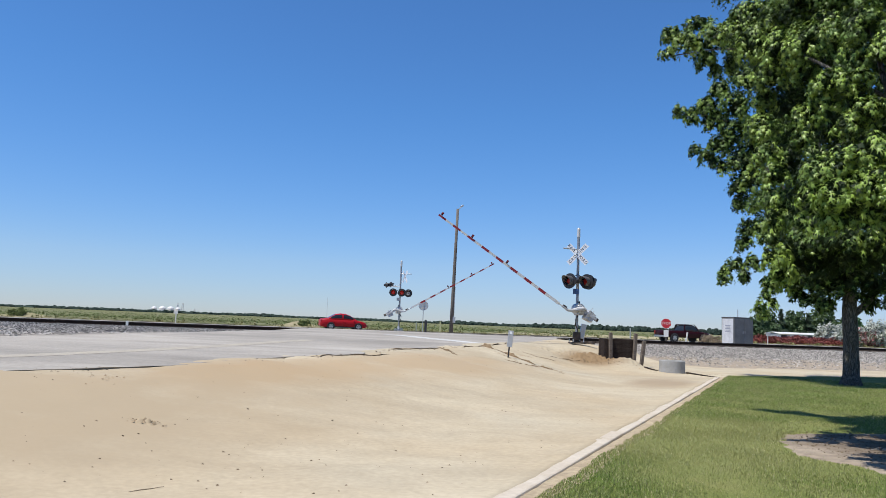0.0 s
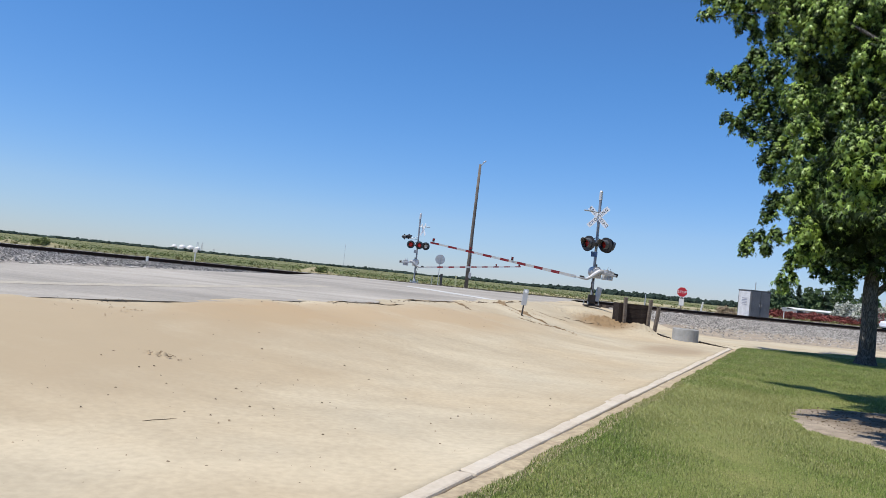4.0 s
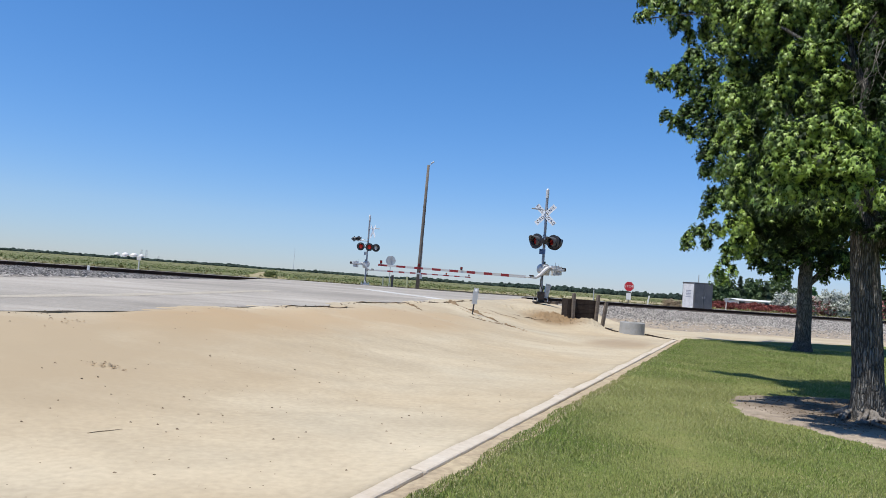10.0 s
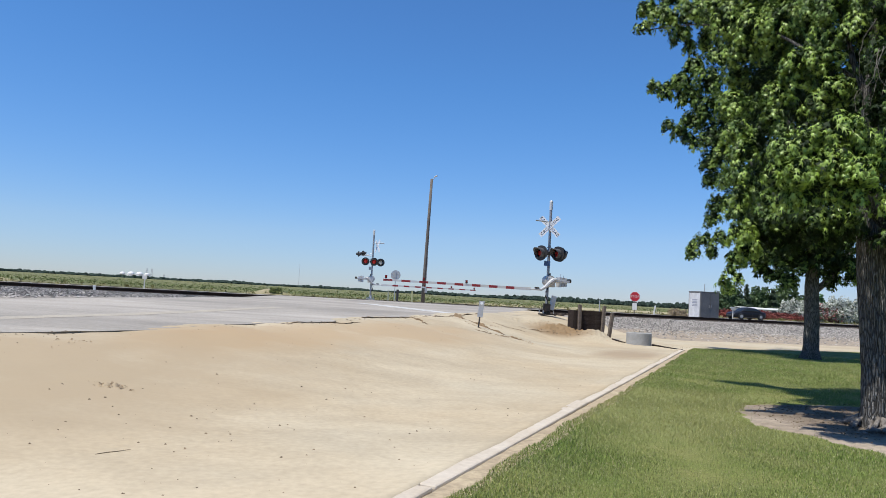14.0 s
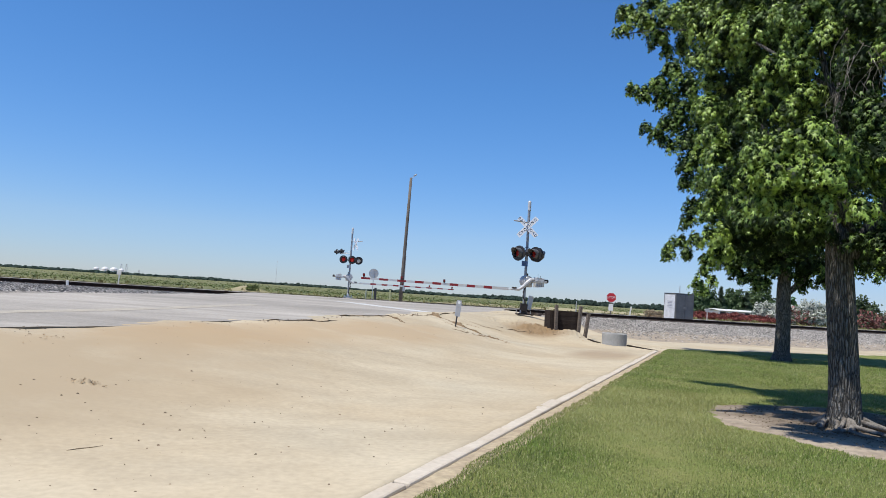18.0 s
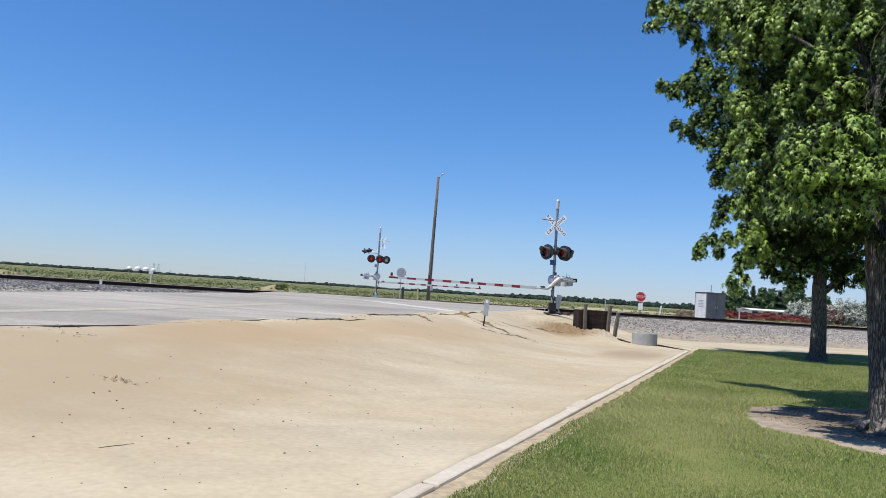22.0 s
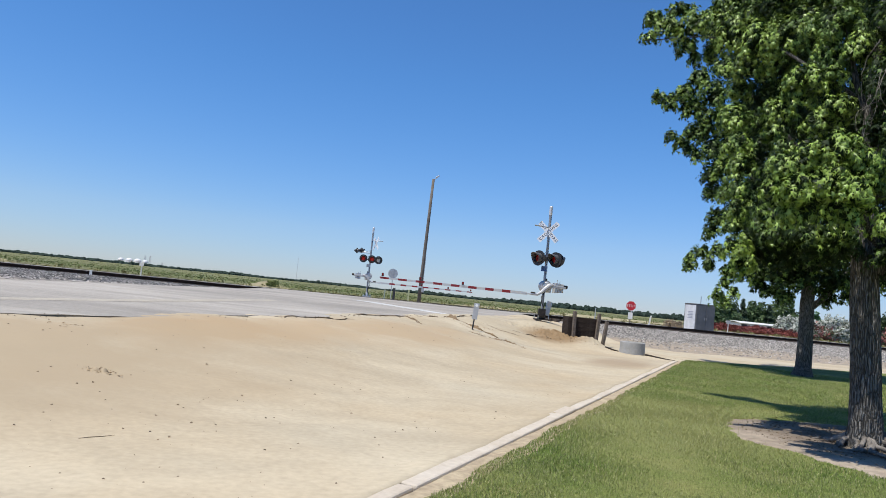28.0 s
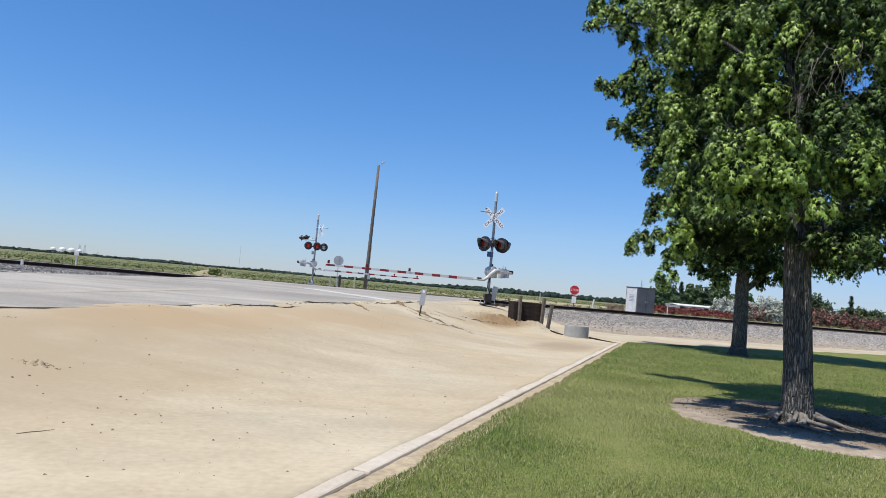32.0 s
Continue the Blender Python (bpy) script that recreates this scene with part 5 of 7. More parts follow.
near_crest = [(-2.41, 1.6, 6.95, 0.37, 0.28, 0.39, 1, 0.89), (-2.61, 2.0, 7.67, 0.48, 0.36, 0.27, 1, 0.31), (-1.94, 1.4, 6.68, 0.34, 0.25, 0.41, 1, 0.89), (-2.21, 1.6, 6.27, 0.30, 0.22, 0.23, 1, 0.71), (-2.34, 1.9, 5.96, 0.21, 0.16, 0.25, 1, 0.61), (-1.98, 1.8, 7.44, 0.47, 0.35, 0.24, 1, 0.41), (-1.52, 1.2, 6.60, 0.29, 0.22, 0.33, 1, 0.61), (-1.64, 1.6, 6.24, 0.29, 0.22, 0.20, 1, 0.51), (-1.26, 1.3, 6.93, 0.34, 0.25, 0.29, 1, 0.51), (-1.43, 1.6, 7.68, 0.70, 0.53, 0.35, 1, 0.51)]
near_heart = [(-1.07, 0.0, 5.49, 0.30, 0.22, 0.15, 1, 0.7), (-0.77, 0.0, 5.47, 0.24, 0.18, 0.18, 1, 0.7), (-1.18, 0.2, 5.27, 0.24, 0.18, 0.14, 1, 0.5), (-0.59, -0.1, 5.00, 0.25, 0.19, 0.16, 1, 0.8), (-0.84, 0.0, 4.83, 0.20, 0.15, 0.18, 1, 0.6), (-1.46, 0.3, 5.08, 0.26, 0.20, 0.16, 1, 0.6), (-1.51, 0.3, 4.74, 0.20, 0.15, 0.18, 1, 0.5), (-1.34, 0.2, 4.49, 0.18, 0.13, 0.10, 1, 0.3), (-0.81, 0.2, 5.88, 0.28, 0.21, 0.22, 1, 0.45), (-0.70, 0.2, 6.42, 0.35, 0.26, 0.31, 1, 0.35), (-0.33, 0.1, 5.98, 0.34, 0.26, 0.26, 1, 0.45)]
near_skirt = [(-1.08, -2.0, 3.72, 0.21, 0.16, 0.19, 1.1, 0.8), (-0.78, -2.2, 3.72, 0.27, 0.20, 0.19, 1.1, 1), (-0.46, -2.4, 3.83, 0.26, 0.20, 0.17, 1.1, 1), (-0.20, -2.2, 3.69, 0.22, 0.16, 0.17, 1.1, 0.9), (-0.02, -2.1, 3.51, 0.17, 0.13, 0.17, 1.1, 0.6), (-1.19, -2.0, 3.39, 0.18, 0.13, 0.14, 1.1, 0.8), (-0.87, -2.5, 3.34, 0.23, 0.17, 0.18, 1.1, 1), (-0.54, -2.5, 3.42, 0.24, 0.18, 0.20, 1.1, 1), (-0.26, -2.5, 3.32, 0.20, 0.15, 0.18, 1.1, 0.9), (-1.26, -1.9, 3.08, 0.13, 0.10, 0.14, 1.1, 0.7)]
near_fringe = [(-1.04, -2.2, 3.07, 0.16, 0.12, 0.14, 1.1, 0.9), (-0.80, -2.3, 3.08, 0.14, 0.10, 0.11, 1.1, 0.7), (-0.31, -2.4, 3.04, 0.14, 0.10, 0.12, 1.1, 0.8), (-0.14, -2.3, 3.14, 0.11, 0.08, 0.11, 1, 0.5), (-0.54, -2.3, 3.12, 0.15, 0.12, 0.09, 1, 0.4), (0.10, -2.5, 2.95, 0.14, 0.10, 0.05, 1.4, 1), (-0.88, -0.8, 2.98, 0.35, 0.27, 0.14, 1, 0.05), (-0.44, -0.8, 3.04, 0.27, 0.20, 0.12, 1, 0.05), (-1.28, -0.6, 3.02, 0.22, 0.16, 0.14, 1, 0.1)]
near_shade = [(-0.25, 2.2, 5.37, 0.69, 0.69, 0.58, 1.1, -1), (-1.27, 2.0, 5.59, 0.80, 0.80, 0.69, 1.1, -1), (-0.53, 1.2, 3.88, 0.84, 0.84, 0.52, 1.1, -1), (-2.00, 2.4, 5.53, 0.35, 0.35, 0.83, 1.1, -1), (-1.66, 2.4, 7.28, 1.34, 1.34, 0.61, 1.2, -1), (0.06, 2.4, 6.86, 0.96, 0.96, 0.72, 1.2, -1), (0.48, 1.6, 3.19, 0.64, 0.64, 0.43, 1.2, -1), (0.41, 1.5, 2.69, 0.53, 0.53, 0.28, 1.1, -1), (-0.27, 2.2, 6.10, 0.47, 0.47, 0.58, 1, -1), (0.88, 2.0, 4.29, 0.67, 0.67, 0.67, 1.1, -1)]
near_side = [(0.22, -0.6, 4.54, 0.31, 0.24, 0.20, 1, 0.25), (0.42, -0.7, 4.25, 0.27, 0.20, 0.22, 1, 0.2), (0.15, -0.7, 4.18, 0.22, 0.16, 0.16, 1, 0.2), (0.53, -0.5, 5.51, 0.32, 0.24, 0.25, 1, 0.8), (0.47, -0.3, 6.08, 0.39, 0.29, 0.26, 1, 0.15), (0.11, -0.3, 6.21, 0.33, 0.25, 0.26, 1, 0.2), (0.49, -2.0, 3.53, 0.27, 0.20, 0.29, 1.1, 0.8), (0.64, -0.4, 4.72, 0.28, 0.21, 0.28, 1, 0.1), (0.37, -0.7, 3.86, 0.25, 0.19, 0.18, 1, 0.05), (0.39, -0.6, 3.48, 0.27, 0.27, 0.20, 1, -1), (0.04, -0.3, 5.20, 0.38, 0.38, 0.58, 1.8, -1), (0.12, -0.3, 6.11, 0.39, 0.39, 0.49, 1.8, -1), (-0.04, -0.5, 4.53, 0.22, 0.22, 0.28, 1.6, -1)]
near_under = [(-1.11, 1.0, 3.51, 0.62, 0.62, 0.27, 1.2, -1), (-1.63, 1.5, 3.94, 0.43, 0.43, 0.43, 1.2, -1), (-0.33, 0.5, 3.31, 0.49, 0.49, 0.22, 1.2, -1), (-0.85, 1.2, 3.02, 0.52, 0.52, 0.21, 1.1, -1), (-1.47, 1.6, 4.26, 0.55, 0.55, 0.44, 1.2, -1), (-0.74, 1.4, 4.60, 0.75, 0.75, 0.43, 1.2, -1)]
near_beyond = [(0.53, -0.4, 2.75, 0.40, 0.30, 0.24, 1.3, 0.05), (0.14, -0.2, 2.73, 0.33, 0.33, 0.19, 1, -1), (1.13, 0.0, 5.37, 0.59, 0.44, 0.59, 0.55, 0.4), (1.20, -0.2, 4.18, 0.67, 0.50, 0.57, 0.55, 0.4), (1.27, 0.2, 3.20, 0.68, 0.68, 0.48, 0.55, -1), (1.76, 0.2, 4.89, 0.80, 0.60, 0.90, 0.55, 0.4), (1.82, 0.0, 3.57, 0.77, 0.58, 0.67, 0.55, 0.4), (2.56, 0.4, 4.26, 0.91, 0.68, 0.91, 0.55, 0.4), (1.02, 0.3, 2.55, 0.48, 0.48, 0.25, 0.55, -1), (1.67, 0.2, 2.81, 0.68, 0.68, 0.39, 0.55, -1)]
near_crown = [(-1.36, 2.8, 9.10, 1.04, 0.78, 0.65, 0.55, 0.4), (0.02, 2.0, 8.16, 1.33, 1.00, 0.73, 0.55, 0.3), (-0.57, 2.4, 9.65, 1.42, 1.07, 0.77, 0.55, 0.4), (0.68, 1.8, 8.96, 1.59, 1.19, 0.86, 0.55, 0.4), (-0.04, 2.0, 10.37, 1.42, 1.07, 0.90, 0.55, 0.4), (-0.16, 1.8, 11.33, 1.06, 0.79, 0.92, 0.55, 0.4), (1.38, 1.4, 7.46, 1.38, 1.03, 0.80, 0.55, 0.2)]
near_lobes = near_reach + near_droop + near_veil + near_crest + near_heart + near_skirt + near_fringe + near_shade + near_side + near_under + near_beyond + near_crown
shade_tree(NEAR_TREE, "leafy sweetgum tree with ridged grey-brown bark on the lawn", [(0, 0, -0.1), (0.0, 0, 0.25), (-0.03, 0.02, 0.9), (-0.09, 0.06, 2.0), (-0.14, 0.09, 3.0), (-0.17, 0.13, 4.4), (-0.1, 0.1, 6), (0, 0.1, 8)], [0.27, 0.22, 0.195, 0.185, 0.165, 0.09, 0.05, 0.02],
           [([(0, 0, 2.55), (0.35, -0.1, 3.2), (0.9, -0.3, 4.3)], [0.10, 0.075, 0.04]), ([(0, 0, 2.9), (-0.3, -0.6, 3.5), (-0.5, -1.3, 3.9)], [0.075, 0.05, 0.02]), ([(0, 0, 3.6), (0.7, 0.3, 4.6), (1.6, 0.3, 5.4)], [0.08, 0.05, 0.02]), ([(0, 0, 4.2), (-0.4, 0.3, 5.4), (-0.6, 0.3, 6.4)], [0.07, 0.045, 0.02]), ([(-0.4, 0.2, 5.2), (-1.8, 1.4, 6.6), (-3.2, 2.1, 7.1), (-4.3, 2.3, 7.2)], [0.03, 0.024, 0.016, 0.008])],
           near_lobes, 8, 0.25, 84, 0.085, True, 22)

rr = random.Random(17)
near_tree = [o for o in bpy.data.objects if o.name.startswith("shade_tree") and not o.parent][-1]
for k in range(22):
    a = 0.29 * k + rr.uniform(-0.12, 0.12)
    reach = rr.uniform(0.45, 0.95) + 0.35 * max(0.0, math.cos(a + 0.9))
    pts, radii = [], []
    for j in range(9):
        f = j / 8
        q = 0.15 + (reach - 0.15) * f
        aa = a + 0.30 * math.sin(3.7 * f + k) + 0.10 * math.sin(11 * f + 2 * k)
        pts.append((math.cos(aa) * q, math.sin(aa) * q, 0.17 * (1 - f) ** 2.4 + 0.072 - 0.035 * f + 0.02 * math.sin(8 * f + k)))
        radii.append((0.036 * (1 - f) + 0.008) * (1 + 0.18 * math.sin(17 * f + 3 * k)))
    bm = bmnew()
    sweep(bm, pts, radii, 8)
    sub("root", bm, ROOT, near_tree, label="gnarled pale grey surface root", smooth=True)
verts, faces = [], []
for k in range(2600):
    a, q = rr.uniform(0, 2 * math.pi), rr.random() * 2.3
    x, y = RING_AT[0] + math.cos(a) * q, RING_AT[1] + math.sin(a) * q
    if not dirt_patch(x, y) and rr.random() > 0.1:
        continue
    s0, t0 = rr.uniform(0.008, 0.026), rr.uniform(0, 6.3)
    i = len(verts)
    for j, (w, l) in enumerate(((0, -1), (0.5, 0), (0, 1.1), (-0.5, 0))):
        verts.append((x + s0 * (w * math.cos(t0) - l * math.sin(t0)), y + s0 * (w * math.sin(t0) + l * math.cos(t0)), 0.085 + 0.012 * rr.random() + (0.012 if j % 2 else 0)))
    faces.append((i, i + 1, i + 2, i + 3))
tagged(ob_from("leaf_litter", verts, faces, mat("dry_leaf", (0.115, 0.083, 0.05), 0.9, objvar=0.6, island=True, spec=0.1)), "dry brown leaves scattered on bare earth", "leaf litter", kind="stuff")

# ---- fields, woods and what lies beyond the highway ----
CROP = mat("crop_leaf", (0.110, 0.136, 0.046), 0.75, objvar=0.15, island=True, spec=0.2)
WOODS = mat("far_woods", (0.028, 0.043, 0.033), 0.9, objvar=0.30, island=True, spec=0.1)
field = tagged(grid_sheet("field", spaced((-1500, 1500, 150)), spaced((0, 700, 70)), lambda x, y: 0.0, mat("field_soil", (0.132, 0.145, 0.062), 0.95, second=(0.185, 0.175, 0.095), scale=0.05, grain=0.2, spec=0.1)), "flat green crop field to the horizon", "field", kind="structure")
field.matrix_basis = Matrix.Translation((*xy(0, HW_V + 7.5), 0.66)) @ pose(0, 0, 0, 0, 0, 18)


def tufts(name, items, material, label, category, quads=12, seed=1, flat=1.0, size=1.0):
    """Bushes of crossed leaf blades; items are (x, y, z, radius, height)."""
    rng = np.random.default_rng(seed)
    items = np.array(items)
    n = len(items)
    th, ph = rng.uniform(0, 2 * np.pi, (n, quads)), rng.uniform(0.1, 1.0, (n, quads))
    rr = np.sqrt(1 - (ph - 0.35).clip(0) ** 2) * rng.uniform(0.5, 1.05, (n, quads))
    c = np.stack([items[:, :1] + np.cos(th) * rr * items[:, 3:4], items[:, 1:2] + np.sin(th) * rr * items[:, 3:4], items[:, 2:3] + ph * items[:, 4:5]], -1).reshape(-1, 3)
    s = np.repeat(np.sqrt(items[:, 3] * items[:, 4]), quads) * rng.uniform(0.28, 0.5, n * quads) * size
    a, b = rng.normal(size=(len(c), 3)), rng.normal(size=(len(c), 3))
    a[:, 2] *= flat
    b[:, 2] *= flat
    a /= np.linalg.norm(a, axis=1, keepdims=True)
    b -= a * (a * b).sum(1, keepdims=True)
    b /= np.linalg.norm(b, axis=1, keepdims=True)
    co = np.stack([c - a * s[:, None], c + b * s[:, None] * 0.7, c + a * s[:, None], c - b * s[:, None] * 0.7], 1).reshape(-1, 3)
    me = bpy.data.meshes.new(name)
    me.vertices.add(len(co))
    me.vertices.foreach_set("co", co.ravel())
    me.loops.add(len(co))
    me.loops.foreach_set("vertex_index", np.arange(len(co)))
    me.polygons.add(len(c))
    me.polygons.foreach_set("loop_start", np.arange(0, len(co), 4))
    me.update(calc_edges=True)
    me.materials.append(material)
    return tagged(new(name, me), label, category, kind="stuff")


rnd = random.Random(7)
items = []
v = HW_V + 9
while v < 330:
    reach = 0.62 * v
    step = 0.95 if v < 110 else 2.2 if v < 180 else 4.0
    u = -reach - 10
    while u < reach * 1.5 + 30:
        x, y = xy(u + rnd.uniform(-0.3, 0.3), v + rnd.uniform(-0.4, 0.4))
        if rnd.random() < 0.9 and (x < 0.16 * y + 6 or y > 118 and x < 90):
            k = 1 + (v - 75) / 300
            items.append((x, y, 0.65, rnd.uniform(0.45, 0.8) * k, rnd.uniform(0.22, 0.40)))
        u += step
    v += 2.4 if v < 110 else 6 if v < 180 else 14
tufts("crop_rows", items, CROP, "rows of low green crop plants", "crops", 16, 1, 0.14, 0.52)
items = []
for k in range(700):
    u, v = rnd.uniform(-80, 110), HW_V - rnd.uniform(6, 16)
    x, y = xy(u, v)
    if abs(u - 24) > 14:
        items.append((x, y, height(x, y) - 0.02, rnd.uniform(0.12, 0.3), rnd.uniform(0.06, 0.2)))
for k in range(420):
    x, y = xy(rnd.uniform(-90, 125), HW_V + rnd.uniform(5.6, 8.5))
    items.append((x, y, 0.60, rnd.uniform(0.15, 0.4), rnd.uniform(0.12, 0.35)))
tufts("verge_weeds", items, mat("dry_weeds", (0.187, 0.18, 0.079), 0.8, objvar=0.4, island=True, spec=0.1), "dry weeds along the highway verge", "weeds", 9, 3)
items = []
for k in range(4200):
    a = radians(rnd.uniform(-48, 48))
    r = rnd.uniform(620, 760)
    side = math.degrees(a)
    h = rnd.uniform(1.5, 2.9) * (0.80 + 0.45 * noise.noise((side * 0.25, 0, 0)) + 0.9 * smooth(-5, 18, side))
    items.append((r * math.sin(a), r * math.cos(a), 0.7, rnd.uniform(1.1, 2.9), h * rnd.uniform(0.65, 1.2)))
def domes(name, items, material, label):
    """Rounded tree crowns far away, each an uneven dome."""
    rng = np.random.default_rng(5)
    ring = np.array([(math.cos(a), math.sin(a)) for a in [2 * math.pi * k / 7 for k in range(7)]])
    verts, faces = [], []
    for x, y, z, r, h in items:
        i = len(verts)
        for f, g in ((1.0, 0.0), (0.95, 0.45), (0.66, 0.8)):
            for cx, cy in ring * r * f:
                j = rng.uniform(0.7, 1.3)
                verts.append((x + cx * j, y + cy * j, z + h * g * rng.uniform(0.75, 1.25)))
        verts.append((x, y, z + h))
        for lv in range(2):
            faces += [(i + 7 * lv + k, i + 7 * lv + (k + 1) % 7, i + 7 * lv + 7 + (k + 1) % 7, i + 7 * lv + 7 + k) for k in range(7)]
        faces += [(i + 14 + k, i + 14 + (k + 1) % 7, i + 21) for k in range(7)]
    return tagged(ob_from(name, verts, faces, material), label, "woods", kind="stuff")


domes("far_woods", items, WOODS, "distant dark green line of trees")


def verge_height(x, y):
    return 0.672 + 0.02 * noise.noise((x * 0.3, y * 0.3, 0))


verge = grid_sheet("dry_verge", spaced((0, 62, 3)), spaced((0, 34, 3)), verge_height, mat("dry_stubble", (0.36, 0.305, 0.195), 0.95, second=(0.27, 0.25, 0.13), scale=0.25, grain=0.25, spec=0.1), keep=lambda x, y: x > 8 + 0.5 * y)
verge.matrix_basis = Matrix.Translation((*xy(22, HW_V + 7.6), 0)) @ pose(0, 0, 0, 0, 0, 18)
tagged(verge, "pale dry stubble between the highway and the field", "verge", kind="structure")


def tanks():
    for x, r in ((-351, 3.4), (-340.8, 4.2), (-330.6, 4.3), (-321.5, 3.2)):
        bm = bmnew()
        bmesh.ops.create_icosphere(bm, subdivisions=3, radius=r)
        for vtx in bm.verts:
            vtx.co.z = max(vtx.co.z * 0.8, -0.5)
        s = empty("storage_tank", Matrix.Translation((x, 900, 5.0)), "white domed storage tank far across the field", "storage tank", "tanks on the horizon")
        sub("dome", bm, WHITE, s, smooth=True)
        bm = bmnew()
        rod(bm, (0, 0, -4.4), (0, 0, -0.4), r * 0.98, seg=24)
        sub("wall", bm, WHITE, s)
    for x, h in ((-323, 12.5), (-317, 12.5), (-302, 6)):
        s = empty("lattice_tower", Matrix.Translation((x, 903, 0.7)), "thin grey tower among the distant tanks", "tower", "tanks on the horizon")
        bm = bmnew()
        for sx in (-1, 1):
            for sy in (-1, 1):
                rod(bm, (sx * 1.3, sy * 1.3, 0), (sx * 0.5, sy * 0.5, h), 0.16, 0.1, seg=5)
        sub("frame", bm, GALV, s)
        bm = bmnew()
        for k in range(6):
            z = h * k / 6
            f = 1.3 - 0.8 * k / 6
            rod(bm, (-f, -f, z), (f, -f, z + h / 6), 0.08, seg=4)
            rod(bm, (f, -f, z), (-f, -f, z + h / 6), 0.08, seg=4)
        sub("bracing", bm, GALV, s)
    s = empty("radio_mast", Matrix.Translation((-152.5, 1000, 0.7)), "very thin distant radio mast", "mast")
    bm = bmnew()
    rod(bm, (0, 0, 0), (0, 0, 30), 0.22, 0.14, seg=6)
    sub("shaft", bm, GALV, s)
    bm = bmnew()
    rod(bm, (0, 0, 30), (0, 0, 31.5), 0.1, seg=6)
    sub("tip", bm, RED, s)


tanks()


def bush(at, rx, ry, rz, leaf, bloom, share, label, seed, category="shrub", group="", n=900, size=0.16):
    b = empty("shrub", Matrix.Translation(at) @ pose(0, 0, 0, 0, 0, 18), label, category, group)
    bm = bmnew()
    for k in range(5):
        a = k * 1.3
        sweep(bm, [(0, 0, -0.1), (math.cos(a) * rx * 0.3, math.sin(a) * ry * 0.3, rz * 0.4), (math.cos(a) * rx * 0.6, math.sin(a) * ry * 0.6, rz * 0.75)], [0.05, 0.035, 0.015], 6)
    sub("stem", bm, BARK, b)
    rng = np.random.default_rng(seed)
    d = rng.normal(size=(n, 3))
    d /= np.linalg.norm(d, axis=1, keepdims=True)
    d[:, 2] = np.abs(d[:, 2])
    lump = 1 + 0.22 * np.sin(6 * d[:, 0] + seed) + 0.18 * np.sin(8 * d[:, 1] + 5 * d[:, 2])
    c = d * np.array([rx, ry, rz]) * (rng.uniform(0.7, 1.05, n) * lump)[:, None]
    for name, mt, pick, k in (("foliage", leaf, np.arange(n) >= share * n, 1.0), ("bloom", bloom, np.arange(n) < share * n, 1.2)):
        cc = c[pick] * (1.03 if name == "bloom" else 1.0)
        if not len(cc):
            continue
        verts, faces = [], []
        for p in cc:
            for j in range(3):
                a, e = rng.normal(size=3), rng.normal(size=3)
                a /= np.linalg.norm(a)
                e -= a * (a @ e)
                e /= np.linalg.norm(e)
                o = p + rng.normal(0, size * 0.7, 3)
                s = size * k * rng.uniform(0.7, 1.3)
                i = len(verts)
                verts += [tuple(o - a * s), tuple(o + e * s * 0.55), tuple(o + a * s), tuple(o - e * s * 0.55)]
                faces.append((i, i + 1, i + 2, i + 3))
        ob_from(name, verts, faces, mt, b)
    return b


OLEANDER = mat("oleander_leaf", (0.05, 0.086, 0.036), 0.6, objvar=0.35, island=True)
REDLEAF = mat("dark_red_leaf", (0.13, 0.036, 0.028), 0.7, objvar=0.35, island=True)
REDBLOOM = mat("red_bloom", (0.215, 0.050, 0.038), 0.7, objvar=0.35, island=True)
PINKBLOOM = mat("dusky_pink_bloom", (0.22, 0.085, 0.075), 0.7, objvar=0.35, island=True)
WHITEBLOOM = mat("white_bloom", (0.53, 0.545, 0.48), 0.7, objvar=0.2, island=True)
CONIFER = mat("conifer_needles", (0.026, 0.05, 0.023), 0.7, objvar=0.35, island=True)
for k in range(9):
    u = 67.5 + 1.9 * k
    bush((*xy(u, 78 + 0.5 * (k % 2)), 0.70), 1.5, 1.3, 0.66 + 0.08 * (k % 3), REDLEAF, REDBLOOM, 0.6, "low hedge shrub covered in deep red flowers", 40 + k, group="red hedge", n=1900, size=0.09)
for k, (u, rz, sh) in enumerate(((83.3, 2.3, .6), (86.0, 2.4, .62), (88.3, 2.2, .45), (91.5, 2.9, .6), (94.2, 2.7, .55))):
    bush((*xy(u, 79 + 0.6 * (k % 2)), 0.70), 2.1, 1.6, rz, OLEANDER, WHITEBLOOM, sh + 0.05, "tall shrub covered in white flowers", 60 + k, group="white flowering shrubs", n=4000, size=0.112)
for k, (u, rz) in enumerate(((88.0, 2.0), (98.5, 2.6), (102.5, 2.3), (106.5, 1.8), (110.5, 1.9), (114.5, 1.7), (118.5, 1.9))):
    bush((*xy(u, 78.5 + 0.5 * (k % 2)), 0.70), 2.3, 1.6, rz, OLEANDER, PINKBLOOM, 0.6, "shrub with dusky red flowers", 80 + k, group="red flowering shrubs", n=700)
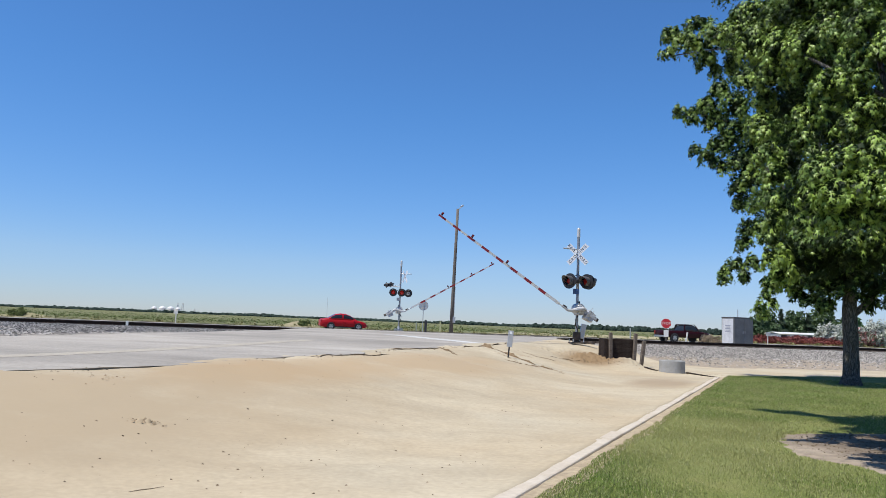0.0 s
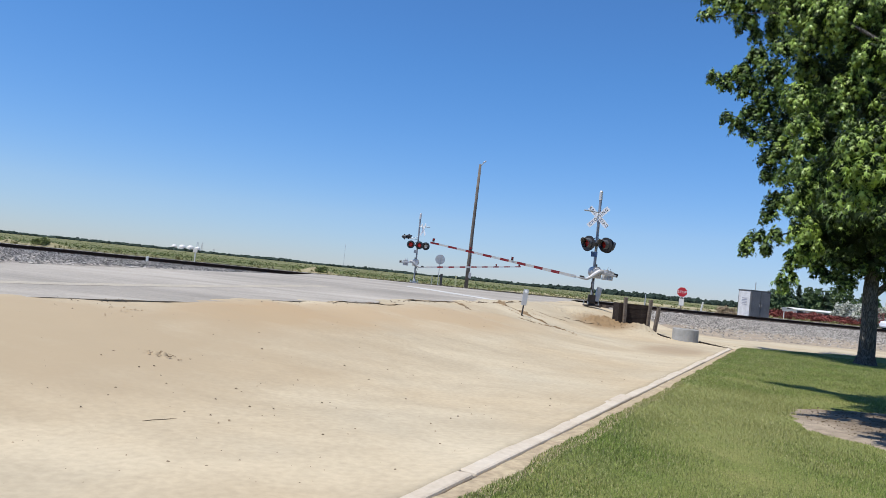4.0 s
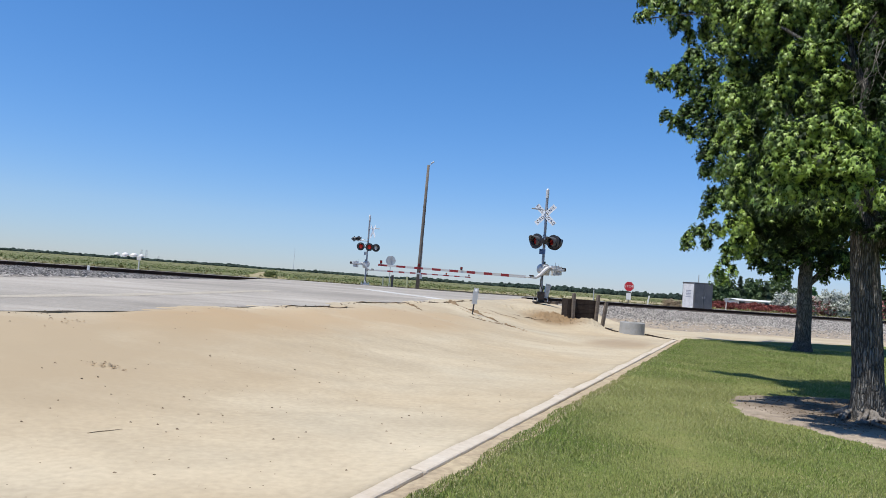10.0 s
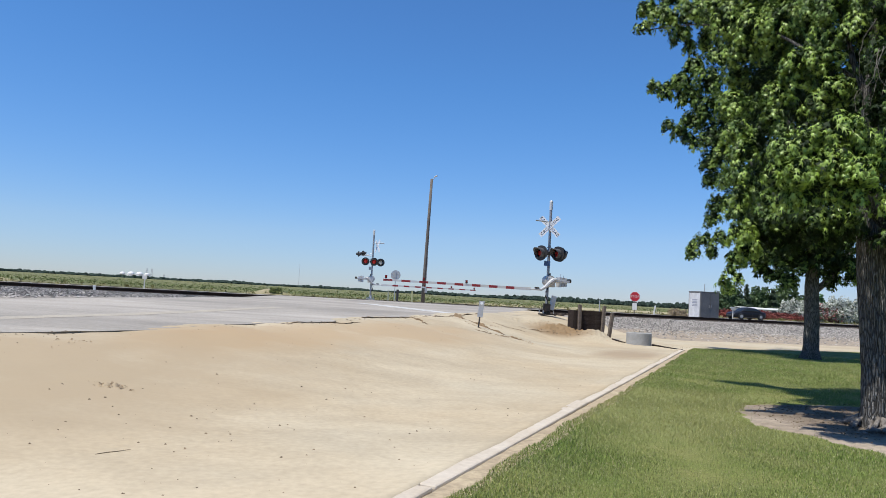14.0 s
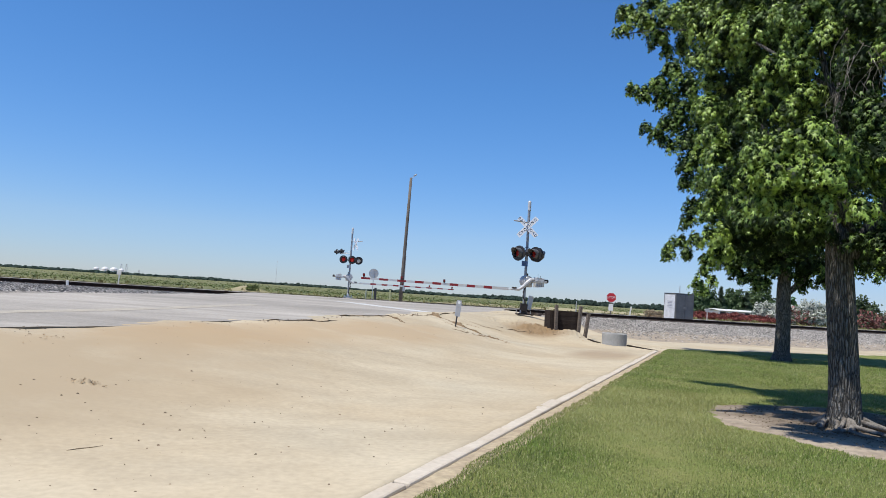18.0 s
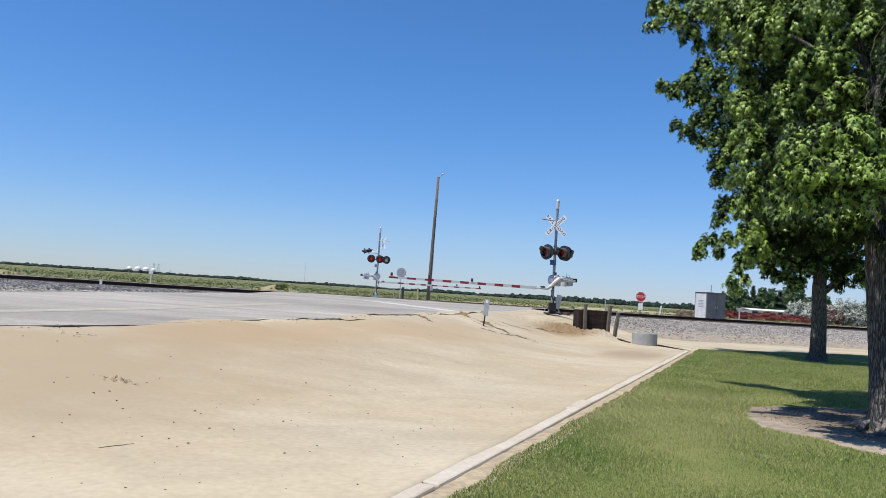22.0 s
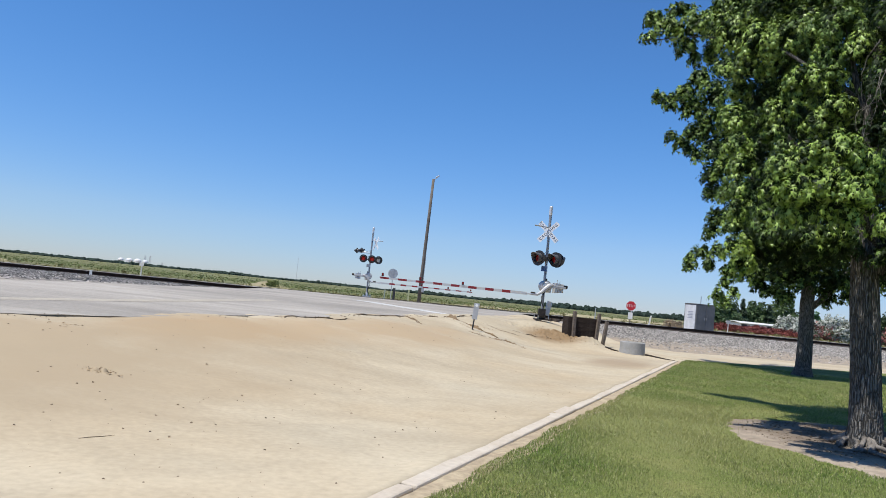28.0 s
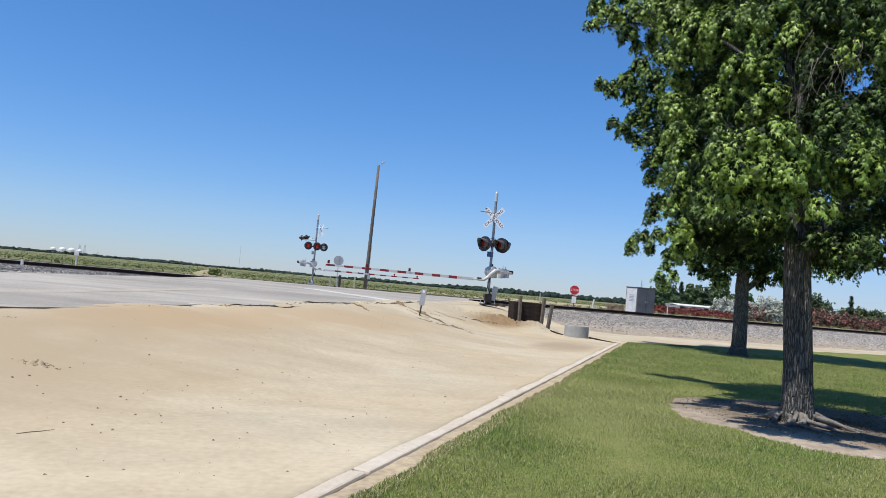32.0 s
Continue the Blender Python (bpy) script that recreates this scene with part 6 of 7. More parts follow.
for k, (u, v, rx, rz) in enumerate(((70.5, 92, 2.6, 3.6), (75.5, 93, 3.0, 3.8), (80.5, 92, 3.4, 4.6), (86, 94, 3.0, 3.4), (101, 93, 3.6, 4.6), (112, 90, 4.5, 3.2), (121, 90, 4.5, 3.0), (130, 92, 5, 3.1))):
    bush((*xy(u * v / 78, v), 0.70), rx, rx * 0.8, rz, mat("tree_green_%s" % "abcdefgh"[k], (0.048 + 0.009 * (k % 3), 0.088 + 0.01 * (k % 4), 0.031), 0.7, objvar=0.35, island=True), REDBLOOM, 0.0, "round green tree behind the hedge", 100 + k, "tree", "trees behind the hedge", n=2600, size=0.26)
bush((*xy(38.4, 48), 0.68), 0.75, 0.65, 0.72, mat("tumbleweed", (0.30, 0.24, 0.165), 0.9, objvar=0.35, island=True), REDBLOOM, 0.0, "round dry brown bush by the track", 130, n=2600, size=0.04)
PALECROP = mat("pale_crop_leaf", (0.155, 0.185, 0.065), 0.75, objvar=0.3, island=True, spec=0.2)
for k, (u, r, h) in enumerate(((10.1, 0.65, 0.62), (-15.6, 0.7, 0.7))):
    bush((*xy(u, 74.6), 0.62), r, 0.5, h, PALECROP, REDBLOOM, 0.0, "small green bush growing on a sandy mound", 131 + k, group="bushes on the sand mounds", n=700, size=0.09)


def conifer(at, h, r, seed):
    t = empty("conifer", Matrix.Translation(at), "dark pointed conifer behind the hedge", "tree", "conifers")
    bm = bmnew()
    rod(bm, (0, 0, -0.2), (0, 0, h * 0.95), 0.18, 0.03, seg=8)
    sub("trunk", bm, BARK, t)
    rng = np.random.default_rng(seed)
    verts, faces = [], []
    for k in range(700):
        f = rng.random() ** 0.8
        z = h * (0.08 + 0.92 * f)
        tier = 0.75 + 0.35 * math.sin(f * 26)
        rr = r * (1.03 - f) * tier * math.sqrt(rng.uniform(0.2, 1))
        a = rng.uniform(0, 2 * math.pi)
        o = np.array([math.cos(a) * rr, math.sin(a) * rr, z])
        w = np.array([math.cos(a), math.sin(a), -0.35]) * 0.38
        s = np.array([-math.sin(a), math.cos(a), 0.15]) * 0.14
        i = len(verts)
        verts += [tuple(o - w * 0.4), tuple(o + s), tuple(o + w), tuple(o - s)]
        faces.append((i, i + 1, i + 2, i + 3))
    ob_from("crown", verts, faces, CONIFER, t)


for k, (u, v, h, r) in enumerate(((73.6, 91, 5.2, 1.3), (78.3, 90, 4.6, 1.6), (97.5, 92, 5.6, 1.7), (109.5, 84, 5.6, 1.1), (84.5, 95, 5.2, 1.5))):
    conifer((*xy(u * v / 78, v), 0.70), h, r, 140 + k)


def caravan():
    s = empty("mobile_home", Matrix.Translation((*xy(86, 88), 0.70)) @ pose(0, 0, 0, 0, 0, 18), "long white mobile home behind the hedge", "mobile home")
    bm = bmnew()
    box(bm, (9.0, 2.8, 1.2), Matrix.Translation((0, 0, 0.70)), 0.06)
    sub("wall", bm, WHITE, s)
    bm = bmnew()
    box(bm, (9.4, 1.6, 0.10), pose(0, -0.74, 1.42, 9, 0, 0), 0.03)
    box(bm, (9.4, 1.6, 0.10), pose(0, 0.82, 1.42, -9, 0, 0), 0.03)
    sub("roof", bm, WHITE, s)
    for k in range(4):
        bm = bmnew()
        box(bm, (1.1, 0.05, 0.5), Matrix.Translation((-3.8 + 2.5 * k, -1.42, 0.9)), 0.01)
        sub("window", bm, BLACK, s)


caravan()
DUSTY = mat("dusty_soil", (0.30, 0.258, 0.168), 0.95, second=(0.23, 0.215, 0.115), scale=1.5, grain=0.2, spec=0.1)
for u, wide, tall in ((9.6, 1.7, 0.50), (-15.2, 1.7, 0.45), (-18.4, 0.9, 0.30)):
    heap = grid_sheet("sand_mound", spaced((-2.2 * wide, 2.2 * wide, 0.2)), spaced((-1.6, 1.6, 0.2)), lambda x, y: tall * math.exp(-((x / wide) ** 2 + (y / 0.9) ** 2)) * (1 + 0.4 * noise.noise((x * 1.2 + u, y * 1.5, 0))) - 0.04, DUSTY)
    heap.matrix_basis = Matrix.Translation((*xy(u, 75.2), 0.665)) @ pose(0, 0, 0, 0, 0, 18)
    tagged(heap, "low mound of dusty soil between highway and crops", "sand mound", "sand mounds by the field")


def spill(cx, cy, rx, ry, lift, rough, seed, step=0.055):
    """A rough heap of dug sand with a lumpy skin."""
    def zf(wx, wy):
        x, y = wx - cx, wy - cy
        g = math.exp(-((x / rx) ** 2 + (y / ry) ** 2))
        lumps = abs(noise.noise((x * 5 + seed, y * 5, 1))) + 0.6 * abs(noise.noise((x * 12, y * 12 + seed, 4)))
        return height(cx + x, cy + y) + lift * g + rough * lumps * g ** 0.6 - 0.012 - 0.05 * (1 - g)
    ob = grid_sheet("sand_mound", spaced((cx - 2 * rx, cx + 2 * rx, step)), spaced((cy - 2 * ry, cy + 2 * ry, step)), zf, SAND)
    tagged(ob, "rough trodden mound of pale sand", "sand mound", "rough sand mounds")


spill(6.55, 31.0, 0.75, 0.55, 0.08, 0.24, 1)
spill(7.95, 30.35, 0.55, 0.4, 0.10, 0.12, 5)
spill(5.2, 31.6, 1.3, 0.7, 0.0, 0.13, 9)
# Lumps that stand in for a small shaded dip in the sand.
spill(-3.66, 9.55, 0.20, 0.11, 0.01, 0.13, 3, 0.015)
spill(3.3, 25.2, 0.9, 0.35, 0.01, 0.07, 7)


def lying_branch(pts, radii):
    bm = bmnew()
    sweep(bm, [(x, y, height(x, y) + r * 0.7) for (x, y), r in zip(pts, radii)], radii, 8)
    me = bpy.data.meshes.new("dead_branch")
    bm.to_mesh(me)
    me.materials.append(CREOSOTE)
    tagged(new("dead_branch", me), "dark dead branch half sunk in sand beside the concrete ring", "branch")


lying_branch([(9.97, 29.2), (10.1, 28.8), (10.22, 28.3), (10.35, 27.9), (10.5, 27.4), (10.62, 27.15)], [0.04, 0.035, 0.028, 0.022, 0.02, 0.03])
lying_branch([(8.5, 29.9), (8.62, 29.75), (8.8, 29.6), (8.95, 29.5)], [0.03, 0.035, 0.03, 0.02])
STICK = mat("dry_stick", (0.20, 0.155, 0.095), 0.9, second=(0.13, 0.10, 0.065), scale=20)
bm = bmnew()
sweep(bm, [(x, y, height(x, y) + 0.004) for x, y in ((-2.69, 6.85), (-2.63, 6.93), (-2.55, 7.0), (-2.47, 7.10))], [0.002, 0.004, 0.0035, 0.0015], 6)
me = bpy.data.meshes.new("dry_stick")
bm.to_mesh(me)
me.materials.append(STICK)
tagged(new("dry_stick", me), "thin dry brown stick lying on the sand", "stick")
DARKSAND = mat("darker_sand", (0.20, 0.145, 0.092), 0.95, second=(0.28, 0.21, 0.135), scale=6, grain=0.3, bump=0.6, bump_scale=40, spec=0.1)


def scarp(line, drop, seed, least=0.0):
    """A small washed-out step in the sand: a ragged lip over a darker face."""
    fine = resample(line, 0.04)
    pts, faces = [], []
    for i, (x, y) in enumerate(fine):
        (ax, ay), (bx, by) = fine[max(i - 1, 0)], fine[min(i + 1, len(fine) - 1)]
        q = math.hypot(bx - ax, by - ay)
        nx, ny = (by - ay) / q, -(bx - ax) / q
        if ny > 0:
            nx, ny = -nx, -ny
        f = max(least, 0.35 + 1.3 * noise.noise((i * 0.05, seed, 0)) + 0.5 * noise.noise((i * 0.31, seed, 4))) * min(1.0, i / 8, (len(fine) - 1 - i) / 8)
        w = 0.07 * noise.noise((i * 0.17, seed, 9))
        for d, z in ((-0.30, -0.01), (-0.02, drop * f), (0.025, drop * f * 0.9), (-0.005, 0.3 * drop * f), (0.05, -0.012)):
            px, py = x + nx * (d + w), y + ny * (d + w)
            pts.append((px, py, max(height(px, py), lay(px, py) - 0.02 if edge_distance(px, py) < 0 else 0) + z))
    for i in range(len(fine) - 1):
        for j in range(4):
            b = 5 * i + j
            faces.append((b, b + 1, b + 6, b + 5))
    ob = ob_from("sand_scarp", pts, faces, [SAND, DARKSAND], smooth=True)
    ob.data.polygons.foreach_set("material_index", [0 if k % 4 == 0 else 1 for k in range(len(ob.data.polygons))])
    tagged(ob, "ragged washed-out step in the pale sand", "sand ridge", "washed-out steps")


scarp([(1.7, 28.6), (2.4, 27.6), (2.9, 26.6), (3.4, 25.9), (4.0, 25.4), (4.5, 24.9)], 0.13, 1)
scarp([(2.3, 25.5), (3.0, 25.2), (3.7, 25.0), (4.3, 24.5)], 0.08, 2)
scarp([(0.9, 26.4), (1.5, 27.6), (2.3, 29.4), (3.1, 31.2)], 0.05, 3)
scarp([(-2.95, 18.3), (-2.6, 19.2), (-2.35, 19.8), (-2.15, 19.7), (-1.7, 20.2), (-1.33, 20.8)], 0.05, 4, 0.3)
scarp([(-1.4, 22.6), (-0.74, 23.8), (-0.36, 24.6), (0.15, 25.2), (0.5, 24.5), (0.67, 23.4)], 0.05, 5, 0.4)
scarp([(4.6, 30.0), (5.4, 30.3), (6.2, 30.4)], 0.07, 6)
scarp([(3.2, 29.5), (4.0, 29.2), (4.8, 29.3)], 0.035, 8)
# ---- road markings and crumbs ----
PAINT = mat("road_paint", (0.519, 0.519, 0.498), 0.7, second=(0.397, 0.39, 0.361), scale=3, grain=0.1, spec=0.2)


def painted_line(name, pts, half, material, label):
    """A worn painted line that follows the road's surface."""
    fine = resample(pts, 0.5)
    left, right = [], []
    for i, (x, y) in enumerate(fine):
        (ax, ay), (bx, by) = fine[max(i - 1, 0)], fine[min(i + 1, len(fine) - 1)]
        q = math.hypot(bx - ax, by - ay)
        w = half * (1 + 0.25 * noise.noise((x * 2, y * 2, 3)))
        nx, ny = -(by - ay) / q * w, (bx - ax) / q * w
        left.append((x + nx, y + ny))
        right.append((x - nx, y - ny))
    ob = strip(name, left, right, lambda x, y: lay(x, y) + 0.004, material, label)
    tagged(ob, label, "road marking", kind="structure")


painted_line("stop_line", [(-2.3, 36.2), (1.75, 30.4)], 0.42, PAINT, "worn white stop line on the asphalt")
painted_line("edge_line", [(-14.5, 4.0), (-8.06, 14.97), (-6.96, 17.74), (-6.1, 20.6), (-5.3, 24.0), (-4.6, 26.5)], 0.28, mat("faded_paint", (0.375, 0.335, 0.268), 0.8, second=(0.315, 0.288, 0.242), scale=1.5, grain=0.1, spec=0.2), "faded cream line along the side road")
rnd = random.Random(3)
verts, faces = [], []
def crumb(verts, faces, x, y, z, s, rnd):
    i = len(verts)
    for dx, dy, dz in ((-1, -0.6, 0), (1, -0.7, 0), (0.8, 0.8, 0), (-0.7, 0.9, 0), (-0.3, -0.2, 1), (0.5, 0.3, 0.8)):
        verts.append((x + s * dx * rnd.uniform(0.6, 1.1), y + s * dy * rnd.uniform(0.6, 1.1), z + s * (dz * rnd.uniform(0.5, 1.0) - 0.15)))
    faces += [(i, i + 1, i + 5, i + 4), (i + 1, i + 2, i + 5), (i + 2, i + 3, i + 4, i + 5), (i + 3, i, i + 4)]
for k in range(520):
    r = 4.5 + 18 * rnd.random() ** 1.3
    a = radians(rnd.uniform(-34, 16))
    x, y = r * math.sin(a), r * math.cos(a)
    if edge_distance(x, y) > 0.3 and (Vector((x, y, 0)) - K0).dot(KN) < -0.2:
        crumb(verts, faces, x, y, height(x, y), rnd.choice((0.005, 0.007, 0.010, 0.016)) * rnd.uniform(0.7, 1.2), rnd)
for x, y in ((-2.27, 10.96), (-2.51, 7.4), (-3.6, 11.4), (-2.02, 7.26), (-2.74, 11.07), (-3.4, 9.5), (-3.5, 9.0), (-3.1, 8.4), (-2.39, 8.69), (-2.3, 8.6), (-2.02, 7.97), (-1.88, 9.67), (-1.08, 7.11), (-0.45, 9.48), (-0.09, 8.1), (-1.49, 11.1), (-0.86, 11.36), (-0.46, 11.34), (1.29, 14.08), (1.35, 13.95)):
    crumb(verts, faces, x, y, height(x, y) + 0.002, rnd.uniform(0.012, 0.020), rnd)
tagged(ob_from("pebbles", verts, faces, mat("pebble", (0.19, 0.145, 0.098), 0.9, objvar=0.5, island=True, spec=0.1)), "small dark stones and clods on the sand", "pebbles", kind="stuff")
verts, faces = [], []
for x, y in near_edge:
    if not (-16 < x < 6 and 3 < y < 36) or noise.noise((x * 0.45, y * 0.45, 6)) > -0.05:
        continue
    for k in range(3):
        px, py = x + rnd.uniform(-0.1, 0.5), y + rnd.uniform(-0.4, 0.3)
        crumb(verts, faces, px, py, height(px, py) if edge_distance(px, py) > 0.1 else lay(px, py), rnd.choice((0.008, 0.012, 0.022)), rnd)
for x, y in near_edge:
    if -3.2 < x < 1.0 and 18 < y < 28 and noise.noise((x * 0.9, y * 0.9, 3)) > -0.1:
        for k in range(3):
            px, py = x + rnd.uniform(-0.05, 0.3), y + rnd.uniform(-0.3, 0.1)
            crumb(verts, faces, px, py, max(height(px, py), lay(px, py) if edge_distance(px, py) < 0 else 0), rnd.uniform(0.012, 0.035), rnd)
tagged(ob_from("asphalt_crumbs", verts, faces, mat("broken_asphalt", (0.22, 0.18, 0.136), 0.95, objvar=0.4, island=True, spec=0.1)), "broken dark asphalt crumbs along the road edge", "rubble", kind="stuff")
verts, faces = [], []
# The cluster at (-3.66, 9.56) imitates the shade of a dip.
for cx, cy, sx, sy, n, s0 in ((6.7, 30.9, 0.45, 0.35, 150, 0.05), (7.7, 30.2, 0.5, 0.25, 40, 0.035), (-3.66, 9.56, 0.15, 0.06, 42, 0.015), (-5.2, 11.9, 0.3, 0.2, 16, 0.02)):
    for k in range(n):
        x, y = cx + rnd.gauss(0, sx), cy + rnd.gauss(0, sy)
        crumb(verts, faces, x, y, height(x, y) + (0.015 if s0 < 0.03 else 0), s0 * rnd.uniform(0.4, 1.3), rnd)
for line in ([(2.2, 26.9), (2.9, 25.4), (3.6, 24.1), (4.3, 23.0)], [(1.6, 28.0), (2.6, 27.6), (3.6, 28.4)], [(8.6, 29.4), (9.9, 28.9), (11.6, 29.0)]):
    for x, y in resample(line, 0.03):
        if noise.noise((x * 1.5, y * 1.5, 8)) > -0.25:
            px, py = x + rnd.gauss(0, 0.05), y + rnd.gauss(0, 0.07)
            crumb(verts, faces, px, py, height(px, py), rnd.uniform(0.01, 0.028), rnd)
tagged(ob_from("sand_clods", verts, faces, mat("brown_clod", (0.317, 0.238, 0.15), 0.95, objvar=0.35, island=True, spec=0.1)), "rough brown clods of dug sand", "clods", kind="stuff")


def lerp_table(table, x):
    for (x0, a), (x1, b) in zip(table, table[1:]):
        if x0 <= x <= x1:
            return a + (b - a) * (x - x0) / (x1 - x0)
    return table[-1][1]


verts, faces = [], []
for k in range(60000):
    if k % 3:
        u, a = rnd.uniform(23, 66), rnd.uniform(-11, -2.0)
        z = lerp_table(((-11.5, -0.02), (-9.0, 0.10), (-6.6, 0.30), (-5.2, 0.42), (-2.3, 0.74), (-1.9, 0.8)), a)
        if rnd.random() > smooth(-10.5, -3.6, a) ** 1.3 + 0.05:
            continue
    else:
        u, a = rnd.uniform(-18, 3.6), rnd.uniform(-22, -1.9)
        if beyond_road(*xy(u, RAIL_V + a)) < rnd.uniform(-0.1, 0.25):
            continue
        z = left_bed(*xy(u, RAIL_V + a), RAIL_V + a)
    x, y = xy(u, RAIL_V + a)
    crumb(verts, faces, x, y, z + 0.02, rnd.uniform(0.03, 0.07), rnd)
stones = tagged(ob_from("ballast_stones", verts, faces, STONE), "loose grey crushed stones of the track bed", "ballast", kind="stuff")

# ---- vehicles ----
GLASS = mat("tinted_glass", (0.02, 0.024, 0.028), 0.08, spec=0.35)
TYRE = mat("tyre_rubber", (0.02, 0.02, 0.02), 0.85)
RIM = mat("alloy_rim", (0.41, 0.418, 0.426), 0.3, 0.8)
DARKTRIM = mat("dark_trim", (0.03, 0.03, 0.03), 0.6)
TAIL = mat("tail_lamp", (0.253, 0.014, 0.014), 0.2)


def paint(name, rgb):
    m = mat(name, rgb, 0.35, spec=0.12)
    m.node_tree.nodes["Principled BSDF"].inputs["Coat Weight"].default_value = 0.04
    m.node_tree.nodes["Principled BSDF"].inputs["Coat Roughness"].default_value = 0.05
    return m


def lerp_at(table, x):
    for (x0, a), (x1, b) in zip(table, table[1:]):
        if x0 <= x <= x1:
            t = (x - x0) / (x1 - x0)
            return a + (b - a) * t
    return table[0][1] if x < table[0][0] else table[-1][1]


def loft(bm, xs, lo, hi, half, tuck_lo, tuck_hi):
    """A shell along x with rounded shoulders; lo, hi, half: tables by x."""
    rows = []
    for x in xs:
        a, b, w = lerp_at(lo, x), lerp_at(hi, x), lerp_at(half, x)
        h = b - a
        sec = [(-w * tuck_lo, a), (-w * 0.99, a + 0.22 * h), (-w, a + 0.55 * h), (-w * (0.5 + 0.5 * tuck_hi) , a + 0.84 * h), (-w * tuck_hi * 0.93, a + 0.97 * h), (-w * tuck_hi * 0.5, b), (0, b + 0.01)]
        sec = sec + [(-p, q) for p, q in sec[-2::-1]]
        rows.append([bm.verts.new((x, p, q)) for p, q in sec])
    for a, b in zip(rows, rows[1:]):
        for k in range(len(a) - 1):
            bm.faces.new((a[k], b[k], b[k + 1], a[k + 1]))
        bm.faces.new((a[-1], b[-1], b[0], a[0]))
    bm.faces.new(rows[0])
    bm.faces.new(rows[-1][::-1])
    bmesh.ops.recalc_face_normals(bm, faces=bm.faces)


def wheel(parent, x, side, r, half):
    y = side * (half - 0.09)
    bm = bmnew()
    rod(bm, (0, -0.11, 0), (0, 0.11, 0), r, seg=28)
    bmesh.ops.bevel(bm, geom=[e for e in bm.edges if len(e.link_faces) == 2 and any(len(f.verts) > 4 for f in e.link_faces)], offset=0.03, segments=2, affect="EDGES")
    w = sub("wheel", bm, TYRE, parent, Matrix.Translation((x, y, r)))
    bm = bmnew()
    rod(bm, (0, side * 0.085, 0), (0, side * 0.116, 0), r * 0.66, r * 0.62, seg=24)
    sub("rim", bm, RIM, w)
    bm = bmnew()
    for k in range(5):
        a = 2 * math.pi * k / 5 + 0.3
        box(bm, (r * 0.26, 0.008, r * 0.20), Matrix.Translation((math.cos(a) * r * 0.40, side * 0.119, math.sin(a) * r * 0.40)) @ pose(0, 0, 0, 0, -math.degrees(a), 0))
    sub("rim_opening", bm, DARKTRIM, w)


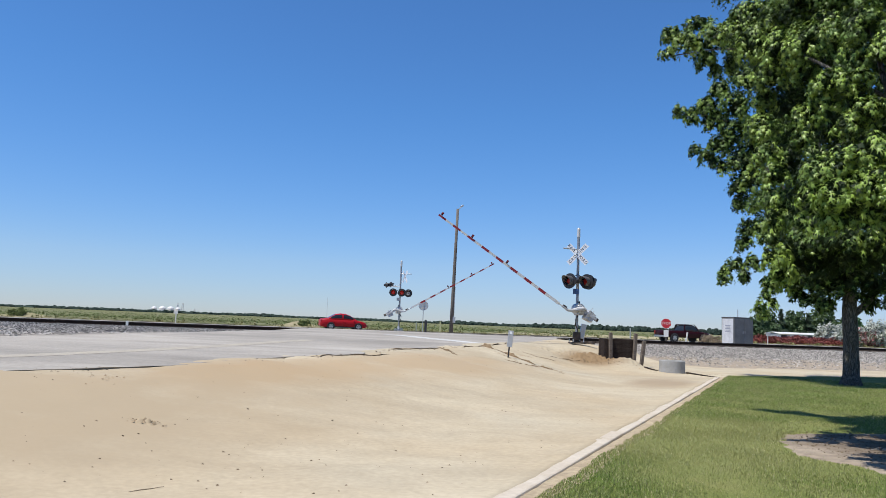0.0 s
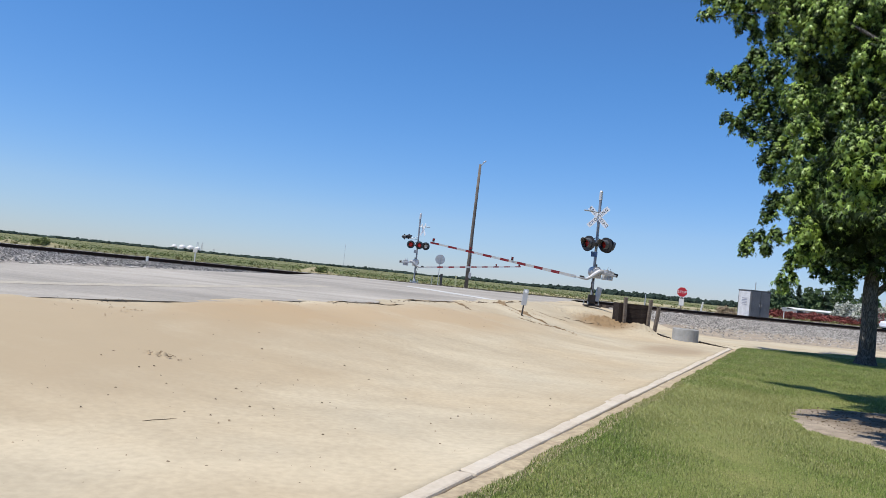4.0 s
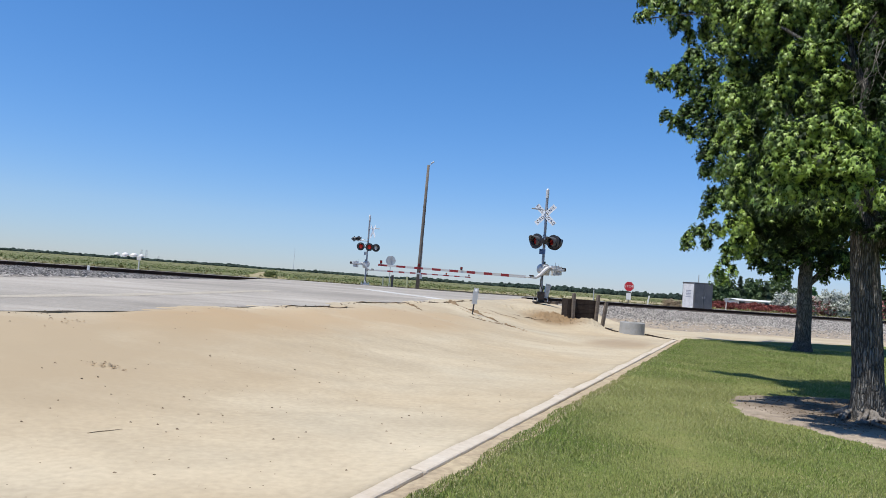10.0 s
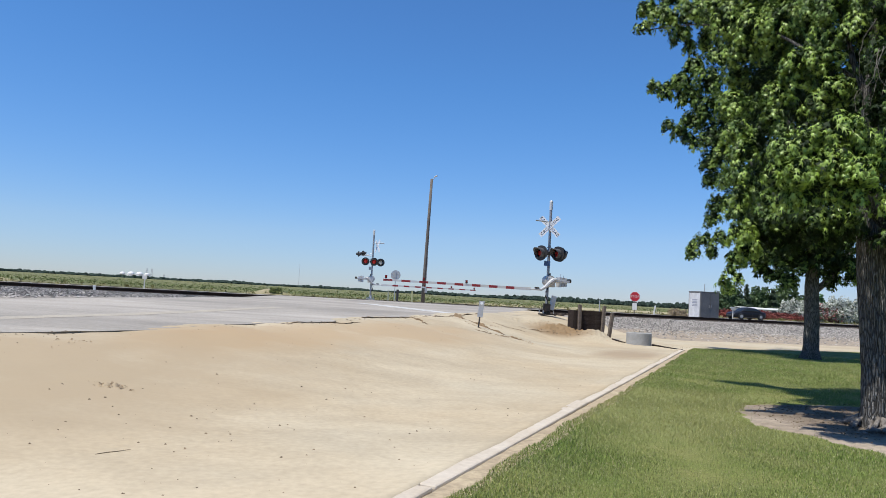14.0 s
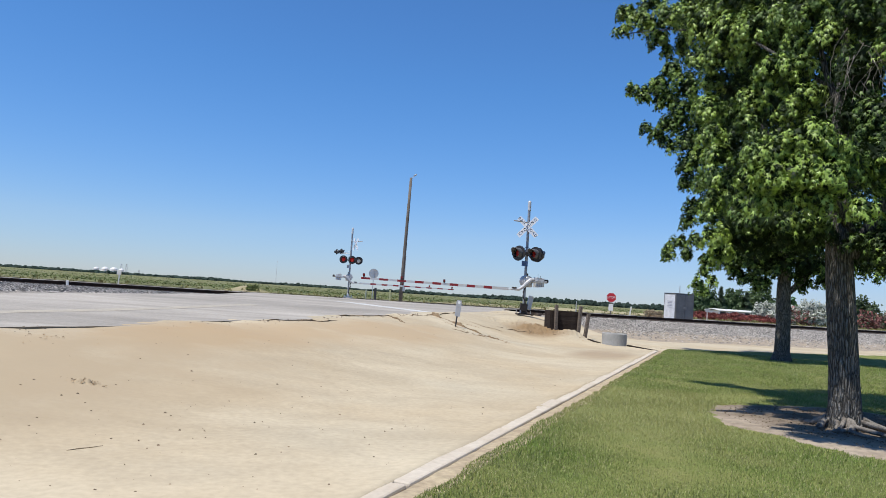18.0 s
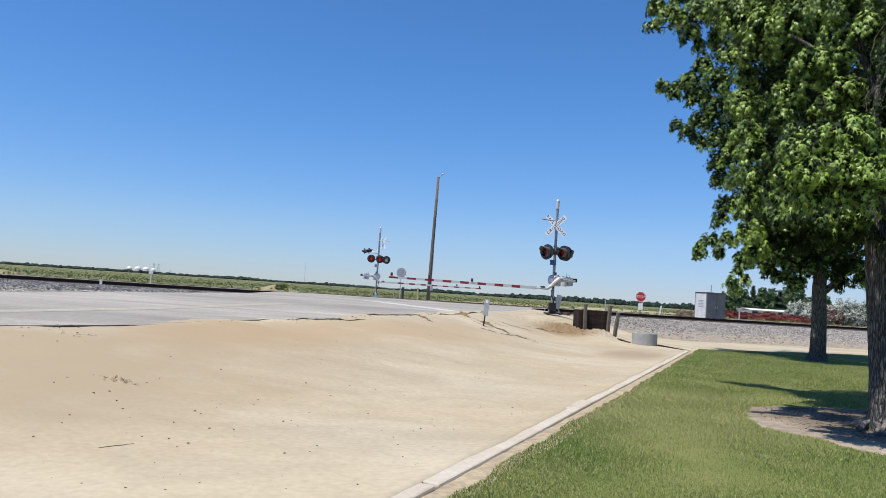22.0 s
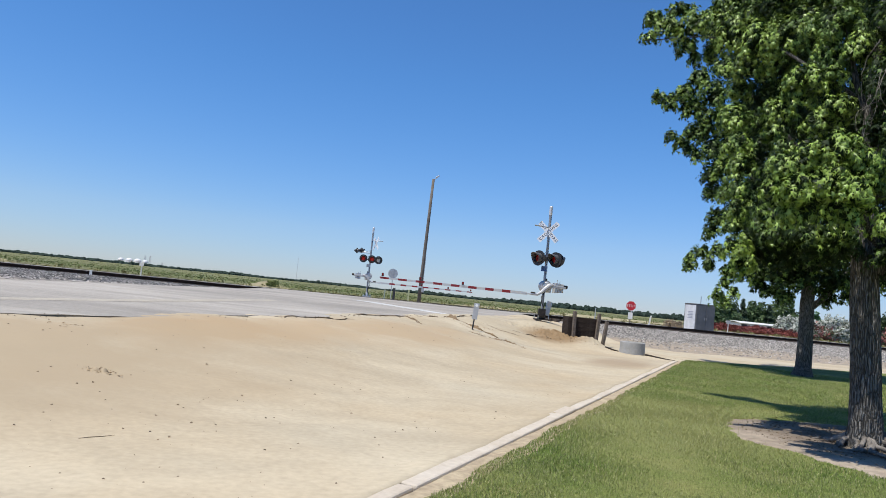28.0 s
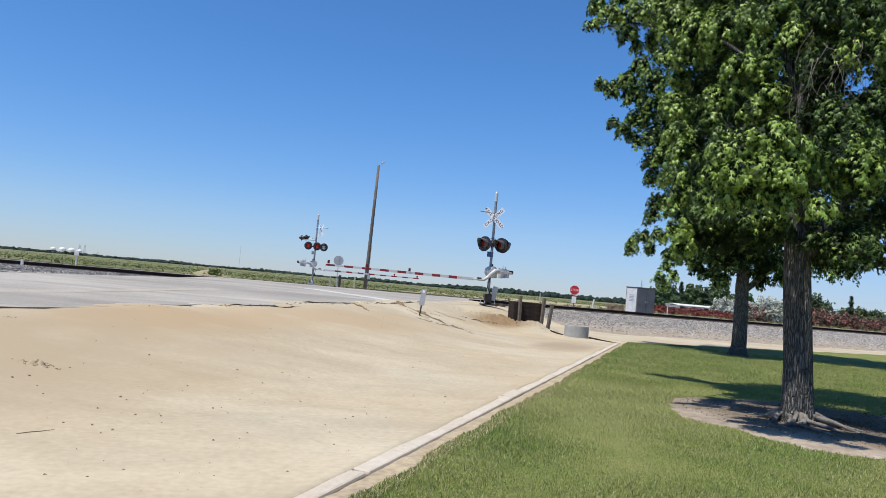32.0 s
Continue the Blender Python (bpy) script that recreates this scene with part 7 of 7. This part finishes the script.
def car(name, label, color, length, hi, roof, half_w, wheels, r, two_door=False):
    """A car that looks to +x. hi: the body's top line; roof: the cabin's top line."""
    c = empty(name, Matrix(), label, "car")
    k = length / (hi[-1][0] - hi[0][0])
    hi, roof, wheels = [(x * k, z) for x, z in hi], [(x * k, z) for x, z in roof], [x * k for x in wheels]
    L = length / 2
    lo = [(-L, 0.36), (-L + 0.15, 0.24), (L - 0.2, 0.22), (L, 0.32)]
    half = [(-L, half_w * 0.72), (-L + 0.12, half_w * 0.88), (-L + 0.6, half_w), (L - 0.9, half_w), (L - 0.25, half_w * 0.86), (L, half_w * 0.62)]
    xs = sorted({-L, -L + 0.06, -L + 0.15, -L + 0.35, L - 0.4, L - 0.2, L - 0.08, L, *[x for x, _ in hi], *np.linspace(-L + 0.5, L - 0.5, 16)})
    bm = bmnew()
    loft(bm, xs, lo, hi, half, 0.88, 0.90)
    sub("body", bm, color, c, smooth=True)
    x0, x1 = roof[0][0], roof[-1][0]
    base = [(x, lerp_at(hi, x) - 0.06) for x in np.linspace(x0, x1, 12)]
    gx = sorted({*[x for x, _ in roof], *np.linspace(x0, x1, 44)})
    mid = (roof[2][0] + roof[-3][0]) / 2 - (0.25 if two_door else 0.0)

    def is_glass(x, row):
        if row in (1, 2, 9, 10):
            return roof[1][0] + 0.22 < x < roof[-2][0] - 0.22 and abs(x - mid) > 0.05
        return 3 < row < 8 and (roof[1][0] - 0.05 < x < roof[2][0] - 0.06 or roof[-3][0] + 0.08 < x < roof[-2][0] + 0.04)

    for name, shade, wanted in (("cabin", color, False), ("cabin_glass", GLASS, True)):
        bm = bmnew()
        loft(bm, gx, base, [(x, max(z, lerp_at(hi, x) + 0.005)) for x, z in roof], [(x0, half_w * 0.74), (x0 + 0.5, half_w * 0.90), (x1 - 0.7, half_w * 0.90), (x1, half_w * 0.76)], 1.0, 0.74)
        bm.faces.ensure_lookup_table()
        rest = [f for k, f in enumerate(bm.faces) if is_glass(f.calc_center_median().x, k % 13) != wanted]
        bmesh.ops.delete(bm, geom=rest, context="FACES")
        sub(name, bm, shade, c, label="dark tinted windows" if wanted else "", smooth=True)
    for side in (-1, 1):
        for wx in wheels:
            bm = bmnew()
            rod(bm, (wx, side * (half_w - 0.16), r), (wx, side * (half_w + 0.002), r), r * 1.13, seg=28)
            sub("wheel_arch", bm, DARKTRIM, c)
            wheel(c, wx, side, r, half_w + 0.03)
        for dx in ((mid,) if two_door else (mid, mid - 0.95)):
            bm = bmnew()
            box(bm, (0.14, 0.03, 0.03), Matrix.Translation((dx + 0.12, side * (half_w + 0.005), 0.72)), 0.006)
            sub("door_handle", bm, color, c)
            bm = bmnew()
            box(bm, (0.012, 0.008, 0.46), Matrix.Translation((dx - 0.02, side * (half_w - 0.001), 0.56)))
            sub("door_gap", bm, DARKTRIM, c)
        bm = bmnew()
        box(bm, (0.13, 0.18, 0.12), Matrix.Translation((roof[-2][0] - 0.25, side * (half_w + 0.06), lerp_at(hi, roof[-2][0]) + 0.05)), 0.03)
        sub("side_mirror", bm, color, c)
        bm = bmnew()
        box(bm, (0.26, 0.22, 0.09), pose(L - 0.30, side * half_w * 0.66, 0.61, 0, 12, side * -24), 0.03)
        sub("headlamp", bm, CLEAR, c)
        bm = bmnew()
        box(bm, (0.16, 0.34, 0.15), pose(-L + 0.1, side * half_w * 0.62, 0.78, 0, 0, side * 16), 0.03)
        sub("tail_lamp", bm, TAIL, c)
        bm = bmnew()
        box(bm, (length * 0.62, 0.02, 0.10), Matrix.Translation((0, side * (half_w - 0.03), 0.25)))
        sub("sill", bm, DARKTRIM, c)
    for x, n in ((L - 0.02, "front_bumper"), (-L + 0.02, "rear_bumper")):
        bm = bmnew()
        box(bm, (0.10, half_w * 1.2, 0.16), Matrix.Translation((x, 0, 0.42)), 0.04)
        sub(n, bm, DARKTRIM if n == "front_bumper" else color, c)
    return c


SEDAN_HI = [(-2.28, 0.80), (-2.2, 0.93), (-1.7, 0.99), (-1.3, 0.97), (0.6, 0.93), (1.0, 0.92), (1.7, 0.82), (2.1, 0.70), (2.28, 0.52)]
SEDAN_ROOF = [(-1.85, 0.97), (-1.55, 1.04), (-0.85, 1.38), (-0.3, 1.45), (0.15, 1.43), (0.55, 1.31), (1.15, 0.96), (1.3, 0.90)]
COUPE_HI = [(-2.2, 0.76), (-2.1, 0.92), (-1.6, 0.98), (-1.2, 0.95), (0.6, 0.90), (1.0, 0.89), (1.7, 0.77), (2.05, 0.66), (2.2, 0.48)]
COUPE_ROOF = [(-1.85, 0.95), (-1.5, 1.03), (-0.75, 1.30), (-0.3, 1.36), (0.05, 1.34), (0.4, 1.22), (1.05, 0.92), (1.25, 0.86)]
GROUND = 0.635
red_car = car("sedan", "bright red sedan driving along the highway", paint("car_red", (0.33, 0.010, 0.016)), 4.15, SEDAN_HI, SEDAN_ROOF, 0.86, (-1.32, 1.36), 0.31)
white_car = car("coupe", "silvery white coupe driving along the highway", paint("car_white", (0.62, 0.64, 0.68)), 4.85, SEDAN_HI, [(x, z - 0.03) for x, z in SEDAN_ROOF], 0.89, (-1.36, 1.36), 0.34, True)
dark_car = car("sedan", "black sedan driving along the highway", paint("car_black", (0.012, 0.013, 0.017)), 4.9, SEDAN_HI, SEDAN_ROOF, 0.91, (-1.34, 1.36), 0.34)
navy_car = car("sedan", "dark navy sedan driving along the highway", paint("car_navy", (0.008, 0.010, 0.020)), 4.35, SEDAN_HI, SEDAN_ROOF, 0.88, (-1.34, 1.36), 0.33)
blue_car = car("coupe", "teal blue two-door coupe driving along the highway", paint("car_teal", (0.006, 0.125, 0.175)), 4.4, COUPE_HI, COUPE_ROOF, 0.85, (-1.30, 1.32), 0.30, True)


def pickup():
    c = empty("pickup_truck", Matrix(), "dark maroon pickup truck driving along the highway", "pickup truck")
    body = paint("car_maroon", (0.024, 0.004, 0.005))
    L, w = 2.85, 0.98
    lo = [(-L, 0.55), (-L + 0.2, 0.48), (L - 0.2, 0.42), (L, 0.5)]
    hi = [(-L, 1.12), (-L + 0.05, 1.15), (-0.35, 1.16), (1.05, 1.17), (1.5, 1.14), (2.5, 1.04), (L, 0.9)]
    half = [(-L, w * 0.94), (-L + 0.1, w), (L - 0.7, w), (L, w * 0.8)]
    bm = bmnew()
    loft(bm, sorted({-L, -L + 0.05, -0.35, 1.05, 1.5, 2.5, L - 0.1, L, *np.linspace(-2.5, 2.4, 14)}), lo, hi, half, 0.92, 0.95)
    sub("body", bm, body, c, smooth=True)
    bm = bmnew()
    box(bm, (2.2, 1.6, 0.1), Matrix.Translation((-1.65, 0, 1.14)))
    sub("bed_opening", bm, DARKTRIM, c)
    roof = [(-0.55, 1.12), (-0.5, 1.25), (-0.35, 1.72), (0.1, 1.80), (0.6, 1.79), (0.9, 1.70), (1.45, 1.2), (1.6, 1.12)]
    bm = bmnew()
    loft(bm, sorted({*[x for x, _ in roof], *np.linspace(-0.5, 1.5, 10)}), [(-0.55, 1.1), (1.6, 1.08)], roof, [(-0.55, w * 0.86), (-0.3, w * 0.92), (1.0, w * 0.92), (1.6, w * 0.82)], 1.0, 0.80)
    sub("cabin_glass", bm, GLASS, c, label="dark tinted windows", smooth=True)
    bm = bmnew()
    box(bm, (1.35, 1.46, 0.07), Matrix.Translation((0.28, 0, 1.80)), 0.03)
    sub("roof", bm, body, c)
    for side in (-1, 1):
        for x0, x1, t in ((-0.42, -0.33, 0.10), (0.42, 0.36, 0.06), (1.35, 0.92, 0.05)):
            bm = bmnew()
            q = [(x0 - t, w * 0.945, 1.14), (x0 + t, w * 0.945, 1.14), (x1 + t, w * 0.77, 1.76), (x1 - t, w * 0.77, 1.76)]
            vs = [bm.verts.new((a, side * (b - o), e)) for o in (0, 0.06) for a, b, e in q]
            for f in ((0, 1, 2, 3), (4, 7, 6, 5), (0, 4, 5, 1), (1, 5, 6, 2), (2, 6, 7, 3), (3, 7, 4, 0)):
                bm.faces.new([vs[i] for i in f])
            bmesh.ops.recalc_face_normals(bm, faces=bm.faces)
            sub("pillar", bm, body, c)
        for wx in (-1.72, 1.85):
            bm = bmnew()
            rod(bm, (wx, side * (w - 0.2), 0.42), (wx, side * (w + 0.002), 0.42), 0.48, seg=28)
            sub("wheel_arch", bm, DARKTRIM, c)
            wheel(c, wx, side, 0.39, w + 0.03)
        bm = bmnew()
        box(bm, (0.14, 0.22, 0.2), Matrix.Translation((1.25, side * (w + 0.1), 1.3)), 0.03)
        sub("side_mirror", bm, DARKTRIM, c)
        bm = bmnew()
        box(bm, (0.16, 0.3, 0.2), Matrix.Translation((L - 0.08, side * w * 0.62, 0.86)), 0.03)
        sub("headlamp", bm, CLEAR, c)
        bm = bmnew()
        box(bm, (0.1, 0.14, 0.36), Matrix.Translation((-L + 0.03, side * w * 0.84, 0.92)), 0.02)
        sub("tail_lamp", bm, TAIL, c)
    for x in (-L - 0.03, L + 0.0):
        bm = bmnew()
        box(bm, (0.16, 1.75, 0.2), Matrix.Translation((x, 0, 0.55)), 0.04)
        sub("bumper", bm, RIM, c)
    return c


truck = pickup()


def motions():
    for ob, u0, speed, v, turn in ((red_car, 12.10, 23.7, HW_V - 2.0, 18), (white_car, -24.6, 25.05, HW_V - 2.0, 18), (truck, 48.0, 24.5, HW_V - 2.0, 18),
                                   (dark_car, 51.2 + 26.7 * 14.5, -26.7, HW_V + 2.0, 198), (navy_car, 27.25 + 28.1 * 16.5, -28.1, HW_V + 2.0, 198), (blue_car, 10.13 + 29.7 * 21, -29.7, HW_V + 2.0, 198)):
        walk(ob, [(t, pose(*xy(u0 + speed * t, v), GROUND, 0, 0, turn)) for t in (0, 8, 16, 24, 32)])
    walk(near_arm, [(t, Matrix.Translation(NEAR_PIVOT) @ pose(0, 0, 0, 0, a, 0)) for t, a in NEAR_GATE])
    walk(far_arm, [(t, Matrix.Translation(FAR_PIVOT) @ pose(0, 0, 0, 0, -a, 0)) for t, a in FAR_GATE])


motions()
